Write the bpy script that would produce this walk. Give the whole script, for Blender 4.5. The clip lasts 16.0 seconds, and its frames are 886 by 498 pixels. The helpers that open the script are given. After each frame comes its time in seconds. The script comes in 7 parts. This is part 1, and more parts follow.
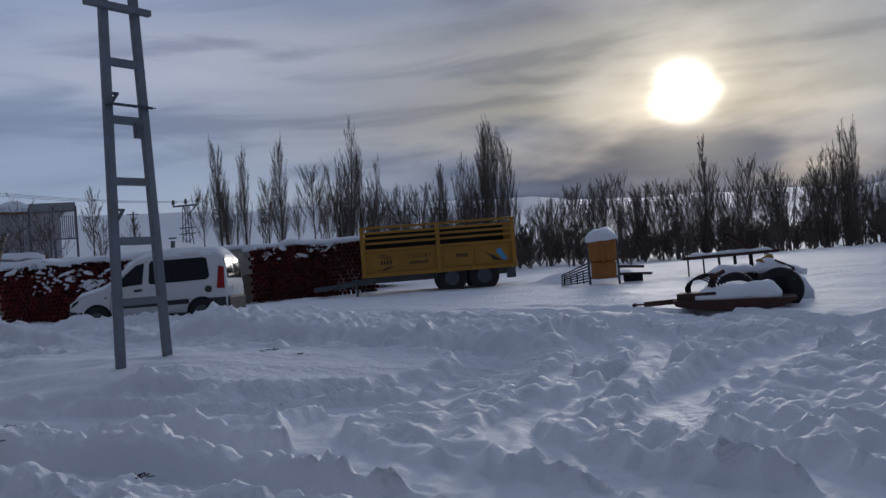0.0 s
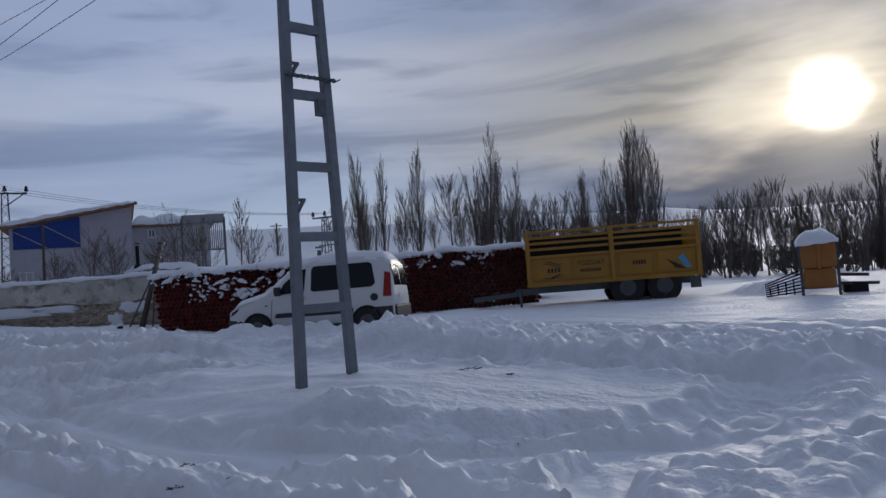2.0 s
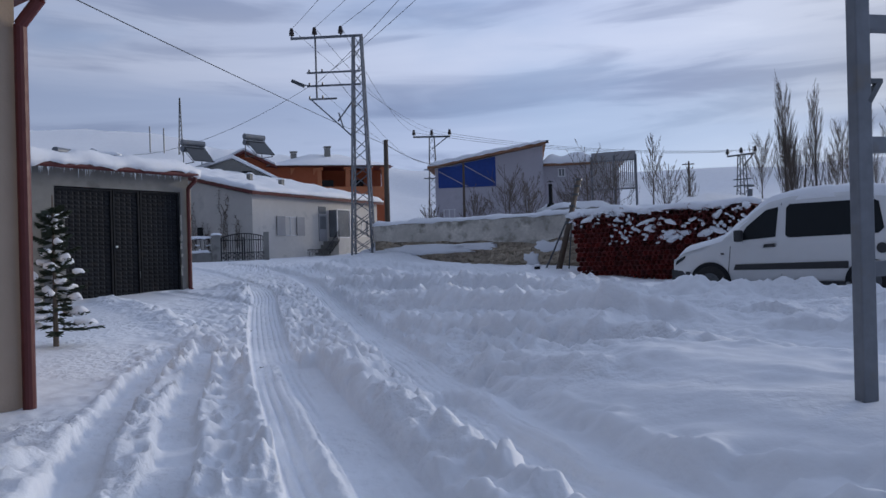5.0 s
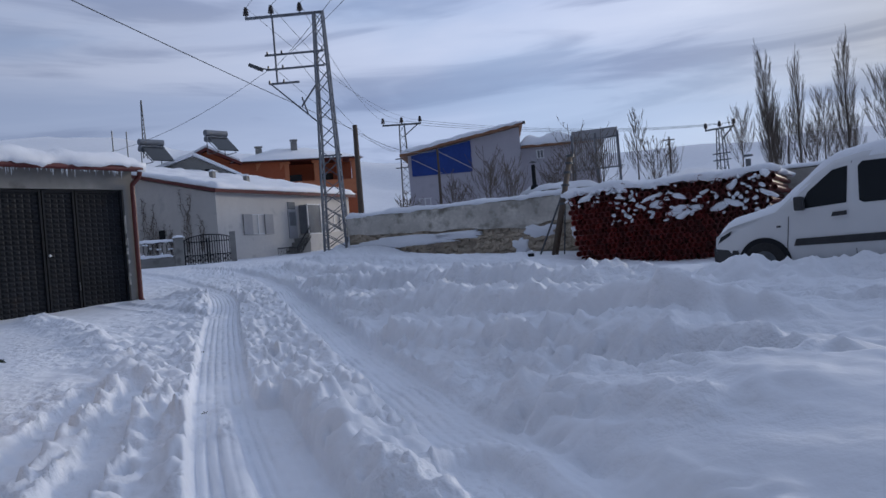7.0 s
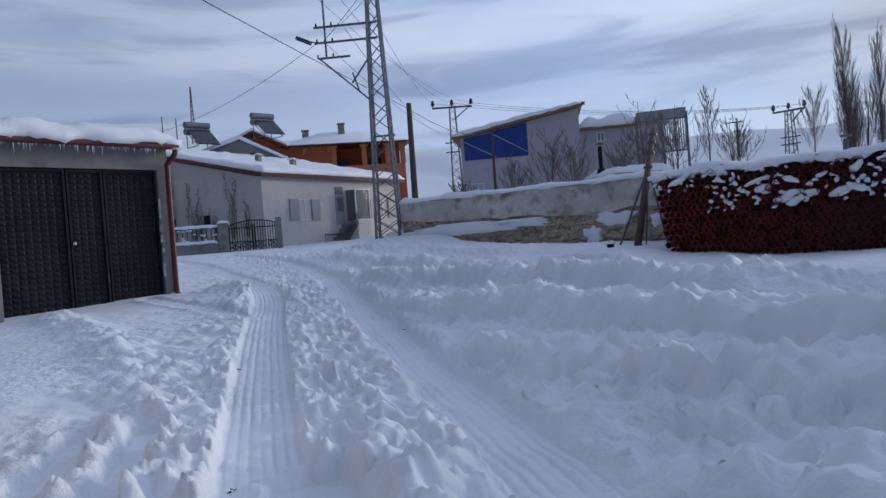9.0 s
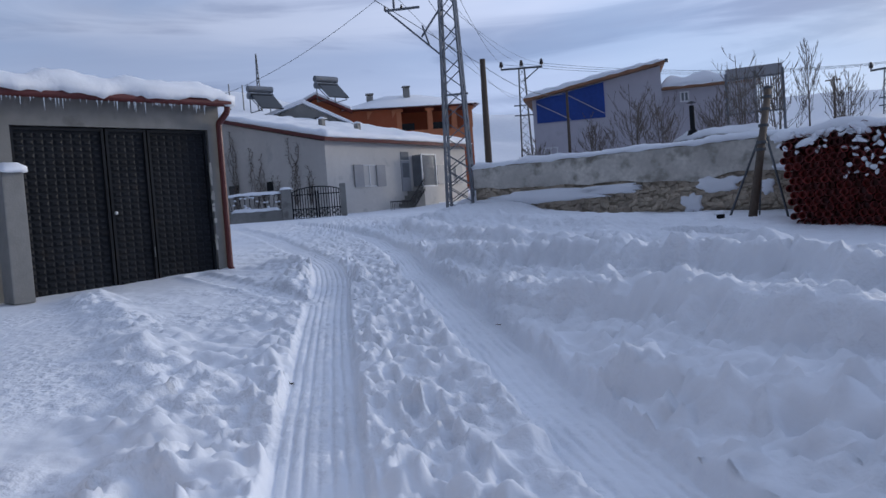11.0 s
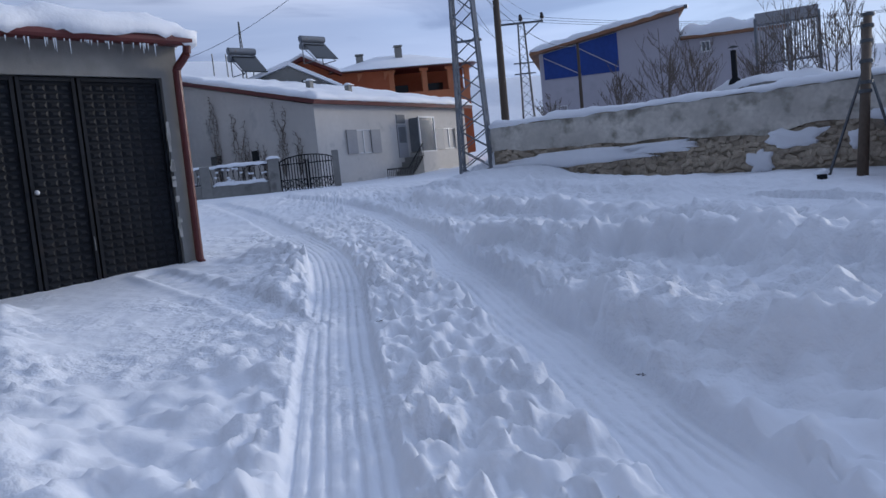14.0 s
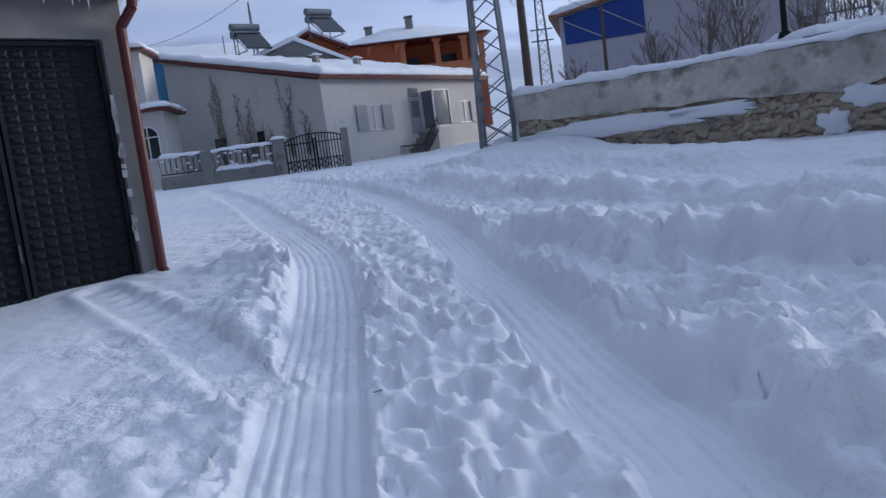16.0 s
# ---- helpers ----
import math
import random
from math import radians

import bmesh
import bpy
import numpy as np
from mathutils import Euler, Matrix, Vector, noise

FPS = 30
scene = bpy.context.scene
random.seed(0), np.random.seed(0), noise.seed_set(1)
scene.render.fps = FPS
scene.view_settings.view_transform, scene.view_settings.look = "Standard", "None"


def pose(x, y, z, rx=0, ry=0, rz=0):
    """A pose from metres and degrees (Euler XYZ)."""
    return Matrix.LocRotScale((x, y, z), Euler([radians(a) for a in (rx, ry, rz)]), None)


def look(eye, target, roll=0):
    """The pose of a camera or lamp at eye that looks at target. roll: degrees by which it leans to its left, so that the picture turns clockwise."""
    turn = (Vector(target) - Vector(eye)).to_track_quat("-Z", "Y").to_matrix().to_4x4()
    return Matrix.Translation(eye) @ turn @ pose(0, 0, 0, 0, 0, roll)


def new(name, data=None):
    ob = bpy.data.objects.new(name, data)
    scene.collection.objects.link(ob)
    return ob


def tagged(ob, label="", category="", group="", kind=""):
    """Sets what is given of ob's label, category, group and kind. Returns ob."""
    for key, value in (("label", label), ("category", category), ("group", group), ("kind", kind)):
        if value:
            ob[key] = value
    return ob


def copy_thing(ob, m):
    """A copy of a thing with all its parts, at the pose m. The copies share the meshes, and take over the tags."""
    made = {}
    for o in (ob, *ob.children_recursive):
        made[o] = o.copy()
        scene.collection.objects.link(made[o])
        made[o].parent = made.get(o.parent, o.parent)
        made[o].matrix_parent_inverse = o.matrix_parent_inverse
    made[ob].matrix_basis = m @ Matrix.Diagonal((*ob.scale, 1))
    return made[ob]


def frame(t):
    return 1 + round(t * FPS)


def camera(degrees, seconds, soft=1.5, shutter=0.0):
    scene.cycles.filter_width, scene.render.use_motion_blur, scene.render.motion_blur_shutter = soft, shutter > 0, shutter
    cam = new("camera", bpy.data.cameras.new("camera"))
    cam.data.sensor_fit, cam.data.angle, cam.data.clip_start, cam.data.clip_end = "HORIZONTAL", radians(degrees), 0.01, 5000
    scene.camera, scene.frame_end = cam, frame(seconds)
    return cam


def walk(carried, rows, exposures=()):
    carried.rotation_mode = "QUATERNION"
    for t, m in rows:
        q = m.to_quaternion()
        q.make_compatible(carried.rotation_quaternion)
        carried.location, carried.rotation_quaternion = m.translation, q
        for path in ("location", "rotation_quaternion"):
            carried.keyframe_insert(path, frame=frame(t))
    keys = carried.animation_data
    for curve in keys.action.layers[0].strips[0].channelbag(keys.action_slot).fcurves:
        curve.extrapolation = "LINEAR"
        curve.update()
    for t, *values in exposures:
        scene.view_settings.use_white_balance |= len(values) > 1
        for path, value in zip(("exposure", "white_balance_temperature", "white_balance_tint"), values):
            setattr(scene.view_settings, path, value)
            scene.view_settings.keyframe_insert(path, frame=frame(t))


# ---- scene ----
cam = camera(58.3, 16.0)
PATH = [
    (0, (0.04, -0.068, 1.503), (-1.233, 1.474, 1.564), -4.6),
    (0.5, (-0.567, 0.021, 1.511), (-2.016, 1.399, 1.568), -4.5),
    (1, (-1.128, 0.27, 1.514), (-2.582, 1.64, 1.601), -4.8),
    (1.5, (-1.686, 0.452, 1.509), (-3.136, 1.826, 1.626), -4.8),
    (2, (-2.406, 0.681, 1.487), (-3.901, 2.004, 1.605), -4.3),
    (2.5, (-2.934, 0.734, 1.471), (-4.542, 1.917, 1.587), -2.9),
    (3, (-3.465, 0.803, 1.475), (-5.188, 1.816, 1.56), -1.8),
    (3.5, (-4.115, 0.948, 1.515), (-5.933, 1.78, 1.565), -1.1),
    (4, (-4.756, 1.058, 1.565), (-6.647, 1.709, 1.594), -1.1),
    (4.5, (-5.343, 1.214, 1.59), (-7.276, 1.726, 1.622), -1.1),
    (4.7, (-5.557, 1.326, 1.603), (-7.502, 1.79, 1.637), -1.5),
    (7, (-8.6, 1.826, 1.639), (-10.531, 2.347, 1.639), -4.8),
    (7.5, (-9.124, 1.823, 1.664), (-11.056, 2.343, 1.673), -5.2),
    (8, (-9.854, 1.855, 1.708), (-11.792, 2.347, 1.704), -4.7),
    (8.5, (-10.5, 1.829, 1.727), (-12.448, 2.282, 1.713), -4.6),
    (9, (-11.211, 1.873, 1.758), (-13.168, 2.284, 1.733), -4.4),
    (9.5, (-11.793, 1.827, 1.756), (-13.759, 2.196, 1.714), -4.1),
    (10, (-12.405, 1.879, 1.785), (-14.378, 2.199, 1.731), -3.8),
    (10.2, (-12.665, 1.89, 1.805), (-14.641, 2.193, 1.743), -3.8),
    (12.3, (-15.35, 1.877, 1.868), (-17.333, 2.095, 1.733), -5.2),
    (12.5, (-15.68, 1.865, 1.849), (-17.661, 2.098, 1.706), -5.4),
    (13, (-16.344, 1.741, 1.84), (-18.32, 2.004, 1.679), -5.6),
    (13.5, (-16.903, 1.76, 1.886), (-18.874, 2.049, 1.714), -5.6),
    (14, (-17.581, 1.697, 1.931), (-19.555, 1.961, 1.749), -5.7),
    (14.5, (-18.244, 1.672, 1.977), (-20.227, 1.852, 1.789), -6.3),
    (15, (-18.915, 1.681, 1.972), (-20.906, 1.756, 1.806), -7.3),
    (15.5, (-19.583, 1.771, 1.95), (-21.559, 1.97, 1.715), -7.1),
    (16, (-20.205, 2.003, 1.958), (-22.179, 2.214, 1.721), -7.6),
]
EXPOSURES = [(0.0, -0.75, 5600, 12), (0.6, -0.55, 5600, 12), (1.6, -0.55, 5600, 12), (2.5, -0.50, 5600, 12), (4.0, -0.05, 5600, 12), (8.0, -0.02, 5550, 12), (12.0, 0.16, 5450, 12), (16.0, 0.22, 5400, 12)]
walk(cam, [(t, look(eye, target, roll)) for t, eye, target, roll in PATH], EXPOSURES)

# ---- world, sun ----
SUN = Vector((-0.3646, 0.9110, 0.1927)).normalized()
world = bpy.data.worlds.new("overcast")
scene.world = world
world.use_nodes = True


def sky_nodes():
    nt = world.node_tree
    nt.nodes.clear()

    def nd(kind, **kw):
        n = nt.nodes.new(kind)
        for k, v in kw.items():
            setattr(n, k, v)
        return n

    def lk(a, b):
        nt.links.new(a, b)

    def math_(op, a, b=None, clamp=False):
        n = nd("ShaderNodeMath", operation=op, use_clamp=clamp)
        for k, v in enumerate((a, b)):
            if v is None:
                continue
            if isinstance(v, (int, float)):
                n.inputs[k].default_value = v
            else:
                lk(v, n.inputs[k])
        return n.outputs[0]

    def ramp(fac, stops, mode="EASE"):
        n = nd("ShaderNodeValToRGB")
        n.color_ramp.interpolation = mode
        el = n.color_ramp.elements
        while len(el) < len(stops):
            el.new(0.5)
        for e, (p, c) in zip(el, stops):
            e.position, e.color = p, (*c, 1)
        lk(fac, n.inputs[0])
        return n.outputs[0]

    def mix(fac, a, b, kind="MIX"):
        n = nd("ShaderNodeMix", data_type="RGBA", blend_type=kind)
        for sock, v in ((n.inputs[0], fac), (n.inputs[6], a), (n.inputs[7], b)):
            if isinstance(v, (int, float)):
                sock.default_value = v
            elif isinstance(v, tuple):
                sock.default_value = (*v, 1)
            else:
                lk(v, sock)
        return n.outputs[2]

    co = nd("ShaderNodeTexCoord").outputs["Generated"]
    sep = nd("ShaderNodeSeparateXYZ")
    lk(co, sep.inputs[0])
    up = sep.outputs[2]
    mp = nd("ShaderNodeMapping")
    mp.inputs["Scale"].default_value = (1.6, 1.6, 9.0)
    mp.inputs["Rotation"].default_value = (0.05, -0.03, 0.4)
    lk(co, mp.inputs[0])
    n1 = nd("ShaderNodeTexNoise")
    n1.inputs["Scale"].default_value = 1.15
    n1.inputs["Detail"].default_value = 6
    n1.inputs["Roughness"].default_value = 0.5
    n1.inputs["Distortion"].default_value = 0.5
    lk(mp.outputs[0], n1.inputs["Vector"])
    mp2 = nd("ShaderNodeMapping")
    mp2.inputs["Scale"].default_value = (1.2, 1.2, 4.0)
    mp2.inputs["Location"].default_value = (3.1, 1.7, 0.4)
    lk(co, mp2.inputs[0])
    n2 = nd("ShaderNodeTexNoise")
    n2.inputs["Scale"].default_value = 1.6
    n2.inputs["Detail"].default_value = 5
    lk(mp2.outputs[0], n2.inputs["Vector"])
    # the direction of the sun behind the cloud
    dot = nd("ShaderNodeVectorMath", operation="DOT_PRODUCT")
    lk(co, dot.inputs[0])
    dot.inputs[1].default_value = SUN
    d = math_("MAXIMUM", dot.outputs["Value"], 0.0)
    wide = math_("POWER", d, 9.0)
    # cloud layers by height, made uneven with the noise
    h = math_("ADD", up, math_("MULTIPLY", math_("SUBTRACT", n1.outputs[0], 0.5), 0.16))
    away = ramp(h, [(0.0, (0.55, 0.59, 0.69)), (0.10, (0.55, 0.59, 0.69)), (0.2, (0.41, 0.46, 0.58)),
                    (0.26, (0.60, 0.62, 0.70)), (0.36, (0.46, 0.51, 0.64)), (0.55, (0.44, 0.48, 0.58)), (1.0, (0.50, 0.54, 0.64))])
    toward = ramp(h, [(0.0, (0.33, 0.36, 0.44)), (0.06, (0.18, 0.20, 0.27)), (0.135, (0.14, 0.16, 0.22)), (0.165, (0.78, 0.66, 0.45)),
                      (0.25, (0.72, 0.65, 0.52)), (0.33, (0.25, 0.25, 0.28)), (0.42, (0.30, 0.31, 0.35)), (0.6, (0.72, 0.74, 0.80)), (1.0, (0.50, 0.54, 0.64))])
    veil = nd("ShaderNodeMapRange", interpolation_type="SMOOTHSTEP")
    lk(sep.outputs[1], veil.inputs[0])
    for k, v in enumerate((-0.35, 0.6, 0.82, 1.28)):
        veil.inputs[k + 1].default_value = v
    away = mix(1.0, away, veil.outputs[0], "MULTIPLY")
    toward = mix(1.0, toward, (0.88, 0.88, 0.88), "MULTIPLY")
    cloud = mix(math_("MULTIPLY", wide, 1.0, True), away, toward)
    # thin places where blue shows
    blue = ramp(n2.outputs[0], [(0.0, (0, 0, 0)), (0.52, (0, 0, 0)), (0.68, (1, 1, 1)), (1.0, (1, 1, 1))])
    sky = nd("ShaderNodeTexSky", sky_type="NISHITA", sun_disc=False)
    sky.sun_elevation = math.asin(SUN.z)
    sky.sun_rotation = math.atan2(SUN.x, SUN.y)
    sk = mix(1.0, sky.outputs[0], (0.13, 0.13, 0.13), "MULTIPLY")
    mp3 = nd("ShaderNodeMapping")
    mp3.inputs["Scale"].default_value = (1.5, 1.5, 11.0)
    mp3.inputs["Rotation"].default_value = (0.10, 0.06, 0.9)
    lk(co, mp3.inputs[0])
    n3 = nd("ShaderNodeTexNoise")
    n3.inputs["Scale"].default_value = 1.9
    n3.inputs["Detail"].default_value = 6
    n3.inputs["Distortion"].default_value = 0.7
    lk(mp3.outputs[0], n3.inputs["Vector"])
    streak = ramp(n3.outputs[0], [(0.0, (0.66, 0.68, 0.72)), (0.36, (0.70, 0.72, 0.77)), (0.52, (1.0, 1.0, 1.0)), (1.0, (1.22, 1.20, 1.15))])
    cloud = mix(1.0, cloud, streak, "MULTIPLY")
    both = mix(math_("MULTIPLY", blue, 0.35), cloud, mix(0.5, sk, (0.42, 0.55, 0.80)))
    # glow of the veiled sun
    ragged = math_("ADD", d, math_("MULTIPLY", math_("SUBTRACT", n1.outputs[0], 0.5), 0.0034))
    g1 = math_("MULTIPLY", math_("POWER", ragged, 120.0), 0.45)
    g2 = math_("MULTIPLY", math_("POWER", ragged, 900.0), 1.2)
    core = math_("POWER", math_("MULTIPLY", math_("SUBTRACT", ragged, 0.9984), 680.0, True), 3.0)
    glow = mix(1.0, (1.0, 0.80, 0.50), math_("ADD", g1, g2), "MULTIPLY")
    disc = mix(1.0, (9.0, 8.0, 6.0), core, "MULTIPLY")
    # unseen sky away from the sun, darkened to deepen shading on the snow
    back = nd("ShaderNodeVectorMath", operation="DOT_PRODUCT")
    lk(co, back.inputs[0])
    back.inputs[1].default_value = (0.75, -0.66, 0.0)
    back_dim = nd("ShaderNodeMapRange", interpolation_type="SMOOTHSTEP")
    lk(back.outputs["Value"], back_dim.inputs[0])
    for k, v in enumerate((-0.1, 0.8, 0.0, 0.75)):
        back_dim.inputs[k + 1].default_value = v
    both = mix(back_dim.outputs[0], both, (0.07, 0.08, 0.105))
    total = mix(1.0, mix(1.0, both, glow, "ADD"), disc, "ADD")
    bg = nd("ShaderNodeBackground")
    lk(total, bg.inputs[0])
    bg.inputs[1].default_value = 0.9
    out = nd("ShaderNodeOutputWorld")
    lk(bg.outputs[0], out.inputs[0])


sky_nodes()
lamp = bpy.data.lights.new("sun", "SUN")
lamp.energy, lamp.angle, lamp.color = 2.0, radians(18), (1.0, 0.86, 0.66)
sun = new("sun", lamp)
sun.matrix_world = look((0, 0, 60), Vector((0, 0, 60)) - SUN)

# ---- materials ----
def material(name, color, rough=0.7, metal=0.0, vary=0.15, scale=6.0, bump=0.0, bump_scale=40.0, other=None, other_at=0.55, by_object=0.0, spec=0.5, stretch=(1, 1, 1), soft=0.12, patchy=False):
    """Two scales of colour variation, an optional second colour in patches, and fine relief, all in metres."""
    m = bpy.data.materials.new(name)
    m.use_nodes = True
    nt = m.node_tree
    b = nt.nodes["Principled BSDF"]
    b.inputs["Roughness"].default_value = rough
    b.inputs["Metallic"].default_value = metal
    b.inputs["Specular IOR Level"].default_value = spec
    tc = nt.nodes.new("ShaderNodeTexCoord")
    mp = nt.nodes.new("ShaderNodeMapping")
    mp.inputs["Scale"].default_value = stretch
    nt.links.new(tc.outputs["Object"], mp.inputs[0])

    def noise_(s, detail):
        n = nt.nodes.new("ShaderNodeTexNoise")
        n.inputs["Scale"].default_value = s
        n.inputs["Detail"].default_value = detail
        nt.links.new(mp.outputs[0], n.inputs["Vector"])
        return n.outputs[0]

    def mixc(fac, a, c, kind="MIX"):
        n = nt.nodes.new("ShaderNodeMix")
        n.data_type, n.blend_type = "RGBA", kind
        for sock, v in ((n.inputs[0], fac), (n.inputs[6], a), (n.inputs[7], c)):
            if isinstance(v, float):
                sock.default_value = v
            elif isinstance(v, tuple):
                sock.default_value = (*v, 1)
            else:
                nt.links.new(v, sock)
        return n.outputs[2]

    def range_(v, a, c, lo, hi):
        n = nt.nodes.new("ShaderNodeMapRange")
        nt.links.new(v, n.inputs[0])
        for k, w in enumerate((a, c, lo, hi)):
            n.inputs[k + 1].default_value = w
        return n.outputs[0]

    big, fine = noise_(scale * 0.22, 4), noise_(scale * 2.2, 6)
    dark = tuple(c * (1 - vary) for c in color)
    light = tuple(min(1.0, c * (1 + vary)) for c in color)
    col = mixc(range_(big, 0.3, 0.7, 0.0, 1.0), dark, light)
    col = mixc(range_(fine, 0.35, 0.65, 0.0, 0.5), col, dark)
    if other:
        col = mixc(range_(noise_(scale * 0.6, 7), other_at, other_at + soft, 0.0, 1.0), col, other)
    if by_object:
        info = nt.nodes.new("ShaderNodeObjectInfo")
        col = mixc(range_(info.outputs["Random"], 0.0, 1.0, 0.0, by_object), col, (0.02, 0.015, 0.015))
    nt.links.new(col, b.inputs["Base Color"])
    if bump:
        bp = nt.nodes.new("ShaderNodeBump")
        bp.inputs["Strength"].default_value = 1.0
        bp.inputs["Distance"].default_value = bump
        relief = noise_(bump_scale, 3 if patchy else 6)
        if patchy:
            mul = nt.nodes.new("ShaderNodeMath")
            mul.operation = "MULTIPLY"
            nt.links.new(relief, mul.inputs[0])
            nt.links.new(range_(noise_(0.55, 3), 0.42, 0.62, 0.12, 1.0), mul.inputs[1])
            relief = mul.outputs[0]
        nt.links.new(relief, bp.inputs["Height"])
        nt.links.new(bp.outputs[0], b.inputs["Normal"])
    nt.links.new(range_(fine, 0.3, 0.7, max(0.02, rough - 0.08), min(1.0, rough + 0.08)), b.inputs["Roughness"])
    return m


SNOW = material("snow", (0.84, 0.86, 0.90), 0.75, vary=0.04, scale=3, bump=0.010, bump_scale=14, spec=0.25)
GROUND = material("trodden_snow", (0.83, 0.85, 0.89), 0.65, vary=0.05, scale=1.6, bump=0.05, bump_scale=9, spec=0.3, patchy=True)
GALV = material("galvanised_steel", (0.165, 0.18, 0.205), 0.55, metal=0.3, vary=0.2, scale=5, bump=0.001, other=(0.16, 0.15, 0.14), other_at=0.6)
STEEL = material("dark_steel", (0.10, 0.11, 0.12), 0.5, metal=0.4, vary=0.25, scale=6)
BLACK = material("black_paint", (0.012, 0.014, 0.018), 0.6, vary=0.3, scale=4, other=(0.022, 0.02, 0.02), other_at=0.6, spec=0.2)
CONCRETE = material("render_grey", (0.24, 0.235, 0.22), 0.9, vary=0.18, scale=2.5, bump=0.004, bump_scale=30, other=(0.15, 0.145, 0.135), other_at=0.58)
WALLTOP = material("old_plaster", (0.58, 0.55, 0.49), 0.92, vary=0.28, scale=3.6, bump=0.02, bump_scale=11, other=(0.22, 0.205, 0.165), other_at=0.52, soft=0.2)
MORTAR = material("earth_mortar", (0.33, 0.285, 0.215), 0.95, vary=0.3, scale=5, bump=0.01, bump_scale=24)
STONE = material("field_stone", (0.54, 0.46, 0.35), 0.88, vary=0.35, scale=6, bump=0.014, bump_scale=14, by_object=0.3, other=(0.20, 0.17, 0.13), other_at=0.6)
WHITE_WALL = material("white_wash", (0.55, 0.525, 0.49), 0.9, vary=0.08, scale=1.6, bump=0.003, bump_scale=25, other=(0.42, 0.41, 0.39), other_at=0.60)
GREY_WALL = material("lilac_render", (0.44, 0.42, 0.46), 0.9, vary=0.08, scale=1.2, bump=0.003, other=(0.36, 0.35, 0.38), other_at=0.62)
ORANGE_WALL = material("orange_paint", (0.32, 0.088, 0.035), 0.8, vary=0.1, scale=1.2, other=(0.34, 0.10, 0.04), other_at=0.6)
APRICOT = material("apricot_paint", (0.42, 0.16, 0.075), 0.8, vary=0.1, scale=1.5)
BEIGE = material("beige_render", (0.42, 0.33, 0.25), 0.9, vary=0.08, scale=2, bump=0.003, bump_scale=30)
RED_METAL = material("red_sheet_metal", (0.10, 0.018, 0.016), 0.5, vary=0.2, scale=4, other=(0.10, 0.02, 0.02), other_at=0.6)
RED_PIPE = material("red_plastic_pipe", (0.24, 0.026, 0.020), 0.45, vary=0.2, scale=5, by_object=0.55)
YELLOW = material("yellow_paint", (0.36, 0.18, 0.011), 0.5, vary=0.12, scale=4, other=(0.26, 0.12, 0.02), other_at=0.64)
TANK = material("orange_plastic", (0.33, 0.13, 0.02), 0.55, vary=0.15, scale=3)
RUBBER = material("rubber", (0.022, 0.022, 0.024), 0.85, vary=0.2, scale=20, other=(0.12, 0.12, 0.13), other_at=0.66)
PLASTIC = material("grey_black_plastic", (0.03, 0.032, 0.036), 0.6, vary=0.15, scale=8)
CARPAINT = material("white_car_paint", (0.66, 0.67, 0.68), 0.38, vary=0.03, scale=3, other=(0.60, 0.60, 0.60), other_at=0.68)
GLASS = material("dark_window_glass", (0.012, 0.015, 0.018), 0.08, vary=0.1, scale=2, spec=0.35)
CURTAIN = material("curtained_glass", (0.17, 0.18, 0.19), 0.12, vary=0.25, scale=3, spec=0.6)
BLUE = material("blue_tarpaulin", (0.010, 0.045, 0.25), 0.5, vary=0.2, scale=2, bump=0.03, bump_scale=3)
WOOD = material("weathered_wood", (0.10, 0.075, 0.055), 0.85, vary=0.3, scale=8, bump=0.003, stretch=(1, 1, 0.15))
EAVE = material("varnished_eave", (0.24, 0.12, 0.06), 0.7, vary=0.2, scale=4)
BARK = material("bare_twigs", (0.15, 0.125, 0.105), 0.9, vary=0.3, scale=1)
NEEDLE = material("conifer_needles", (0.030, 0.045, 0.028), 0.8, vary=0.3, scale=8)
RUST = material("rusty_red_steel", (0.055, 0.022, 0.016), 0.75, vary=0.3, scale=7, other=(0.07, 0.03, 0.02), other_at=0.52)
CERAMIC = material("brown_ceramic", (0.03, 0.022, 0.02), 0.25, vary=0.2)
SHUTTER = material("grey_shutter", (0.30, 0.30, 0.31), 0.6, vary=0.1, scale=5)
FRAME = material("white_plastic", (0.66, 0.66, 0.66), 0.4, vary=0.05)
TAIL = material("red_lamp_plastic", (0.28, 0.012, 0.012), 0.2, vary=0.1)
ICE = material("icicle_ice", (0.62, 0.68, 0.74), 0.12, vary=0.05)
DIRT = material("dark_debris", (0.05, 0.042, 0.036), 0.9, vary=0.3, scale=20)
ROCK = material("hill_rock", (0.20, 0.15, 0.11), 0.95, vary=0.35, scale=0.6)
INK = material("black_lettering", (0.03, 0.02, 0.012), 0.6, vary=0.1)
SKYBLUE = material("light_blue_paint", (0.10, 0.32, 0.55), 0.5, vary=0.1)

# ---- building helpers ----
def box(bm, sx, sy, sz, x=0, y=0, z=0, rot=None):
    """A box with its base's middle at x, y, z."""
    m = Matrix.Translation((x, y, z)) @ (rot or Matrix()) @ Matrix.Translation((0, 0, sz / 2)) @ Matrix.Diagonal((sx, sy, sz, 1))
    return bmesh.ops.create_cube(bm, size=1, matrix=m)["verts"]


def tube(bm, p, q, r, r2=None, n=8, caps=True):
    """A round bar from p to q."""
    p, q = Vector(p), Vector(q)
    d = q - p
    m = Matrix.Translation((p + q) / 2) @ d.to_track_quat("Z", "Y").to_matrix().to_4x4()
    return bmesh.ops.create_cone(bm, cap_ends=caps, segments=n, radius1=r, radius2=r if r2 is None else r2, depth=d.length, matrix=m)["verts"]


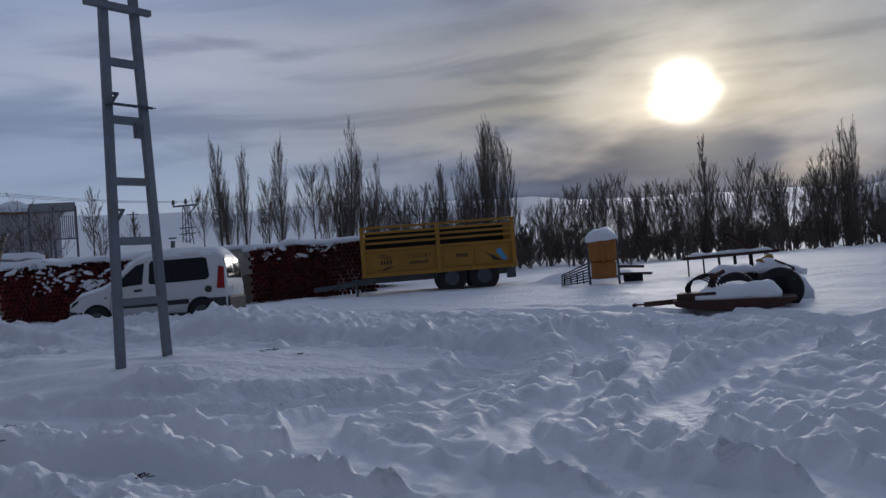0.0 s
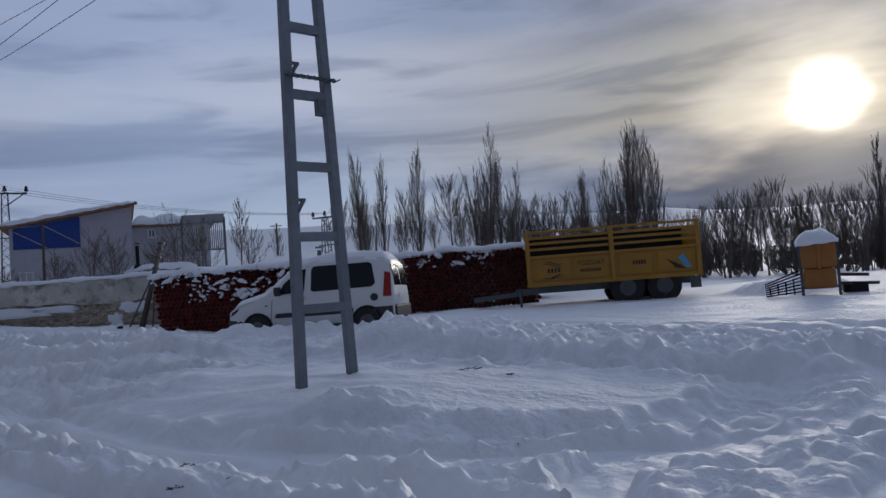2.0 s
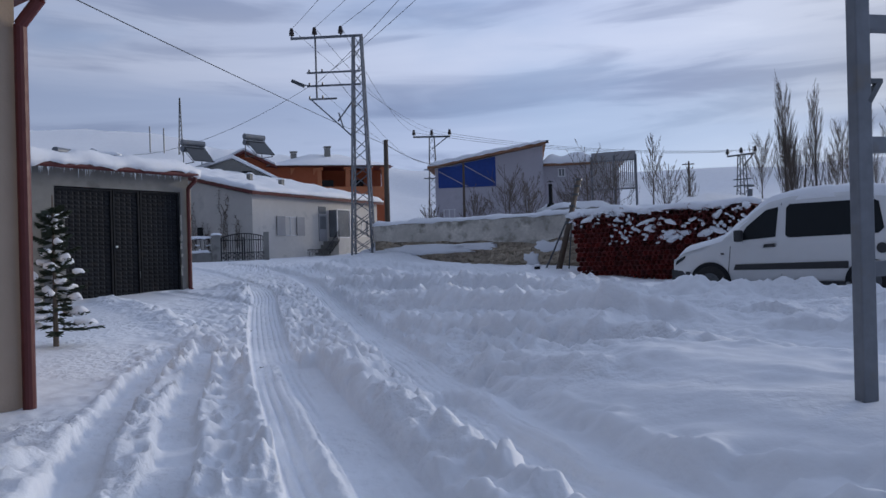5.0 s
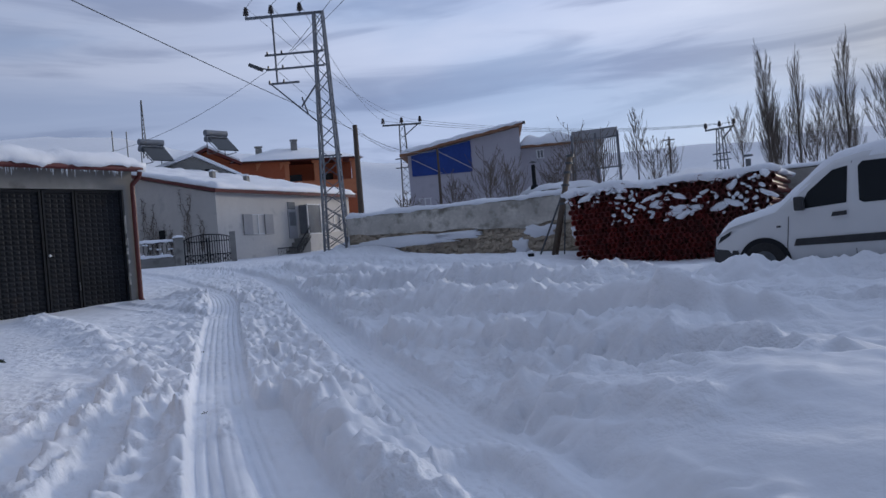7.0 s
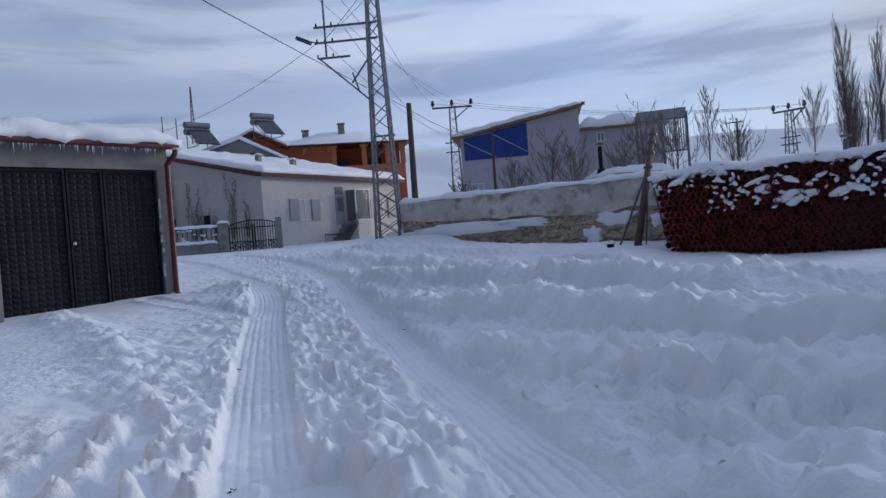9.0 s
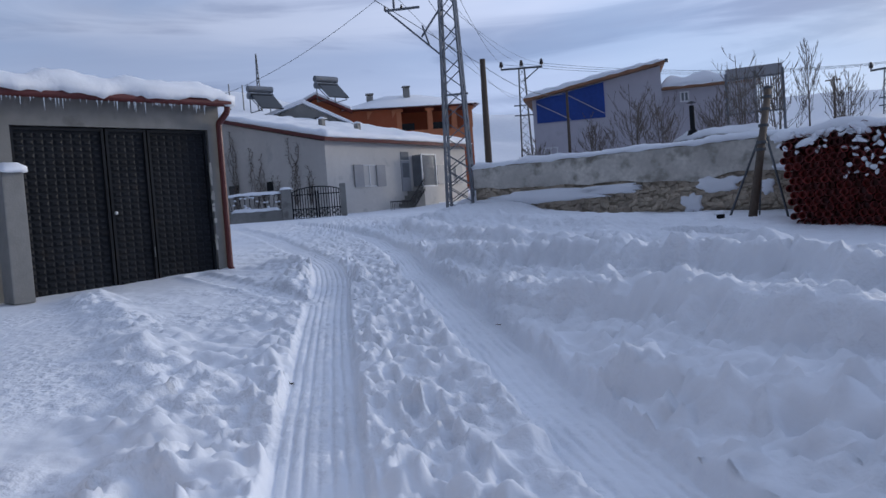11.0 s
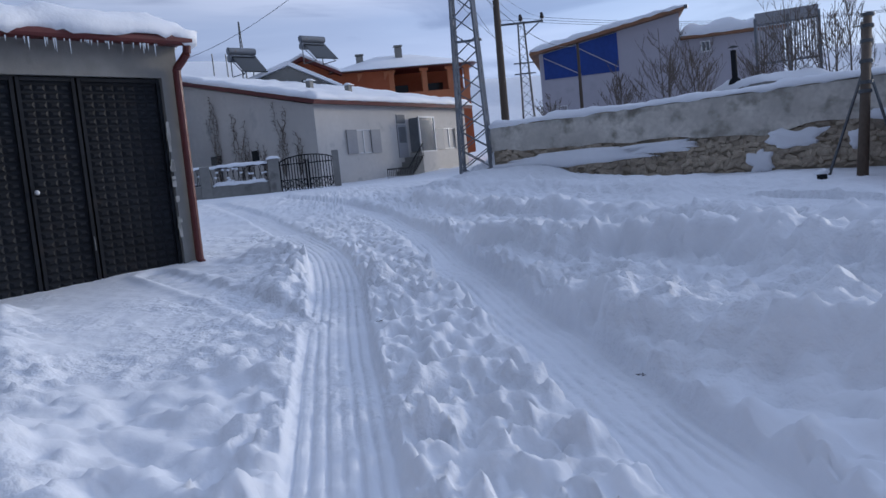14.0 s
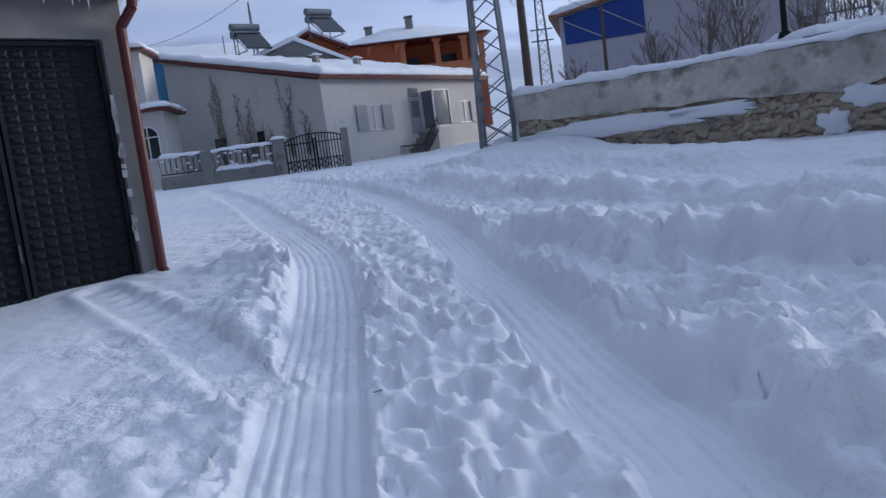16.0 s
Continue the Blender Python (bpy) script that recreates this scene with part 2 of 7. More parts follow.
def bar(bm, p, q, w, t=None):
    """A square bar from p to q."""
    p, q = Vector(p), Vector(q)
    d = q - p
    m = Matrix.Translation((p + q) / 2) @ d.to_track_quat("Z", "Y").to_matrix().to_4x4() @ Matrix.Diagonal((w, t or w, d.length, 1))
    return bmesh.ops.create_cube(bm, size=1, matrix=m)["verts"]


def prism(bm, pts, depth, m=None):
    """A flat outline of x, z points pushed back along y by depth."""
    m = m or Matrix()
    a = [bm.verts.new(m @ Vector((x, 0, z))) for x, z in pts]
    b = [bm.verts.new(m @ Vector((x, depth, z))) for x, z in pts]
    bm.faces.new(a)
    bm.faces.new(b[::-1])
    for k in range(len(pts)):
        j = (k + 1) % len(pts)
        bm.faces.new((a[j], a[k], b[k], b[j]))


def finish(bm, bevel=0.0, smooth=False):
    bmesh.ops.recalc_face_normals(bm, faces=bm.faces)
    if bevel:
        bmesh.ops.bevel(bm, geom=[e for e in bm.edges if len(e.link_faces) == 2 and e.calc_face_angle() > 0.6], offset=bevel, segments=2, affect="EDGES", profile=0.6)
    for f in bm.faces:
        f.smooth = smooth
    return bm


def part(name, bm, mat, parent=None, label="", bevel=0.0, smooth=False):
    """Links a bmesh as one mesh object under a thing or a part."""
    finish(bm, bevel, smooth)
    me = bpy.data.meshes.new(name)
    bm.to_mesh(me)
    bm.free()
    me.materials.append(mat)
    ob = new(name, me)
    ob.parent = parent
    if label:
        tagged(ob, label)
    return ob


def boxes(name, mat, parent, items, bevel=0.0, label=""):
    """One part for each (sx, sy, sz, x, y, z)."""
    made = []
    for it in items:
        bm = bmesh.new()
        box(bm, *it)
        made.append(part(name, bm, mat, parent, label, bevel))
    return made


def raw(name, verts, faces, mat, parent=None, smooth=False):
    me = bpy.data.meshes.new(name)
    me.from_pydata(verts, [], faces)
    me.materials.append(mat)
    me.polygons.foreach_set("use_smooth", [smooth] * len(me.polygons))
    me.update()
    ob = new(name, me)
    ob.parent = parent
    return ob


def thing(name, label, category, m, group="", kind=""):
    ob = new(name)
    ob.empty_display_size = 0.2
    ob.matrix_world = m
    return tagged(ob, label, category, group, kind)


# ---- noise on arrays ----
def hash2(ix, iy, seed):
    h = (ix.astype(np.int64) * 374761393 + iy.astype(np.int64) * 668265263 + seed * 1274126177) & 0x7FFFFFFF
    h = ((h ^ (h >> 13)) * 1274126177) & 0x7FFFFFFF
    return ((h ^ (h >> 16)) & 0xFFFF) / 65535.0


def vnoise(x, y, seed=0):
    ix, iy = np.floor(x), np.floor(y)
    fx, fy = x - ix, y - iy
    fx, fy = fx * fx * fx * (fx * (fx * 6 - 15) + 10), fy * fy * fy * (fy * (fy * 6 - 15) + 10)
    a, b = hash2(ix, iy, seed), hash2(ix + 1, iy, seed)
    c, d = hash2(ix, iy + 1, seed), hash2(ix + 1, iy + 1, seed)
    return (a * (1 - fx) + b * fx) * (1 - fy) + (c * (1 - fx) + d * fx) * fy - 0.5


def fbm(x, y, seed=0, octaves=4, gain=0.5):
    total, amp = 0.0, 1.0
    for k in range(octaves):
        total = total + amp * vnoise(x * 2 ** k + 17.3 * k, y * 2 ** k - 9.1 * k, seed + k)
        amp *= gain
    return total


def step(v, a, b):
    t = np.clip((v - a) / (b - a), 0, 1)
    return t * t * (3 - 2 * t)


# ---- the lie of the land ----
WALL_AT, WALL_U = np.array((-41.05, 6.66)), np.array((0.6897, 0.7241))


def wall_uv(x, y):
    dx, dy = x - WALL_AT[0], y - WALL_AT[1]
    return dx * WALL_U[0] + dy * WALL_U[1], -dx * WALL_U[1] + dy * WALL_U[0]


def land(x, y):
    """Height of the ground without tracks and lumps."""
    x, y = np.asarray(x, float), np.asarray(y, float)
    along = np.interp(x, [-400, -120, -90, -62, -52, -41, -35, -30, -25, -20, -14, -8, 0, 60], [12, 5.2, 3.2, 2.0, 1.85, 1.5, 1.22, 0.98, 0.68, 0.45, 0.31, 0.13, 0.0, -0.2])
    side = 0.34 * step(y, 3.6, 6.0) * step(-x, 5.5, 10.5) * (1 - step(-x, 20, 28))
    side = side + (0.46 - 0.27 * step(-x, 5.5, 10.5)) * step(y, 7.5, 15) * (1 - step(-x, 19, 27)) + step(y, 14, 30) * np.interp(x, [-40, -20, 0, 30], [0, 0.1, 0.55, 0.7])
    side = side + 0.10 * step(-y, -0.6, 1.5) * step(-x, 12, 20) * (1 - step(-x, 24, 29))
    z = along + side
    u, v = wall_uv(x, y)
    terrace = step(v, 0.05, 0.5) * step(u, -1.5, 1.5) * (1 - step(u, 19, 25))
    behind = 2.95 - 1.3 * step(u, 6.5, 10) + 0.05 * np.clip(v, 0, 40) * (1 - step(u, 6.5, 10))
    z = z + terrace * np.maximum(behind - z, 0)
    bank = (0.40 - 0.34 * step(u, 1.0, 4.5)) * np.exp(-((v + 0.4) / 1.2) ** 2) * step(u, -3, 0.5) * (1 - step(u, 8.5, 11))
    z = z + bank
    # far slopes
    r = np.hypot(x + 10, y)
    az = np.degrees(np.arctan2(y, -(x + 10)))
    lift = np.interp(az, [-180, -60, -30, -8, 0, 10, 16, 24, 34, 56, 70, 80, 118, 150, 180], [3, 3, 8.4, 7.8, 6.9, 5.6, 5.0, 4.3, 3.9, 3.5, 2.6, 2.9, 4.0, 4, 3])
    hill = step(r, 110, 900) ** 1.3 * np.tan(np.radians(lift)) * 900 + step(r, 900, 2600) * 20
    z = z + hill + 2.4 * step(r, 45, 74) * step(az, 26, 38) * (1 - step(az, 46, 56))
    return z + 0.02 * np.clip(r - 80, 0, 300) * step(az, 5, 40) * (1 - step(az, 70, 95)) + fbm(x * 0.012, y * 0.012, 5) * 10 * step(r, 160, 500)


def gz(x, y):
    return float(land(np.array([x]), np.array([y]))[0])

# ---- snow-covered ground ----
def toward(x, y, pts):
    """Distance to a polyline, and which side."""
    best = np.full(x.shape, 1e9)
    sign = np.zeros(x.shape)
    for (ax, ay), (bx, by) in zip(pts, pts[1:]):
        dx, dy = bx - ax, by - ay
        t = np.clip(((x - ax) * dx + (y - ay) * dy) / (dx * dx + dy * dy), 0, 1)
        ex, ey = x - ax - t * dx, y - ay - t * dy
        d = np.hypot(ex, ey)
        near = d < best
        best = np.where(near, d, best)
        sign = np.where(near, dx * ey - dy * ex, sign)
    return best * np.where(sign >= 0, 1, -1)


def curve_points(pts, n=6):
    """A smooth line through a few points."""
    p = [np.array(q, float) for q in pts]
    p = [2 * p[0] - p[1], *p, 2 * p[-1] - p[-2]]
    out = []
    for a, b, c, d in zip(p, p[1:], p[2:], p[3:]):
        for k in range(n):
            t = k / n
            out.append(tuple(0.5 * (2 * b + (c - a) * t + (2 * a - 5 * b + 4 * c - d) * t * t + (3 * b - a - 3 * c + d) * t ** 3)))
    return out + [tuple(p[-2])]


# middle line, half width, depth, ribs, height of the thrown-up edges
RUTS = [
    ([(2, 2.9), (-4, 2.35), (-8, 2.1), (-10, 1.98), (-13, 1.82), (-16, 1.69), (-20, 1.62), (-24, 1.62), (-27, 1.65), (-29.5, 1.55), (-31, 1.3), (-34, 0.65), (-39, -0.4), (-50, -3.0)], 0.30, 0.05, 1.0, 0.014),
    ([(-4.3, 9.3), (-5.6, 7.6), (-6.6, 5.9), (-7.6, 4.9), (-9, 4.2), (-10.5, 3.8), (-12.5, 3.55), (-15, 3.42), (-20, 3.33), (-24, 3.28), (-28, 3.18), (-31, 3.12), (-35, 2.75), (-40, 2.0), (-50, -0.3)], 0.32, 0.13, 1.0, 0.035),
    ([(-1, 3.9), (-5, 3.4), (-8, 2.72), (-10.5, 2.38), (-13, 2.2), (-16, 2.0)], 0.26, 0.13, 0.6, 0.05),
    ([(2, 4.4), (-3, 4.2), (-6.2, 4.1), (-8.6, 3.75), (-11, 3.38), (-13.5, 3.2)], 0.27, 0.15, 0.5, 0.06),
    ([(-6, 0.75), (-9, 0.82), (-11.5, 0.87), (-14, 0.76), (-18, 0.78)], 0.15, 0.08, 0.2, 0.03),
    ([(-5, 0.55), (-8, 0.42), (-10.6, 0.33), (-13.4, 0.16), (-18, 0.27)], 0.15, 0.09, 0.2, 0.04),
    ([(3, 3.4), (-2.6, 4.3), (-5.0, 4.5), (-6.1, 5.3), (-5.8, 6.9), (-5.5, 9.0), (-6.0, 10.5), (-8.4, 11.5), (-13, 11.6)], 0.26, 0.07, 0.1, 0.03),
    ([(4, 4.8), (-1.6, 4.7), (-4.2, 5.75), (-4.3, 7.85), (-4.6, 9.6), (-5.4, 11.2), (-8.4, 12.7), (-14, 12.6)], 0.26, 0.06, 0.1, 0.03),
    ([(6, 7.5), (1, 7.2), (-1.9, 6.6), (-3.4, 7.75), (-2.9, 9.7), (-2.2, 11.1), (0, 15)], 0.25, 0.06, 0.3, 0.03),
    ([(7, 9.5), (2, 9.4), (-1.6, 10.8), (-4, 12.4), (-9, 13.8)], 0.25, 0.045, 0.3, 0.03),
    ([(6, 2.0), (0, 4.6), (-3.2, 7.0), (-2.6, 12), (2, 20), (8, 34)], 0.25, 0.05, 0.3, 0.04),
    ([(7, 4), (1.6, 6.0), (-1.2, 8.5), (-0.4, 13), (4, 21), (10, 35)], 0.25, 0.05, 0.3, 0.04),
    ([(-29.4, -0.9), (-28.3, -0.3), (-26.6, 0.6), (-25.0, 1.3)], 0.22, 0.03, 0.0, 0.03),
]
# crest line, half width, height: shovelled and ploughed snow
BANKS = [
    ([(-16.2, 1.0), (-18.5, 0.75), (-21, 0.2), (-24, -0.9), (-27, -2.2)], 0.36, 0.11),
    ([(-26.5, 1.0), (-28.2, 1.15), (-29.2, 1.05), (-30, 0.5)], 0.26, 0.15),
    ([(-26.8, 2.1), (-26.0, 2.2)], 0.16, 0.10),
    ([(-42.6, 6.9), (-45, 7.4), (-47.5, 8.2)], 0.9, 0.45),
    ([(-12.9, 21.8), (-12.0, 22.4)], 0.8, 0.40),
    ([(-7.5, -0.1), (-10, -0.2), (-13, -0.3)], 0.25, 0.08),
    ([(-13.4, 9.2), (-12.6, 9.8), (-12.0, 10.2)], 0.8, 0.22),
    ([(-2.4, 4.9), (-1.8, 5.9), (-1.0, 7.2)], 0.8, 0.05),
    ([(-19.6, 7.6), (-18.5, 8.15), (-17, 9.4), (-15.4, 10.75), (-14.7, 11.4)], 0.42, 0.22),
    ([(-17.5, 2.45), (-15.5, 2.52), (-12.8, 2.75), (-11.2, 2.95), (-9.7, 3.05), (-8.2, 3.2), (-6, 3.6)], 0.17, 0.12),
    ([(-18.5, 1.32), (-13.4, 1.45), (-10.2, 1.58), (-7, 1.75)], 0.13, 0.08),
    ([(-9.5, 4.45), (-8.5, 4.75), (-7.4, 5.45), (-6.6, 6.8), (-6.4, 8.2)], 0.14, 0.10),
    ([(-7.8, 3.7), (-6.8, 4.6), (-5.2, 5.9), (-5.0, 8.0)], 0.20, 0.05),
    ([(-4.6, 3.6), (-3.0, 5.2), (-3.4, 6.4)], 0.25, 0.04),
    ([(-9.3, 5.15), (-9.55, 5.5), (-9.1, 5.7)], 0.22, 0.12),
]
# crest line with the steep face on its right-hand side: reach of the face, of the back, height, what stays behind it
CRESTS = [
    ([(-15.6, 3.86), (-15.0, 4.0), (-14.2, 4.4), (-13.4, 4.9), (-12.2, 5.5)], 0.32, 1.0, 0.09, 0.3),
    ([(-20.2, 3.75), (-19.3, 3.85), (-18.0, 4.25), (-16.8, 4.75), (-15.6, 5.2), (-14.4, 5.7), (-12.5, 6.8)], 0.26, 1.0, 0.20, 0.25),
    ([(-25.0, 3.72), (-23.6, 3.85), (-22.6, 4.0), (-21.6, 4.5), (-20.4, 4.85), (-18.5, 5.3), (-17.0, 5.8), (-15.6, 6.4), (-14.4, 7.2)], 0.28, 1.2, 0.30, 0.25),
    ([(-29.5, 3.65), (-28.3, 3.85), (-26.9, 4.3), (-26.0, 5.0), (-25.0, 5.6), (-23.6, 5.95), (-22.0, 6.2), (-20.0, 6.7), (-18.2, 7.2)], 0.32, 1.2, 0.34, 0.2),
    ([(-37.5, 3.5), (-34, 4.3), (-31, 5.2), (-28.6, 6.3), (-26.4, 7.0), (-24.0, 7.5), (-22.4, 7.8)], 0.4, 1.4, 0.26, 0.2),
    ([(-41, 5.0), (-38.5, 5.6), (-36, 6.9), (-33, 8.2), (-31.5, 8.8)], 0.8, 1.6, 0.26, 0.5),
    ([(-14.0, 8.2), (-13.0, 8.6), (-11.4, 9.0), (-9.9, 9.2), (-8.4, 9.7), (-7.0, 10.2), (-5.8, 10.6)], 0.45, 1.6, 0.26, 0.25),
]
# outline of the untrodden patch round the steel pole
ISLAND = [(-15.2, 3.95), (-12.7, 4.12), (-11.0, 4.2), (-9.9, 4.72), (-9.35, 5.2), (-8.3, 5.55), (-7.6, 6.25), (-7.16, 7.3), (-7.04, 8.3), (-7.4, 9.0), (-8.5, 8.8), (-10.0, 8.0), (-11.5, 7.2), (-13.5, 6.0)]


def inside_of(x, y, pts):
    """How far a place lies inside a closed outline; negative outside."""
    loop = curve_points(list(pts) + [pts[0]], 4)
    hit = np.zeros(x.shape, bool)
    for (ax, ay), (bx, by) in zip(loop, loop[1:]):
        if ay != by:
            hit ^= ((ay > y) != (by > y)) & (x < (bx - ax) * (y - ay) / (by - ay) + ax)
    return np.abs(toward(x, y, loop)) * np.where(hit, 1, -1)


def grade(lo, hi, d, wide, near):
    """Steps of d between lo and hi that widen outwards: to wide within near metres, then without limit."""
    mid = np.arange(lo, hi + d / 2, d)
    sides = []
    for reach in near:
        out, s, v = [], d, 0.0
        while v < 2600:
            s = min(s * 1.06, wide) if v < reach else (s * 1.04 if v < reach + 14 else s * 1.14)
            v += s
            out.append(v)
        sides.append(np.array(out))
    return np.concatenate((lo - sides[0][::-1], mid, mid[-1] + sides[1]))


def snow_height(X, Y):
    z = land(X, Y)
    fade = 1 - step(np.hypot(X + 14, Y - 4), 32, 46)
    lumps = fbm(X * 0.45, Y * 0.45, 11) * 0.08 + fbm(X * 1.5, Y * 1.5, 12) * 0.035
    lumps = lumps * (1 - 0.6 * step(-Y, -1.0, 0.0))
    churn = fbm(X * 4.6, Y * 4.6, 13, 3, 0.6)
    clods = step(fbm(X * 5.2, Y * 5.2, 14, 3, 0.55), 0.06, 0.34) + 0.55 * step(fbm(X * 9.5, Y * 9.5, 15, 2), 0.10, 0.34)
    road = np.exp(-((Y - 2.6) / 2.6) ** 4) * step(-X, -4, 1) * (1 - step(-X, 40, 55))
    yard = (1 - step(np.abs(Y - 7.5), 4.0, 6.5)) * (1 - step(np.abs(X + 3), 6.5, 10))
    isle = inside_of(X, Y, ISLAND) + 0.10 * fbm(X * 1.3, Y * 1.3, 17) + 0.05 * fbm(X * 5, Y * 5, 18)
    smooth = step(isle, 0.0, 0.4)
    field = step(Y, 11, 14)
    left = step(-Y, -0.95, -0.3) * step(-X, 14, 17) * (1 - step(-X, 29, 33))
    lumps = lumps * (1 - 0.6 * left)
    z = z + lumps * (1 - 0.8 * smooth) * (1 - 0.5 * field) * np.where(road > 0.4, 0.6, 1)
    right = step(Y, 3.6, 4.4) * (1 - step(Y, 7.5, 9)) * step(-X, 13, 16) * (1 - step(-X, 36, 40))
    worn = np.clip(road * 0.8 + right * 0.3 + yard * 0.9 + 0.24 - 0.15 * left, 0, 1) * (1 - 0.92 * smooth) * (1 - 0.8 * field)
    crumbs = np.clip(step(fbm(X * 0.5, Y * 0.5, 16), -0.12, 0.2), 0, 1)
    z = z + (churn * 0.095 + clods * 0.034 * (0.25 + crumbs)) * worn * fade
    z = z + (0.03 + 0.03 * fbm(X * 1.1, Y * 1.1, 19)) * step(isle, -0.14, 0.10) - 0.13 * step(isle, -1.6, -0.4) * (1 - step(isle, -0.16, 0.08)) + smooth * 0.05 * fbm(X * 0.9 + Y * 0.5, Y * 1.9 - X, 20, 3)
    # ragged ridges where wheels have turned
    ridge = 1 - 2.6 * np.abs(fbm(X * 1.5 + Y * 0.8, Y * 1.7 - X * 0.5, 22, 3, 0.55))
    z = z + 0.045 * np.clip(ridge, -0.4, 1) * yard * (1 - smooth) * fade
    # wind ripples over the open field
    z = z + field * fade * 0.05 * fbm(X * 0.5 + Y * 0.2, Y * 2.2, 21, 3)
    # footprints
    for seed, (pts, every) in enumerate((
            ([(3, 2.4), (-8, 2.2), (-16, 2.15), (-24, 2.2), (-31, 2.2)], 0.36),
            ([(-14, 2.7), (-20, 2.45), (-26, 2.5), (-30, 2.4)], 0.41),
            ([(-6, 0.9), (-9, 0.8), (-13, 0.7), (-18, 0.3)], 0.38),
            ([(-6.5, 0.5), (-10, 0.3), (-14, 0.25), (-18, -0.3)], 0.40),
            ([(-8, 1.2), (-12, 1.1), (-17, 0.9), (-22, 1.1)], 0.43),
            ([(-17, 3.6), (-22, 4.3), (-27, 4.6)], 0.42),
            ([(-2, 2.7), (-9, 2.45), (-18, 2.35), (-25, 2.35), (-31, 2.3)], 0.31),
            ([(-10, 2.0), (-18, 2.0), (-24, 2.05), (-30, 2.0)], 0.33),
            ([(-15, 2.6), (-22, 2.62), (-29, 2.6)], 0.35),
            ([(-3, 1.3), (-8, 1.05), (-14, 0.95), (-17, 1.0)], 0.3),
            ([(-4, 0.2), (-8, 0.1), (-12, 0.35), (-16, 0.5)], 0.3),
            ([(-20, 5.2), (-25, 5.3), (-30, 4.2)], 0.33),
            ([(-15, 4.3), (-18, 4.9), (-21.5, 5.2), (-25, 4.9)], 0.36), ([(-24.5, 4.4), (-22.5, 5.0), (-19, 5.7), (-15.5, 6.4)], 0.34),
            ([(-28, 4.6), (-25, 6.1), (-21, 6.8)], 0.35), ([(-24, 4.0), (-26, 4.2), (-30, 4.5), (-35, 4.4)], 0.32), ([(-18.5, 4.1), (-17, 4.4), (-14, 5.0)], 0.37))):
        rnd = random.Random(90 + seed)
        line = curve_points(pts, 10)
        gone = 0.0
        for (ax, ay), (bx, by) in zip(line, line[1:]):
            gone += math.hypot(bx - ax, by - ay)
            while gone > every:
                gone -= every
                px, py = bx + rnd.uniform(-0.06, 0.06), by + rnd.choice((-0.11, 0.11)) + rnd.uniform(-0.1, 0.1)
                i0, i1 = np.searchsorted(XS, (px - 0.35, px + 0.35))
                j0, j1 = np.searchsorted(YS, (py - 0.3, py + 0.3))
                ex, ey = X[i0:i1, j0:j1] - px, Y[i0:i1, j0:j1] - py
                d = np.sqrt((ex / 0.15) ** 2 + (ey / 0.062) ** 2)
                z[i0:i1, j0:j1] += -0.05 * (1 - step(d, 0.75, 1.15)) + 0.022 * np.exp(-((d - 1.5) / 0.35) ** 2)
    for k, (pts, face, back, high, stays) in enumerate(CRESTS):
        line = curve_points(pts)
        ends = step(np.hypot(X - line[0][0], Y - line[0][1]), 0.0, 1.2) * step(np.hypot(X - line[-1][0], Y - line[-1][1]), 0.0, 1.5)
        d = toward(X, Y, line) + 0.36 * fbm(X * 0.9, Y * 0.9, 130 + k, 3) + 0.20 * fbm(X * 3.1, Y * 3.1, 140 + k, 2)
        near = step(d, -face, 0.0) * (1 - (1 - stays) * step(d, 0.0, back)) * (1 - step(d, back * 1.4, back * 2.6))
        rough = 1 + 0.55 * fbm(X * 0.8, Y * 0.8, 150 + k, 3)
        foot = np.exp(-((d + face * 0.8) / (face * 0.7)) ** 2)
        z = z + ends * (high * near * rough + fade * (clods * 0.05 * foot + (churn * 0.05 + clods * 0.02) * np.minimum(near, 1)))
    for pts, half, high in BANKS:
        d = np.abs(toward(X, Y, curve_points(pts)))
        wild = min(1.0, half / 0.35)
        rough = 1 + wild * (0.9 * fbm(X * 0.9, Y * 0.9, 31, 3) + 0.5 * np.maximum(fbm(X * 2.6, Y * 2.6, 32, 3), -0.3))
        on = np.exp(-(d / half) ** 2)
        z = z + high * on * rough + (clods * 0.036 + churn * 0.05) * wild * np.sqrt(on) * fade
    for k, (pts, half, deep, ribs, edge) in enumerate(RUTS):
        line = curve_points(pts)
        d = toward(X, Y, line) + 0.03 * fbm(X * 0.5, Y * 0.3, 50 + k)
        inside = 1 - step(np.abs(d), half * 0.96, half * 1.10)
        flat = land(X, Y) + lumps * 0.35 - deep * (0.9 + 0.5 * fbm(X * 0.6, Y * 0.6, 60 + k))
        tread = -0.026 * ribs * (0.5 + 0.5 * np.cos(d / half * 3.1416 * 7.0)) ** 3 * np.clip(0.8 + 1.2 * fbm(X * 1.3, Y * 2.0, 70 + k), 0.15, 1.5) * (0.4 + 0.6 * step(np.abs(d) / half, 0.05, 0.3))
        tread = tread + 0.012 * (1 - ribs) * np.sign(np.sin(14 * (X + Y * 0.8) + 9 * np.abs(d)))
        z = z * (1 - inside) + (flat + tread + churn * 0.012 + clods * 0.012 * crumbs) * inside
        rim = np.exp(-((np.abs(d) - half * 1.45) / (half * 0.38)) ** 2)
        z = z + edge * rim * (0.8 + 0.7 * fbm(X * 1.1, Y * 1.1, 80 + k, 3)) + clods * 0.018 * rim * fade * crumbs
    return z


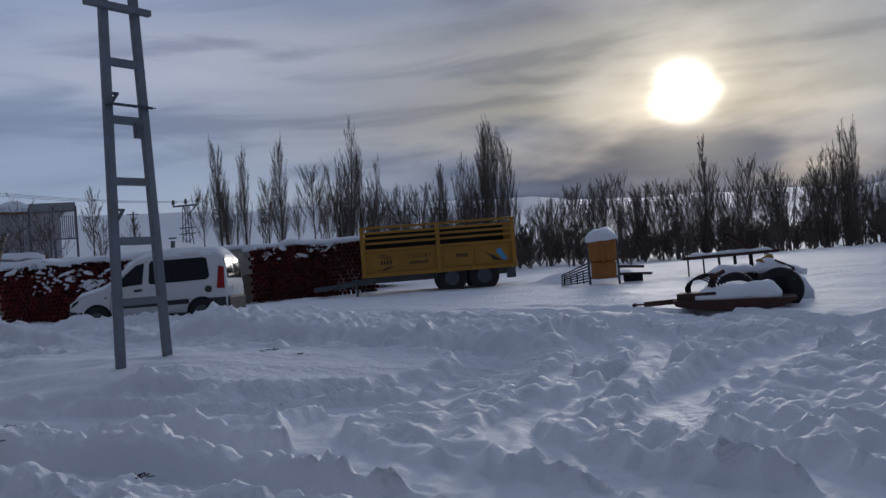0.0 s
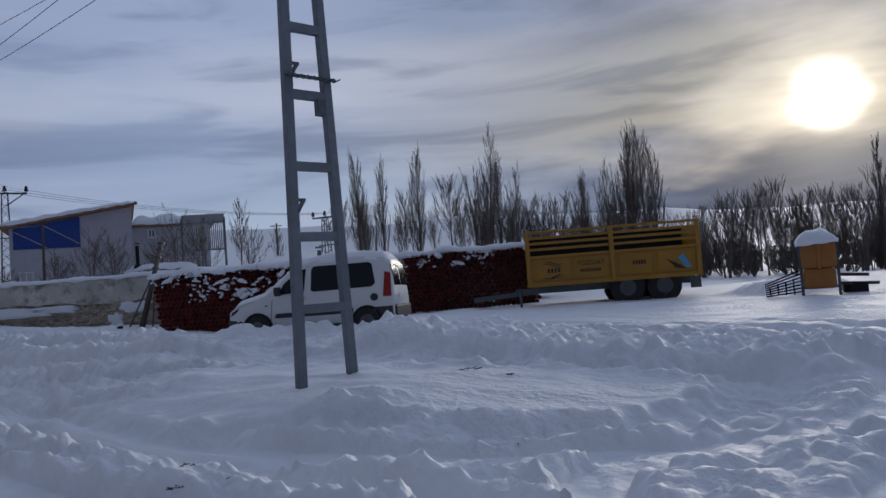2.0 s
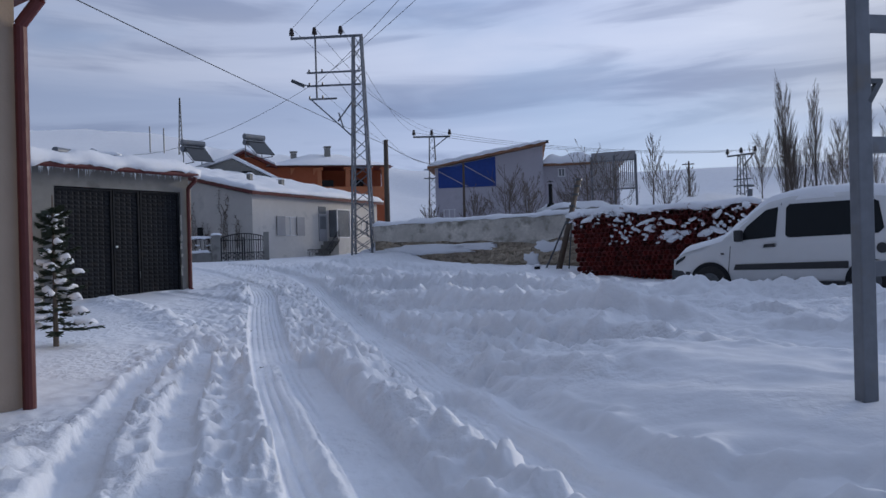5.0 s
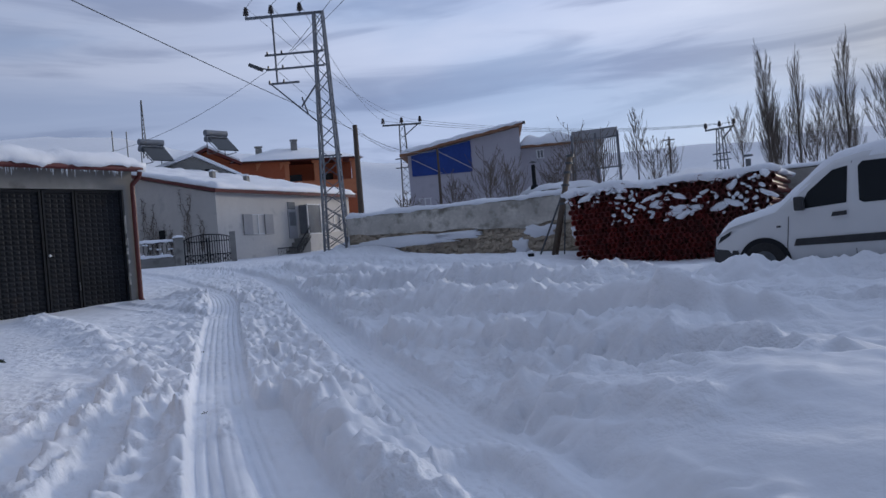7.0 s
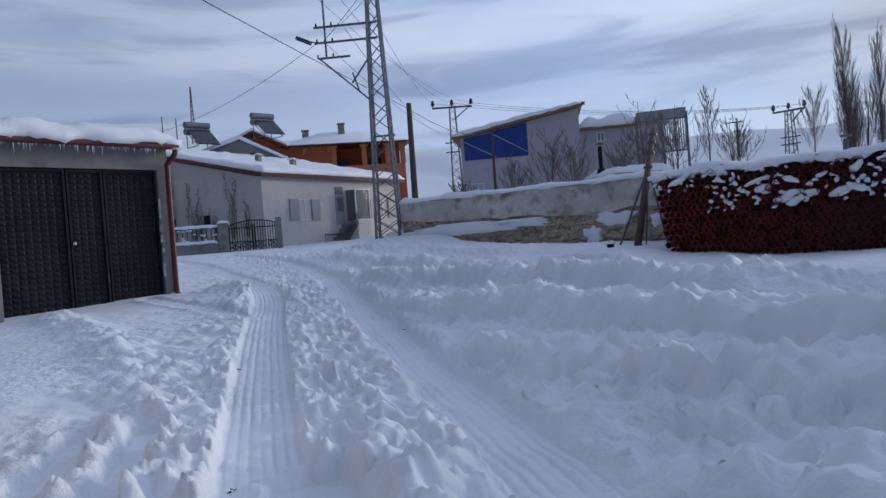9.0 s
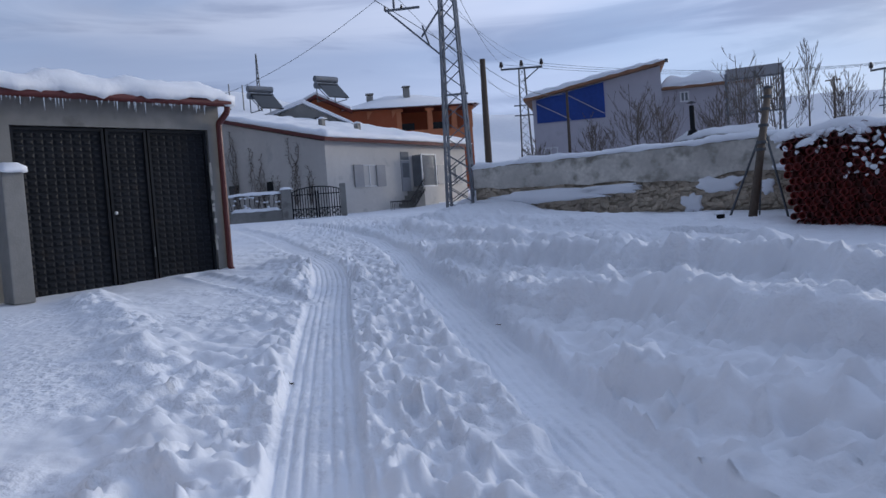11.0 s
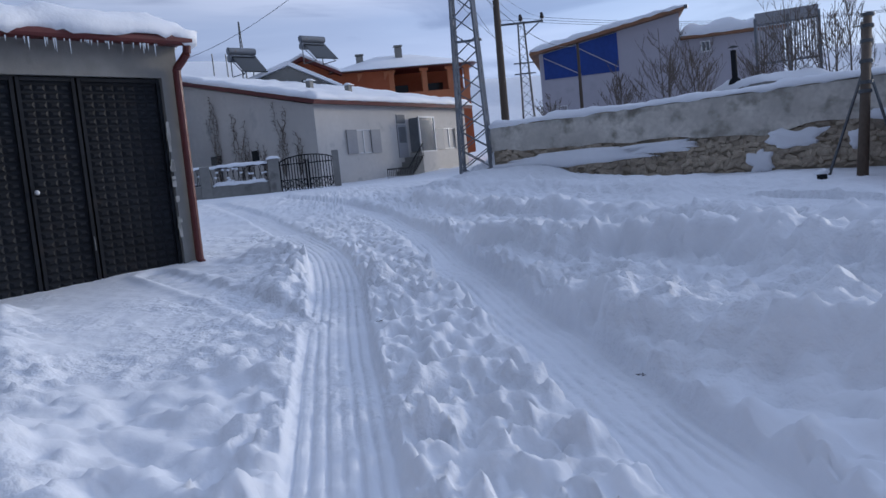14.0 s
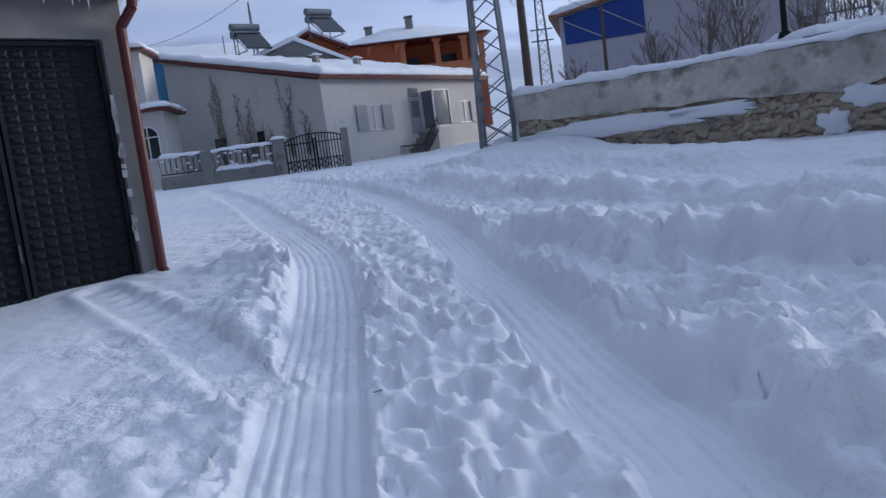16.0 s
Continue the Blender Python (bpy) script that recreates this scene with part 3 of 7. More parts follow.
def grade_tracks():
    """Across the road: finest over the two wheel tracks."""
    rough = grade(1.1, 3.6, 0.03, 0.05, (3.5, 7.0))
    rough = rough[(rough < 1.22) | ((rough > 2.05) & (rough < 2.86)) | (rough > 3.72)]
    return np.sort(np.concatenate((rough, np.arange(1.23, 2.04, 0.0125), np.arange(2.87, 3.71, 0.0125))))


XS, YS = grade(-31.0, -2.0, 0.045, 0.05, (1.5, 3.0)), grade_tracks()
GX, GY = np.meshgrid(XS, YS, indexing="ij")
GZ = snow_height(GX, GY)


def on_snow(x, y):
    """Height of the finished snow at a place."""
    i, j = int(np.clip(np.searchsorted(XS, x), 1, len(XS) - 1)), int(np.clip(np.searchsorted(YS, y), 1, len(YS) - 1))
    return float(GZ[i - 1:i + 1, j - 1:j + 1].mean())


def make_ground():
    nx, ny = GX.shape
    me = bpy.data.meshes.new("ground")
    co = np.stack((GX, GY, GZ), -1).reshape(-1, 3).astype(np.float32)
    idx = np.arange(nx * ny).reshape(nx, ny)
    quads = np.stack((idx[:-1, :-1], idx[1:, :-1], idx[1:, 1:], idx[:-1, 1:]), -1).reshape(-1, 4)
    me.vertices.add(len(co))
    me.vertices.foreach_set("co", co.ravel())
    me.loops.add(quads.size)
    me.loops.foreach_set("vertex_index", quads.ravel().astype(np.int32))
    me.polygons.add(len(quads))
    me.polygons.foreach_set("loop_start", (np.arange(len(quads)) * 4).astype(np.int32))
    me.polygons.foreach_set("use_smooth", np.ones(len(quads), bool))
    me.materials.append(GROUND)
    me.update(calc_edges=True)
    return tagged(new("ground", me), "deep trodden snow with tyre tracks, footprints and shovelled banks", "snow", kind="structure")


make_ground()


def snow_sheet(name, w, d, thick, parent, m=None, step_=0.12, seed=0, drape=None, hang=0.05, rag=0.10):
    """A soft slab of snow w by d metres on a part's top: uneven upper face, rounded edge that hangs over a little."""
    nx, ny = max(4, int(w / step_)), max(4, int(d / step_))
    xs, ys = np.linspace(-w / 2, w / 2, nx), np.linspace(-d / 2, d / 2, ny)
    X, Y = np.meshgrid(xs, ys, indexing="ij")
    edge = np.minimum(w / 2 - np.abs(X), d / 2 - np.abs(Y))
    prof = np.sqrt(np.clip(edge / max(thick * 0.8, step_), 0, 1))
    base = drape(X, Y) if drape else 0 * X
    Z = base + thick * (0.25 + 0.75 * prof) * (1 + 0.55 * fbm(X * 1.3 + seed, Y * 1.3, seed + 3)) + 0.04 * fbm(X * 4, Y * 4 + seed, seed + 7)
    rim = edge < step_ * 0.6
    XX = X + np.where(rim, rag * fbm(X * 2.1 + 9, Y * 2.1, seed + 1) + np.sign(X) * hang * (np.abs(X) > w / 2 - 1e-6), 0)
    YY = Y + np.where(rim, rag * fbm(X * 2.1, Y * 2.1 + 5, seed + 2) + np.sign(Y) * hang * (np.abs(Y) > d / 2 - 1e-6), 0)
    drop = np.where(rim, hang * (1.0 + 2.5 * np.maximum(fbm(X * 2.7, Y * 2.7, seed + 4), -0.3)), 0)
    top = np.stack((XX, YY, Z), -1).reshape(-1, 3)
    low = np.stack((XX * 0.995, YY * 0.995, base - drop + 0.002), -1).reshape(-1, 3)
    n = nx * ny
    faces = []
    for i in range(nx - 1):
        for j in range(ny - 1):
            a, b, c, e = i * ny + j, (i + 1) * ny + j, (i + 1) * ny + j + 1, i * ny + j + 1
            faces += [(a, b, c, e), (n + a, n + e, n + c, n + b)]
    ring = [i * ny for i in range(nx)] + [(nx - 1) * ny + j for j in range(1, ny)] + [i * ny + ny - 1 for i in range(nx - 2, -1, -1)] + [j for j in range(ny - 2, 0, -1)]
    for a, b in zip(ring, ring[1:] + ring[:1]):
        faces.append((b, a, n + a, n + b))
    ob = raw(name, np.concatenate((top, low)).tolist(), faces, SNOW, parent, True)
    ob.matrix_local = m or Matrix()
    return ob


YAW = math.degrees(math.atan2(WALL_U[1], WALL_U[0]))

# ---- garage with the dark steel door ----
def make_garage():
    # local x runs along the front towards +y of the world, y goes back, front faces +x of the world
    z0 = 0.75
    g = thing("garage", "grey rendered garage with black steel doors and snowy roof", "garage", pose(-30.46, -0.42, z0, 0, 0, 130))
    wide, deep, high, t = 4.9, 7.0, 3.56, 0.25
    boxes("wall", CONCRETE, g, [(wide, t, high - 3.08, -wide / 2, t / 2, 3.08), (0.28, t, 3.08, -0.14, t / 2, 0), (wide - 4.02, t, 3.08, -4.02 - (wide - 4.02) / 2, t / 2, 0),
                                (t, deep - t, high, -t / 2, t + (deep - t) / 2, 0), (t, deep - t, high, -wide + t / 2, t + (deep - t) / 2, 0), (wide - 2 * t, t, high, -wide / 2, deep - t / 2, 0)])
    bm = bmesh.new()
    box(bm, wide + 0.3, deep + 0.6, 0.10, -wide / 2 - 0.1, deep / 2 - 0.05, high)
    part("roof", bm, RED_METAL, g, "dark red sheet metal roof edge", 0.01)
    snow_sheet("snow_cover", wide + 0.35, deep + 0.65, 0.34, g, Matrix.Translation((-wide / 2 - 0.1, deep / 2 - 0.07, high + 0.10)), 0.14, 4, hang=0.09)
    # doors: two leaves of embossed sheet, split by posts
    door = new("door")
    door.parent = g
    for x0, x1 in ((-4.00, -2.40), (-2.36, -1.58), (-1.54, -0.30)):
        w = x1 - x0
        bm = bmesh.new()
        box(bm, w, 0.04, 3.0, (x0 + x1) / 2, 0.13, 0.06)
        leaf = part("door_leaf", bm, BLACK, door)
        # raised pillows in rows
        bm = bmesh.new()
        cols = max(3, int(w / 0.17))
        rows_ = 24
        for i in range(cols):
            for j in range(rows_):
                cx, cz = x0 + 0.06 + (i + 0.5) * (w - 0.12) / cols, 0.12 + (j + 0.5) * 2.86 / rows_
                a, c = (w - 0.12) / cols * 0.47, 2.86 / rows_ * 0.40
                q = [bm.verts.new((cx + sx * a, 0.108, cz + sz * c)) for sx, sz in ((-1, -1), (1, -1), (1, 1), (-1, 1))]
                p = [bm.verts.new((cx + sx * a * 0.45, 0.082, cz + sz * c * 0.35)) for sx, sz in ((-1, -1), (1, -1), (1, 1), (-1, 1))]
                bm.faces.new(p)
                for k in range(4):
                    bm.faces.new((q[k], q[(k + 1) % 4], p[(k + 1) % 4], p[k]))
        ob = part("embossed_panel", bm, BLACK, door)
        ob["kind"] = "stuff"
        bm = bmesh.new()
        for xx in (x0 + 0.02, x1 - 0.02):
            box(bm, 0.05, 0.05, 3.02, xx, 0.085, 0.04)
        for zz in (0.04, 3.01):
            box(bm, w - 0.1, 0.05, 0.05, (x0 + x1) / 2, 0.085, zz)
        part("door_frame", bm, BLACK, door)
    bm = bmesh.new()
    bmesh.ops.create_uvsphere(bm, u_segments=12, v_segments=8, radius=0.035, matrix=Matrix.Translation((-2.30, 0.035, 1.50)))
    tube(bm, (-2.30, 0.10, 1.50), (-2.30, 0.03, 1.50), 0.015)
    part("door_knob", bm, FRAME, door, "bright metal door knob", smooth=True)
    bm = bmesh.new()
    tube(bm, (-1.62, 0.03, 0.62), (-1.62, 0.03, 0.82), 0.012)
    part("latch", bm, STEEL, door)
    # gutter, swan neck and downpipe
    bm = bmesh.new()
    tube(bm, (-wide - 0.1, -0.36, high + 0.02), (0.06, -0.36, high + 0.02), 0.075, n=10)
    part("gutter", bm, RED_METAL, g, "dark red round gutter")
    bm = bmesh.new()
    pts = [(0.0, -0.36, high - 0.02), (0.0, -0.33, high - 0.16), (-0.07, -0.10, high - 0.36), (-0.07, -0.08, 0.26), (-0.05, -0.20, 0.15)]
    for a, b in zip(pts, pts[1:]):
        tube(bm, a, b, 0.062, n=10)
    part("downpipe", bm, RED_METAL, g, "dark red round downpipe", smooth=False)
    rnd = random.Random(4)
    bm = bmesh.new()
    for k in range(70):
        x = -rnd.uniform(0.5, wide)
        ln = rnd.uniform(0.03, 0.22) * rnd.random() + 0.03
        z = high + 0.0
        tube(bm, (x, -0.40, z - 0.06), (x, -0.40, z - 0.06 - ln), 0.011, 0.002, 5)
    ob = part("icicles", bm, ICE, g, "small icicles along the gutter")
    ob["kind"] = "stuff"
    # pale broken plaster beside the door
    for k in range(16):
        bm = bmesh.new()
        box(bm, rnd.uniform(0.03, 0.07), 0.012, rnd.uniform(0.05, 0.2), -0.27 + rnd.uniform(-0.03, 0.0), -0.004, rnd.uniform(0.5, 2.4))
        part("plaster_flake", bm, WALLTOP, g, "pale broken plaster")
    return g


make_garage()


def make_pillar():
    p = thing("gate_pillar", "weathered concrete gate pillar with a snow cap", "pillar", pose(-27.35, -3.4, 0.85, 0, 0, 40))
    boxes("shaft", CONCRETE, p, [(0.45, 0.34, 2.15, 0, 0, 0)], 0.02)
    snow_sheet("snow_cap", 0.56, 0.4, 0.12, p, Matrix.Translation((0, 0, 2.15)), 0.08, 6, hang=0.02, rag=0.03)


make_pillar()


def make_near_house():
    h = thing("beige_house", "beige rendered house corner with dark red downpipe and eave", "house", pose(-14.2, -0.71, -0.1, 0, 0, 130))
    wide, deep, high, t = 7.0, 4.2, 4.5, 0.25
    boxes("wall", BEIGE, h, [(wide, t, high, -wide / 2, t / 2, 0), (t, deep - t, high, -t / 2, t + (deep - t) / 2, 0), (t, deep - t, high, -wide + t / 2, t + (deep - t) / 2, 0),
                             (wide - 2 * t, t, high, -wide / 2, deep - t / 2, 0)])
    bm = bmesh.new()
    box(bm, wide + 0.7, deep + 0.7, 0.12, -wide / 2, deep / 2, high)
    part("roof", bm, RED_METAL, h, "dark red sheet metal roof", 0.01)
    bm = bmesh.new()
    tube(bm, (-wide, -0.38, high - 0.02), (0.36, -0.38, high - 0.02), 0.085, n=12)
    part("gutter", bm, RED_METAL, h, "dark red gutter")
    bm = bmesh.new()
    for a, b in (((0.10, -0.36, high - 0.05), (0.10, -0.30, high - 0.2)), ((0.10, -0.30, high - 0.2), (0.02, -0.075, high - 0.42)), ((0.02, -0.075, high - 0.42), (0.02, -0.075, 0.2))):
        tube(bm, a, b, 0.06, n=12)
    part("downpipe", bm, RED_METAL, h, "dark red downpipe")
    snow_sheet("snow_cover", wide + 0.7, deep + 0.7, 0.3, h, Matrix.Translation((-wide / 2, deep / 2, high + 0.12)), 0.2, 9)


make_near_house()

# ---- the long stone wall ----
WALL_LEN = 23.0


def make_stone_wall():
    w = thing("wall_stone", "old retaining wall, plastered above and rubble stone below, capped with snow", "wall", pose(WALL_AT[0], WALL_AT[1], 0.6, 0, 0, YAW), kind="structure")
    top = 3.22 - 0.6
    bm = bmesh.new()
    n = 60
    outline = [(0, 0), (WALL_LEN, 0)] + [(WALL_LEN - k * WALL_LEN / n, top + 0.03 * vnoise(np.array([k * 0.4]), np.array([0.0]), 3)[0]) for k in range(n + 1)]
    prism(bm, outline, 0.55)
    part("core", bm, MORTAR, w, "earth mortar and rubble")
    # plaster band over the upper part with a ragged lower edge
    bm = bmesh.new()
    low = []
    for k in range(91):
        u = k * WALL_LEN / 90
        low.append((u, 1.80 - 0.12 * step(u, 0, 3) - 0.06 * step(u, 5, 9) + 0.25 * float(fbm(np.array([u * 0.55]), np.array([2.0]), 41)[0])))
    prism(bm, low + [(WALL_LEN, top - 0.03), (0, top - 0.03)], 0.06, Matrix.Translation((0, -0.10, 0)))
    part("plaster_band", bm, WALLTOP, w, "stained grey lime plaster")
    snow_sheet("snow_cap", WALL_LEN, 0.72, 0.16, w, Matrix.Translation((WALL_LEN / 2, 0.2, top)), 0.12, 12, hang=0.03, rag=0.06)
    return w


stone_wall = make_stone_wall()


def make_wall_snow():
    """Snow that clings to the ledge and the hollows of the wall."""
    holder = stone_wall
    for k, (u, z, wd, hg) in enumerate(((2.4, 1.46, 5.0, 0.42), (5.0, 1.52, 2.4, 0.26), (8.45, 1.40, 1.1, 0.48), (9.7, 1.25, 0.35, 0.4), (11.2, 1.75, 2.2, 0.30), (7.6, 0.95, 0.55, 0.55))):
        bm = bmesh.new()
        pts = []
        for i in range(36):
            a = i / 36 * 2 * math.pi
            r = 1 + 0.7 * float(fbm(np.array([math.cos(a) * 2.2 + k * 7]), np.array([math.sin(a) * 2.2]), 45)[0])
            pts.append((u + math.copysign(abs(math.cos(a)) ** 0.7, math.cos(a)) * wd / 2 * r, z + math.copysign(abs(math.sin(a)) ** 0.8, math.sin(a)) * hg / 2 * r))
        front = [bm.verts.new((x, -0.14, zz)) for x, zz in pts]
        back = [bm.verts.new((x + (x - u) * 0.06, -0.02, zz - 0.03)) for x, zz in pts]
        mid = [bm.verts.new((u + (x - u) * 0.8, -0.175, z + (zz - z) * 0.72)) for x, zz in pts]
        bm.faces.new(mid)
        for i in range(36):
            j = (i + 1) % 36
            bm.faces.new((front[i], front[j], mid[j], mid[i]))
            bm.faces.new((back[i], back[j], front[j], front[i]))
        part("clinging_snow", bm, SNOW, holder, smooth=True)


make_wall_snow()

# ---- stacks of red pipes ----
def pipe_mesh(length, r):
    """A hollow pipe along y from 0 with a wider socket at its near end."""
    bm = bmesh.new()
    n = 12
    rings = [(r * 0.82, 0.30), (r * 0.86, 0.0), (r, 0.0), (r, 0.12), (r * 0.9, 0.16), (r * 0.9, length)]
    loops = []
    for rad, y in rings:
        loops.append([bm.verts.new((rad * math.cos(2 * math.pi * k / n), y, rad * math.sin(2 * math.pi * k / n))) for k in range(n)])
    for a, b in zip(loops, loops[1:]):
        for k in range(n):
            bm.faces.new((a[k], a[(k + 1) % n], b[(k + 1) % n], b[k]))
    bm.faces.new(loops[0])
    bm.faces.new(loops[-1])
    finish(bm)
    for f in bm.faces:
        f.smooth = len(f.verts) == 4
    me = bpy.data.meshes.new("pipe")
    bm.to_mesh(me)
    bm.free()
    me.materials.append(RED_PIPE)
    return me


PIPE = pipe_mesh(4.4, 0.078)


def make_stack(label, x, y, z, length, high, seed, lean, lodged=34, depth=0.45):
    s = thing("pipe_stack", label, "pipes", pose(x, y, z, 0, 0, YAW), "stacks of red pipes")
    rnd = random.Random(seed)
    rows_ = int(high / 0.148)
    count = 0
    spare = []
    for j in range(rows_):
        inset = lean * (1 - j / rows_)
        n = int((length - inset) / 0.162)
        for k in range(n):
            tall = high * (0.95 + 0.045 * float(vnoise(np.array([k * 0.22]), np.array([seed * 3.1]), seed)[0]) * 2)
            if j * 0.148 > tall - 0.1:
                continue
            px = inset + 0.08 + k * 0.162 + (0.08 if j % 2 else 0) + rnd.uniform(-0.012, 0.012)
            py = rnd.uniform(-0.06, 0.10) + (rnd.uniform(-0.12, 0.16) if j > rows_ - 5 else 0)
            pz = 0.08 + j * 0.148 + rnd.uniform(-0.01, 0.01)
            spare.append((px, py, pz, rnd.uniform(-0.6, 0.6)))
    spare.sort(key=lambda q: (q[0] > length * 0.72, q[2]))
    for px, py, pz, rz in spare[:300]:
        ob = new("pipe", PIPE)
        ob.parent = s
        ob.matrix_local = pose(px, py, pz, 0, rnd.uniform(0, 30), rz)
    if spare[300:]:
        src_v = np.array([v.co for v in PIPE.vertices])
        src_f = [tuple(p.vertices) for p in PIPE.polygons]
        vs, fs = [], []
        for px, py, pz, rz in spare[300:]:
            o = len(vs)
            vs += (src_v + (px, py, pz)).tolist()
            fs += [tuple(i + o for i in f) for f in src_f]
        ob = raw("pipe_remainder", vs, fs, RED_PIPE, s)
        ob["kind"] = "stuff"
    def drape(X, Y):
        return high * 0.09 * vnoise((X + length / 2) / 0.162 * 0.22, 0 * X + seed * 3.1, seed)
    snow_sheet("snow_cover", length + 0.1, 4.5, 0.16, s, Matrix.Translation((length / 2, 2.3, high * 0.95 - 0.02)), 0.11, seed, drape, hang=0.05, rag=0.22)
    # snow lodged among the upper pipe ends
    for k in range(int(length * lodged)):
        u = rnd.uniform(0.1, length - 0.1)
        zz = high * (0.95 - depth * rnd.random() ** 1.7)
        if float(vnoise(np.array([u * 1.1]), np.array([zz * 2.0]), seed + 9)[0]) < -0.12:
            continue
        bm = bmesh.new()
        big = rnd.random() < 0.12
        bmesh.ops.create_icosphere(bm, subdivisions=2, radius=1, matrix=Matrix.Translation((u, -0.01 + rnd.uniform(-0.05, 0.05), zz)) @ Matrix.Rotation(rnd.uniform(-0.5, 0.5), 4, "Y") @ Matrix.Diagonal((rnd.uniform(0.12, 0.26) if big else rnd.uniform(0.03, 0.075), 0.09, rnd.uniform(0.05, 0.09) if big else rnd.uniform(0.02, 0.06), 1)))
        for v in bm.verts:
            v.co += noise.noise_vector(v.co * 6) * 0.07 + noise.noise_vector(v.co * 17) * 0.02
        part("lodged_snow", bm, SNOW, s, smooth=True)
    return s


make_stack("stack of dark red plastic pipes with snow on top", -29.62, 11.18, 0.80, 5.6, 2.22, 3, 0.28)
make_stack("stack of dark red plastic pipes beside the trailer, snow on top", -23.6, 17.5, 1.0, 4.6, 2.05, 5, 0.05, 14, 0.22)

# ---- trees ----
def sticks(segs, sides=3):
    """Thin tapered bars, given as (p, q, r, r2), in one list of points and faces."""
    vs, fs = [], []
    for p, q, r, r2 in segs:
        d = (q - p).normalized()
        a = d.orthogonal().normalized()
        b = d.cross(a)
        o = len(vs)
        for c, rad in ((p, r), (q, r2)):
            for k in range(sides):
                t = 2 * math.pi * k / sides
                vs.append(c + (a * math.cos(t) + b * math.sin(t)) * rad)
        for k in range(sides):
            j = (k + 1) % sides
            fs.append((o + k, o + j, o + sides + j, o + sides + k))
    return vs, fs


def tree(name, label, m, high, seed, spread=0.30, limbs=34, twigs=7, lean=0.16, low=0.06, stems=1, thick=0.012, group="bare trees", fine=0.010):
    """A bare tree: tapered trunks, rising limbs and fine twigs."""
    rnd = random.Random(seed)
    t = thing(name, label, "tree", m, group)
    trunk, crown = [], []
    for s in range(stems):
        a0 = rnd.uniform(0, 6.28)
        p = Vector((math.cos(a0), math.sin(a0), 0)) * (0.03 * high * (stems > 1))
        top = high * (1 if s == 0 else rnd.uniform(0.6, 0.95))
        tilt = Vector((math.cos(a0), math.sin(a0), 0)) * (0.10 if stems > 1 else 0.02)
        pts = [p + (Vector((0, 0, 1)) + tilt) * (top * k / 7) + Vector((rnd.uniform(-1, 1), rnd.uniform(-1, 1), 0)) * 0.0035 * high * (k > 0) for k in range(8)]
        rad = [max(0.012, high * thick * (1 - k / 7.4)) for k in range(8)]
        trunk += [(a, b, r, r2) for a, b, r, r2 in zip(pts, pts[1:], rad, rad[1:])]
        for k in range(limbs // stems):
            f = low + (0.95 - low) * (k + rnd.random()) / (limbs // stems)
            i = min(6, int(f * 7))
            base = pts[i].lerp(pts[i + 1], f * 7 - i)
            az = rnd.uniform(0, 6.28)
            out = Vector((math.cos(az), math.sin(az), 0))
            ln = high * (0.10 + spread * (1 - f) ** 0.7) * rnd.uniform(0.7, 1.2)
            d = (Vector((0, 0, 1)) + out * (lean * 2.2 + rnd.uniform(0, lean * 2))).normalized()
            mid = base + d * ln * 0.5 + out * ln * 0.05
            tip = mid + (d + Vector((0, 0, 0.5))).normalized() * ln * 0.5
            r = max(0.012, high * thick * 0.17 * (1 - 0.6 * f))
            trunk_r = 0.45 * r
            crown += [(base, mid, r, trunk_r * 1.3), (mid, tip, trunk_r * 1.3, 0.008)]
            for w in range(twigs):
                g = rnd.uniform(0.15, 1.0)
                b0 = base.lerp(mid, g * 2) if g < 0.5 else mid.lerp(tip, g * 2 - 1)
                az2 = az + rnd.uniform(-1.8, 1.8)
                dd = (Vector((math.cos(az2), math.sin(az2), 0)) * rnd.uniform(0.2, 0.7) * (0.4 + lean * 2) + Vector((0, 0, 1))).normalized()
                tl = ln * rnd.uniform(0.18, 0.45)
                e = b0 + dd * tl
                crown.append((b0, e, fine, fine * 0.45))
                dd2 = (dd + Vector((rnd.uniform(-1, 1), rnd.uniform(-1, 1), 0.3)) * 0.5).normalized()
                crown.append((b0.lerp(e, 0.5), b0.lerp(e, 0.5) + dd2 * tl * 0.6, fine * 0.75, fine * 0.35))
    v, f = sticks(trunk, 7)
    raw("trunk", v, f, BARK, t, True)
    v, f = sticks(crown)
    raw("crown", v, f, BARK, t)
    return t


def on_ray(az, dist):
    """A place by its direction from the start of the walk."""
    return -math.sin(radians(az)) * dist, math.cos(radians(az)) * dist


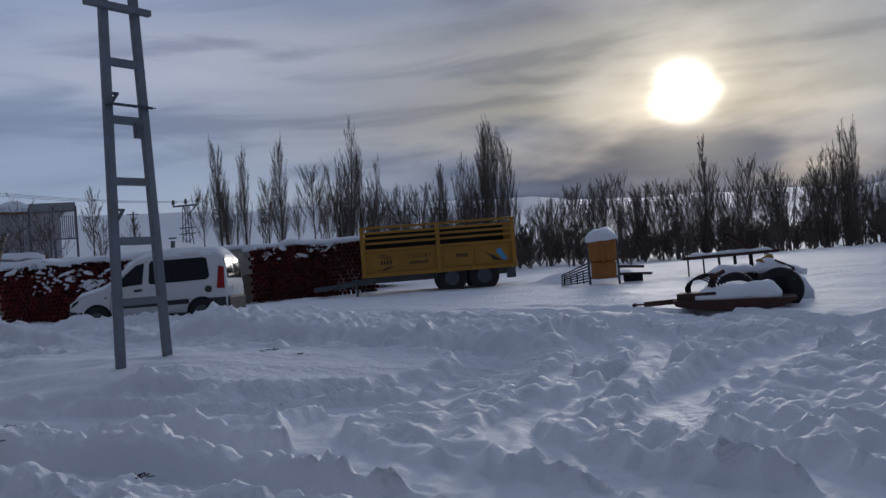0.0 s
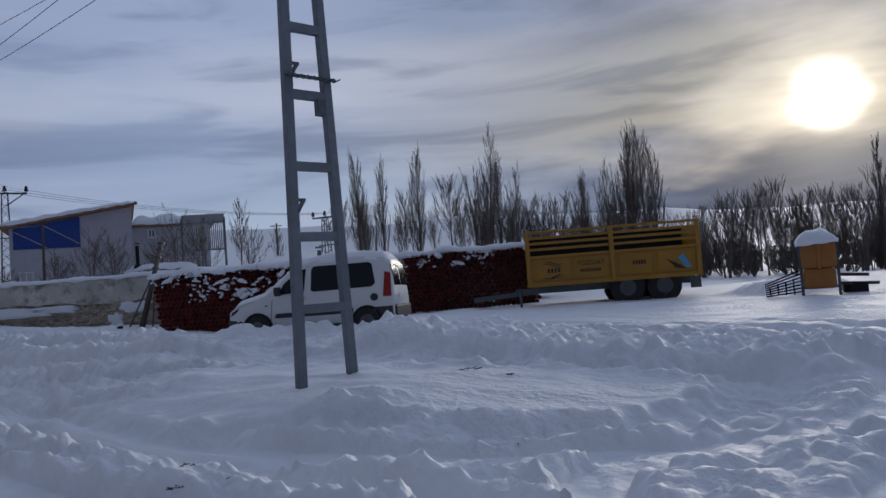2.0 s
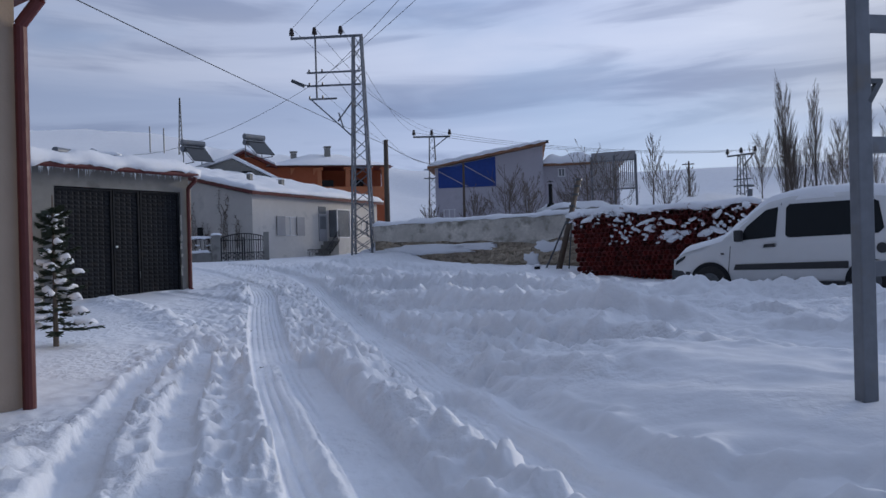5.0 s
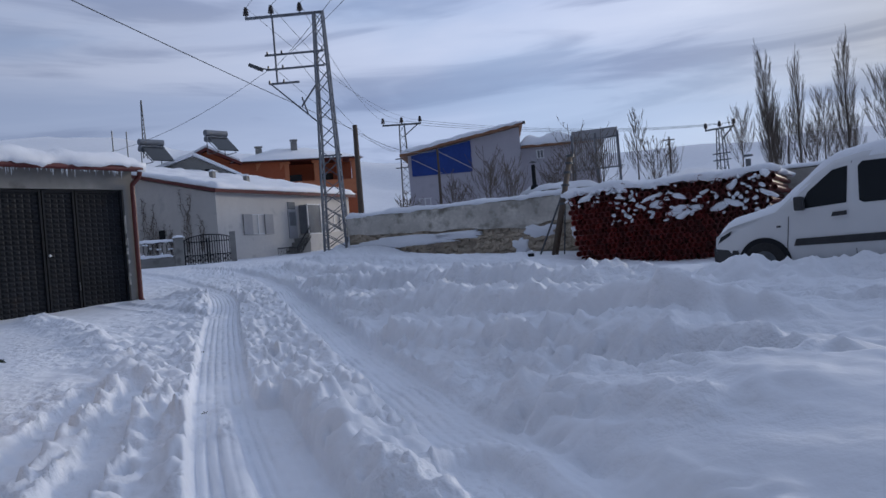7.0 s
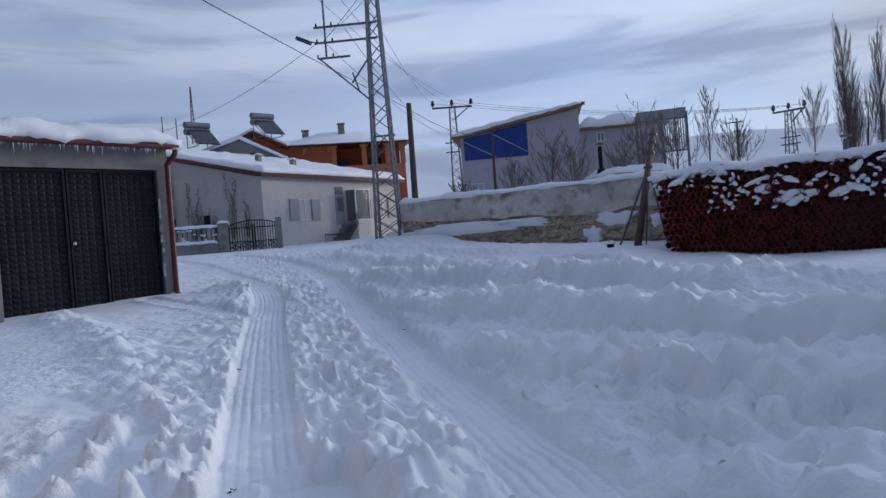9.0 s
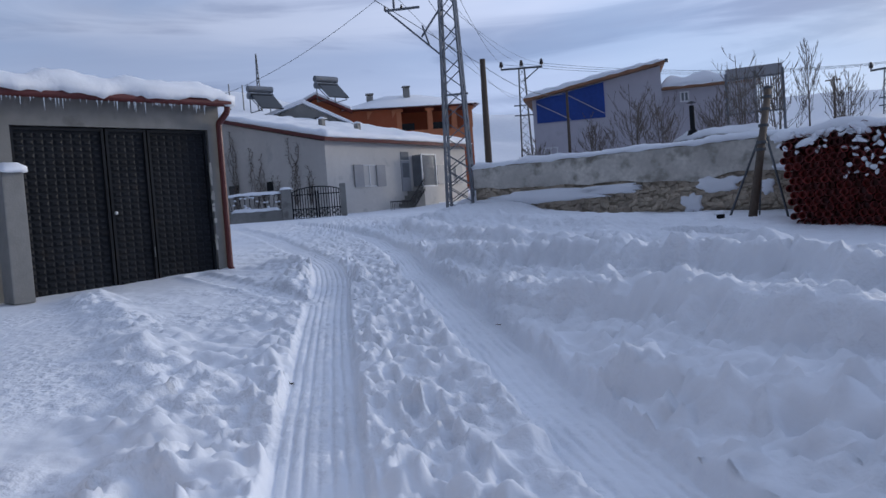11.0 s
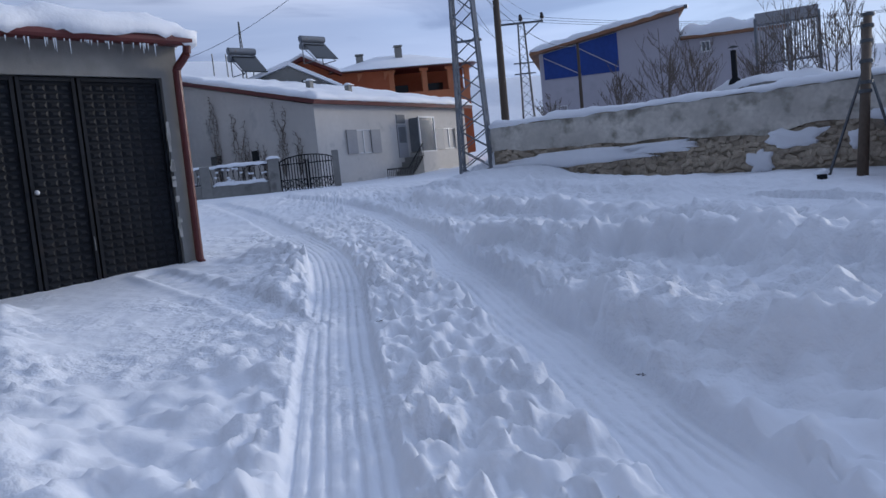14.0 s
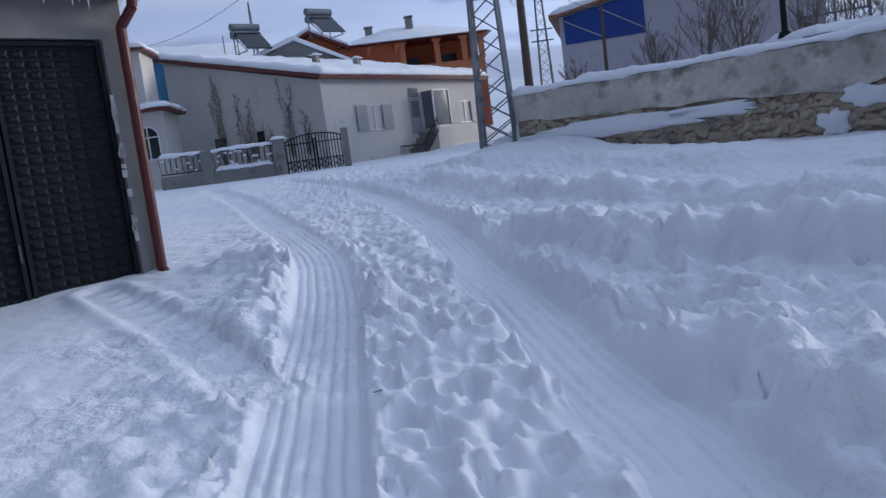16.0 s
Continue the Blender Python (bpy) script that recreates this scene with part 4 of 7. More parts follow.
def make_trees():
    kinds = [tree("poplar_tree", "tall slim bare poplar behind the yard", pose(0, 0, 0), 13, 1, 0.25, 72, 9, 0.065, fine=0.013),
             tree("poplar_tree", "bare poplar with several upright stems", pose(0, 0, 0), 12, 2, 0.27, 96, 9, 0.075, stems=4, fine=0.013),
             tree("bare_tree", "bare rounded tree in the far row", pose(0, 0, 0), 8, 3, 0.46, 44, 10, 0.17, 0.24, fine=0.013),
             tree("bare_tree", "bare many-stemmed tree in the far row", pose(0, 0, 0), 8.5, 4, 0.40, 54, 9, 0.16, 0.2, stems=3, fine=0.013),
             tree("poplar_tree", "very thin bare poplar", pose(0, 0, 0), 11, 5, 0.13, 50, 8, 0.04, fine=0.017)]
    rnd = random.Random(8)
    # (bearing from the start, distance, kind, height)
    rows_ = [(55.0, 74, 0, 9.6), (53.4, 75, 0, 8.8), (54.3, 77, 1, 8.4), (50.9, 74, 0, 9.6), (48.6, 80, 2, 7.4), (46.4, 70, 1, 11.0), (45.2, 72, 0, 9.2), (44.4, 70, 1, 8.6), (46.6, 74, 1, 8.4),
             (36.8, 72, 1, 11.4), (35.3, 70, 0, 11.2), (34.5, 73, 0, 10.2), (36.1, 76, 0, 12.0), (37.5, 74, 1, 9.6), (40.0, 72, 1, 8.6), (39.3, 76, 0, 8.6), (51.8, 82, 2, 6.6),
             (42.6, 82, 3, 7.6), (41.3, 80, 3, 7.8), (43.2, 76, 3, 7.0), (37.9, 86, 3, 7.4), (56.2, 86, 2, 6.0), (21.1, 74, 4, 9.6), (12.5, 74, 1, 9.2), (12.0, 76, 0, 9.0), (13.6, 76, 3, 7.4)]
    put = []
    for az, dist, k, h in rows_:
        put.append((az, dist, k, h))
    for k in range(58):
        az = 33.0 - k * 0.58 + rnd.uniform(-0.4, 0.4)
        put.append((az, rnd.uniform(68, 90), rnd.choice((2, 2, 3, 3, 3)), rnd.uniform(4.8, 7.6) * (0.85 if az < 15 else 1.0)))
    for k in range(40):
        az = 43.0 - k * 1.06 + rnd.uniform(-0.5, 0.5)
        put.append((az, rnd.uniform(74, 98), rnd.choice((2, 3)), rnd.uniform(3.0, 4.8)))
    for k in range(16):
        put.append((52 - k * 1.15 + rnd.uniform(-0.6, 0.6), rnd.uniform(84, 100), rnd.choice((2, 3)), rnd.uniform(4.4, 6.6)))
    kinds.append(tree("bare_bush", "low leafless bush under the far trees", pose(0, 0, 0), 3.2, 9, 0.42, 54, 9, 0.22, 0.02, stems=6, thick=0.010, fine=0.026))
    for k in range(56):
        put.append((44 - k * 0.68 + rnd.uniform(-0.4, 0.4), rnd.uniform(64, 80), 5, rnd.uniform(1.8, 3.4)))
    for k in range(44):
        put.append((34 - k * 0.8 + rnd.uniform(-0.4, 0.4), rnd.uniform(72, 96), 5, rnd.uniform(2.6, 4.2)))
    base_h = (13, 12, 8, 8.5, 11, 3.2)
    used = set()
    for az, dist, k, h in put:
        x, y = on_ray(az, dist)
        s = h / base_h[k] * (1.1 if k < 5 else 1.0)
        m = pose(x, y, on_snow(x, y) - 0.2, 0, 0, rnd.uniform(0, 360))
        if k not in used:
            kinds[k].matrix_world = m @ Matrix.Scale(s, 4)
            used.add(k)
        else:
            ob = copy_thing(kinds[k], m)
            ob.scale = (s, s, s)


make_trees()

# ---- poles and lines ----
def insulator(parent, p, s=1.0):
    bm = bmesh.new()
    p = Vector(p)
    for z0, z1, r0, r1 in ((0.0, 0.12, 0.03, 0.03), (0.10, 0.20, 0.13, 0.10), (0.20, 0.30, 0.12, 0.08), (0.30, 0.42, 0.10, 0.06)):
        tube(bm, p + Vector((0, 0, z0 * s)), p + Vector((0, 0, z1 * s)), r0 * s, r1 * s, n=10)
    return part("insulator", bm, CERAMIC, parent, "dark glazed ceramic insulator")


def lattice_body(t, high, w0, w1, panels, mat=None):
    mat = mat or GALV
    def w(z):
        return w0 + (w1 - w0) * z / high
    for sx, sy in ((-1, -1), (1, -1), (1, 1), (-1, 1)):
        bm = bmesh.new()
        bar(bm, (sx * w0 / 2, sy * w0 / 2, -0.3), (sx * w1 / 2, sy * w1 / 2, high), 0.075)
        part("leg", bm, mat, t)
    for k in range(panels):
        z0, z1 = high * k / panels, high * (k + 1) / panels
        for f, (ax, ay, bx, by) in enumerate(((-1, -1, 1, -1), (1, -1, 1, 1), (1, 1, -1, 1), (-1, 1, -1, -1))):
            bm = bmesh.new()
            if (k + f) % 2:
                ax, ay, bx, by = bx, by, ax, ay
            bar(bm, (ax * w(z0) / 2, ay * w(z0) / 2, z0), (bx * w(z1) / 2, by * w(z1) / 2, z1), 0.035)
            if k < 4:
                bar(bm, (bx * w(z0) / 2, by * w(z0) / 2, z0), (ax * w(z1) / 2, ay * w(z1) / 2, z1), 0.03)
            part("brace", bm, mat, t)


def make_lattice_main():
    z0 = 1.5
    t = thing("lattice_pole", "tall galvanised lattice power pole with side arms and street lamp", "power pole", pose(-41.5, 6.2, z0, 0, 0, 253), "power poles")
    # local +x points to the side that carries the arms
    lattice_body(t, 10.35, 0.95, 0.36, 18)
    bm = bmesh.new()
    bar(bm, (-0.25, 0, 10.35), (3.05, 0, 10.35), 0.10)
    part("crossarm", bm, GALV, t)
    for x in (0.75, 1.95, 3.0):
        insulator(t, (x, 0, 10.4))
    bm = bmesh.new()
    bar(bm, (1.92, 0, 7.6), (1.92, 0, 10.35), 0.07)
    part("hanger", bm, GALV, t)
    for z, a, b in ((8.75, -0.1, 2.35), (8.15, -0.1, 2.35), (7.55, 1.0, 2.25)):
        bm = bmesh.new()
        bar(bm, (a, 0, z), (b, 0, z), 0.075)
        part("lower_arm", bm, GALV, t)
        for x in (1.65, 2.25):
            bm = bmesh.new()
            tube(bm, (x, 0, z), (x, 0, z + 0.16), 0.05, 0.03)
            part("spool_insulator", bm, CERAMIC, t)
    for p, q in (((0.25, 0, 5.7), (2.2, 0, 7.55)), ((0.75, 0, 6.2), (0.95, 0, 6.9)), ((1.0, 0, 6.5), (0.3, 0, 7.4))):
        bm = bmesh.new()
        bar(bm, p, q, 0.06)
        part("stay", bm, GALV, t)
    bm = bmesh.new()
    bar(bm, (2.2, 0, 8.15), (2.55, 0, 8.25), 0.05)
    box(bm, 0.62, 0.22, 0.14, 2.80, 0, 8.24, Matrix.Rotation(-0.45, 4, "Y"))
    part("street_lamp_head", bm, STEEL, t, "grey street lamp head", 0.02)
    bm = bmesh.new()
    box(bm, 0.9, 0.12, 0.06, 0, -0.35, 4.4)
    part("climbing_guard", bm, GALV, t)
    return t


make_lattice_main()


def make_lattice_far(label, x, y, z, yaw, high, arm, seed):
    t = thing("lattice_pole", label, "power pole", pose(x, y, z, 0, 0, yaw), "power poles")
    lattice_body(t, high, 1.15, 0.5, 14, STEEL)
    bm = bmesh.new()
    bar(bm, (-arm * 0.5, 0, high), (arm * 0.5, 0, high), 0.16)
    part("crossarm", bm, STEEL, t)
    bm = bmesh.new()
    bar(bm, (0.1, 0, high - 1.2), (arm * 0.4, 0, high - 0.1), 0.10)
    part("stay", bm, STEEL, t)
    for f in (-0.48, 0.0, 0.48):
        insulator(t, (arm * f, 0, high + 0.05), 1.6)
    for zz in (0.62, 0.7):
        bm = bmesh.new()
        bar(bm, (-0.9, 0, high * zz), (0.9, 0, high * zz), 0.1)
        part("lower_arm", bm, STEEL, t)
    return t


make_lattice_far("dark lattice power pole with crossarm and insulators", -85, 19.3, 3.0, 80, 11.2, 3.8, 1)
make_lattice_far("distant lattice power pole with three insulators", -76.1, 48.9, 3.0, 30, 8.1, 3.0, 2)


def make_ladder_pole():
    z0 = 0.30
    t = thing("ladder_pole", "grey steel ladder-shaped power pole standing in the snow", "power pole", pose(-10.66, 5.97, z0, 0, -0.4, 90))
    def half(z):
        return 0.365 - (z - 0.28) * 0.0245
    for s in (-1, 1):
        bm = bmesh.new()
        bar(bm, (s * half(-0.3), 0, -0.3), (s * half(6.2), 0, 6.2), 0.10, 0.12)
        part("rail", bm, GALV, t, bevel=0.012)
    for z in (1.10, 1.97, 2.83, 3.72, 4.56, 5.38):
        bm = bmesh.new()
        box(bm, 2 * half(z) - 0.05, 0.09, 0.11, 0, 0, z)
        part("rung", bm, GALV, t, bevel=0.008)
    bm = bmesh.new()
    box(bm, 1.0, 0.10, 0.09, -0.05, -0.08, 5.36)
    part("top_arm", bm, GALV, t, bevel=0.01)
    bm = bmesh.new()
    box(bm, 0.12, 0.10, 0.20, 0.14, -0.06, 3.52)
    part("junction_box", bm, STEEL, t, bevel=0.01)
    for x, z in ((-0.235, 4.15), (-0.275, 2.47)):
        bm = bmesh.new()
        bar(bm, (x, -0.03, z), (x + 0.12, -0.03, z), 0.035)
        bar(bm, (x, -0.03, z - 0.15), (x + 0.10, -0.03, z), 0.04)
        part("bracket", bm, STEEL, t)
    # yagi aerial
    a = thing("tv_aerial", "small fish-bone television aerial clamped to the steel pole", "aerial", pose(-10.57, 5.97, z0 + 3.98, 0, 0, 90))
    bm = bmesh.new()
    bar(bm, (-0.34, 0, 0), (0.34, 0, 0), 0.035)
    part("boom", bm, STEEL, a)
    for k in range(9):
        x = -0.36 + k * 0.09
        bm = bmesh.new()
        tube(bm, (x - 0.10, -0.22, -0.05), (x + 0.10, 0.22, 0.05), 0.010, n=6)
        part("element", bm, STEEL, a)


make_ladder_pole()


def wooden_pole(label, x, y, z, high, r, arms=0):
    t = thing("wooden_pole", label, "utility pole", pose(x, y, z, 0, 0, 60))
    bm = bmesh.new()
    tube(bm, (0, 0, -0.3), (0.05, 0, high), r, r * 0.7, 12)
    part("shaft", bm, WOOD, t, smooth=True)
    for k in range(arms):
        bm = bmesh.new()
        bar(bm, (-0.5, 0, high - 0.25 - 0.4 * k), (0.5, 0, high - 0.25 - 0.4 * k), 0.08)
        part("crossarm", bm, WOOD, t)
    return t


def cable(a, b, sag, r=0.012, n=16):
    a, b = Vector(a), Vector(b)
    pts = [a.lerp(b, k / n) - Vector((0, 0, sag * 4 * (k / n) * (1 - k / n))) for k in range(n + 1)]
    d = (b - a).normalized()
    s = d.cross(Vector((0, 0, 1))).normalized()
    up = s.cross(d)
    v = [p + (s * math.cos(k * math.pi / 2) + up * math.sin(k * math.pi / 2)) * r for p in pts for k in range(4)]
    f = [(4 * i + k, 4 * i + (k + 1) % 4, 4 * i + 4 + (k + 1) % 4, 4 * i + 4 + k) for i in range(n) for k in range(4)]
    return tagged(raw("cable", v, f, STEEL), "thin dark overhead cable strung between poles", "cable", "overhead cables")


# ---- white house at the end of the road ----
def local_windows(h, x, z, w, hgt, y=-0.02, shutters=False):
    win = new("window")
    win.parent = h
    bm = bmesh.new()
    box(bm, w, 0.02, hgt, x, y + 0.05, z)
    part("pane", bm, CURTAIN, win)
    bm = bmesh.new()
    for xx in (x - w / 2, x, x + w / 2):
        box(bm, 0.07, 0.06, hgt, xx, y, z)
    for zz in (z - 0.06, z + hgt):
        box(bm, w + 0.14, 0.06, 0.06, x, y, zz)
    part("window_frame", bm, FRAME, win)
    if shutters:
        for s in (-1, 1):
            bm = bmesh.new()
            wd = w * 0.33
            cx = x + s * (w / 2 - wd * 0.28)
            box(bm, wd, 0.05, hgt + 0.1, cx, y - 0.06, z - 0.05)
            part("shutter", bm, SHUTTER, win)
    return win


def make_white_house():
    ang = math.degrees(math.atan2(11.8 - 1.3, -74.6 + 62.6))
    h = thing("white_house", "low whitewashed house with snowy roof and dark red eaves", "house", pose(-62.58, 1.3, 1.6, 0, 0, ang))
    # local x along the front, local -y... the front looks to the +x, +y side of the world
    L, D, e0, e1, t = 16.0, 12.3, 5.0, 7.9, 0.3
    # the body stretches to local +y; the front is the plane y = 0
    boxes("wall", WHITE_WALL, h, [(L, t, e0, L / 2, t / 2, 0), (L, t, e1, L / 2, D - t / 2, 0)])
    for x in (0, L - t):
        bm = bmesh.new()
        prism(bm, [(t, 0), (D - t, 0), (D - t, e1 - 0.08), (t, e0 + 0.02)], t, Matrix(((0, 1, 0, x), (1, 0, 0, 0), (0, 0, 1, 0), (0, 0, 0, 1))))
        part("gable_wall", bm, WHITE_WALL, h)
    slope = math.atan2(e1 - e0, D)
    rm = Matrix.Translation((L / 2, D / 2, (e0 + e1) / 2 + 0.05)) @ Matrix.Rotation(slope, 4, "X")
    bm = bmesh.new()
    box(bm, L + 0.9, D / math.cos(slope) + 0.9, 0.24)
    bmesh.ops.transform(bm, matrix=rm, verts=bm.verts)
    part("roof", bm, RED_METAL, h, "dark red roof edge")
    snow_sheet("snow_cover", L + 0.95, D / math.cos(slope) + 0.95, 0.34, h, rm @ Matrix.Translation((0, 0, 0.24)), 0.35, 21, hang=0.01)
    # windows and porch on the front
    local_windows(h, 4.1, 2.2, 2.8, 1.3, shutters=True)
    local_windows(h, 13.6, 2.25, 3.0, 1.3, shutters=True)
    door = new("door")
    door.parent = h
    boxes("door_leaf", SHUTTER, door, [(1.0, 0.06, 2.1, 8.05, -0.03, 1.75)])
    boxes("door_pane", CURTAIN, door, [(0.72, 0.03, 1.0, 8.05, -0.07, 2.70)])
    boxes("fanlight", CURTAIN, door, [(0.9, 0.05, 0.55, 8.05, -0.03, 3.92)])
    porch = new("porch")
    porch.parent = h
    boxes("porch_wall", WHITE_WALL, porch, [(1.8, 0.9, 1.9, 9.7, -0.45, 0.1)])
    boxes("porch_glass", CURTAIN, porch, [(1.6, 0.8, 2.15, 9.7, -0.45, 2.08)])
    bm = bmesh.new()
    for x, y in ((8.83, -0.87), (10.57, -0.87)):
        box(bm, 0.08, 0.08, 2.3, x, y, 2.0)
    for z in (2.0, 4.2):
        box(bm, 1.82, 0.08, 0.08, 9.7, -0.88, z)
    part("porch_frame", bm, FRAME, porch)
    bm = bmesh.new()
    for k in range(6):
        box(bm, 0.36, 1.2, 1.74 - 0.29 * k, 8.3 - 0.36 * k, -0.6, 0)
    part("steps", bm, CONCRETE, h)
    rail = new("stair_railing")
    rail.parent = h
    for a, b in (((8.5, -1.25, 2.55), (6.7, -1.25, 1.05)), ((6.7, -1.25, 1.05), (4.5, -1.25, 1.05))):
        bm = bmesh.new()
        tube(bm, a, b, 0.035, n=8)
        tube(bm, (a[0], a[1], a[2] - 0.75), (b[0], b[1], b[2] - 0.75), 0.025, n=8)
        part("handrail", bm, BLACK, rail)
        bm = bmesh.new()
        for k in range(13):
            p = Vector(a).lerp(Vector(b), k / 12)
            tube(bm, p, p - Vector((0, 0, 0.9)), 0.018, n=6)
        part("balusters", bm, BLACK, rail)
    # flues on the roof
    for x, y, hh in ((4.6, 4.2, 0.7), (6.4, 2.6, 0.65)):
        f = new("flue")
        f.parent = h
        zb = e0 + (e1 - e0) * y / D
        boxes("shaft", CONCRETE, f, [(0.34, 0.34, hh + 0.4, x, y, zb)], 0.02)
        snow_sheet("snow_cap", 0.5, 0.5, 0.16, f, Matrix.Translation((x, y, zb + hh + 0.4)), 0.12, 3, hang=0.02, rag=0.03)
    # small side windows and dry creepers on the gable wall
    for y, z, w in ((4.9, 2.3, 0.55), (8.3, 2.3, 0.9)):
        win = new("window")
        win.parent = h
        boxes("pane", GLASS, win, [(0.06, w, 0.6, -0.02, y, z)])
        boxes("window_sill", FRAME, win, [(0.12, w + 0.2, 0.06, -0.06, y, z - 0.07)])
    rnd = random.Random(12)
    for y, z1 in ((8.0, 6.3), (6.1, 5.2), (5.4, 3.6), (2.6, 5.3), (1.4, 3.4), (4.1, 3.2)):
        segs = []
        for b in range(5):
            p = Vector((-0.05, y, 1.2))
            while p.z < z1 - b * 0.3:
                q = p + Vector((rnd.uniform(-0.01, 0.01), rnd.uniform(-0.16, 0.16), rnd.uniform(0.15, 0.3)))
                q.x = -0.06 - rnd.random() * 0.05
                segs.append((p, q, 0.015, 0.012))
                for k in range(3):
                    segs.append((q, q + Vector((-0.05, rnd.uniform(-0.3, 0.3), rnd.uniform(-0.1, 0.2))), 0.012, 0.005))
                p = q
        v, f = sticks(segs)
        raw("creeper", v, f, BARK, h)
    return h


make_white_house()


def make_gate_fence():
    z0 = 1.6
    f = thing("garden_wall", "low concrete garden wall with snowy railing and pillar", "garden wall", pose(-59, -6.6, z0, 0, 0, 90))
    boxes("base", CONCRETE, f, [(5.4, 0.35, 0.95, 2.7, 0, 0)], 0.02)
    boxes("pillar", CONCRETE, f, [(0.55, 0.55, 2.05, 5.6, 0, 0), (0.5, 0.5, 1.95, 2.2, 0, 0), (0.34, 0.4, 2.2, 8.75, 0, 0)], 0.03)
    snow_sheet("snow_cap", 0.66, 0.66, 0.16, f, Matrix.Translation((5.6, 0, 2.05)), 0.1, 2, hang=0.02, rag=0.04)
    snow_sheet("snow_cap", 2.6, 0.5, 0.18, f, Matrix.Translation((3.9, -0.05, 0.95)), 0.12, 3, hang=0.03, rag=0.05)
    snow_sheet("snow_cap", 5.2, 0.3, 0.14, f, Matrix.Translation((2.7, 0, 1.86)), 0.1, 5, hang=0.04, rag=0.08)
    for x0, x1 in ((0.0, 1.95), (2.5, 5.3)):
        bm = bmesh.new()
        for z in (1.05, 1.82):
            bar(bm, (x0, 0, z), (x1, 0, z), 0.05)
        n = int((x1 - x0) / 0.13)
        for k in range(n):
            x = x0 + (k + 0.5) * (x1 - x0) / n
            tube(bm, (x, 0, 1.05), (x + (0.12 if k % 2 else -0.12), 0, 1.82), 0.016, n=5)
        part("railing", bm, BLACK, f, "black iron railing holding snow")
    rnd = random.Random(3)
    for k in range(26):
        x = rnd.uniform(0.1, 5.2)
        bm = bmesh.new()
        bmesh.ops.create_icosphere(bm, subdivisions=1, radius=1, matrix=Matrix.Translation((x, -0.03, rnd.uniform(1.1, 1.8))) @ Matrix.Diagonal((0.10, 0.05, 0.06, 1)))
        part("lodged_snow", bm, SNOW, f, smooth=True)
    g = thing("iron_gate", "double black wrought-iron gate with arched top", "gate", pose(-59, -0.75, 1.75, 0, 0, 90))
    for x0, x1, s in ((0.0, 1.42, 0), (1.46, 2.9, 1)):
        leaf = new("gate_leaf")
        leaf.parent = g
        bm = bmesh.new()
        for x in (x0 + 0.03, x1 - 0.03):
            bar(bm, (x, 0, 0.1), (x, 0, 1.75), 0.06)
        for z in (0.15, 0.75, 1.55):
            bar(bm, (x0, 0, z), (x1, 0, z), 0.05)
        part("gate_frame", bm, BLACK, leaf)
        bm = bmesh.new()
        for k in range(10):
            x = x0 + (k + 0.5) * (x1 - x0) / 10
            u = (x - 1.45) / 1.45
            tube(bm, (x, 0, 0.15), (x, 0, 1.52 + 0.42 * math.sqrt(max(0, 1 - u * u))), 0.024, n=5)
        part("gate_bar", bm, BLACK, leaf)
        bm = bmesh.new()
        for k in range(8):
            cx, cz = x0 + (k % 4 + 0.5) * (x1 - x0) / 4, 0.32 + 0.26 * (k // 4)
            pts = [(cx + 0.14 * math.cos(a * 0.785), 0, cz + 0.12 * math.sin(a * 0.785)) for a in range(9)]
            for a, b in zip(pts, pts[1:]):
                tube(bm, a, b, 0.020, n=4)
        part("scroll", bm, BLACK, leaf)
    bm = bmesh.new()
    pts = [(1.45 + 1.45 * math.cos(a * math.pi / 16), 0, 1.55 + 0.42 * math.sin(a * math.pi / 16)) for a in range(17)]
    for a, b in zip(pts, pts[1:]):
        tube(bm, a, b, 0.03, n=6)
    part("arch", bm, BLACK, g)


make_gate_fence()


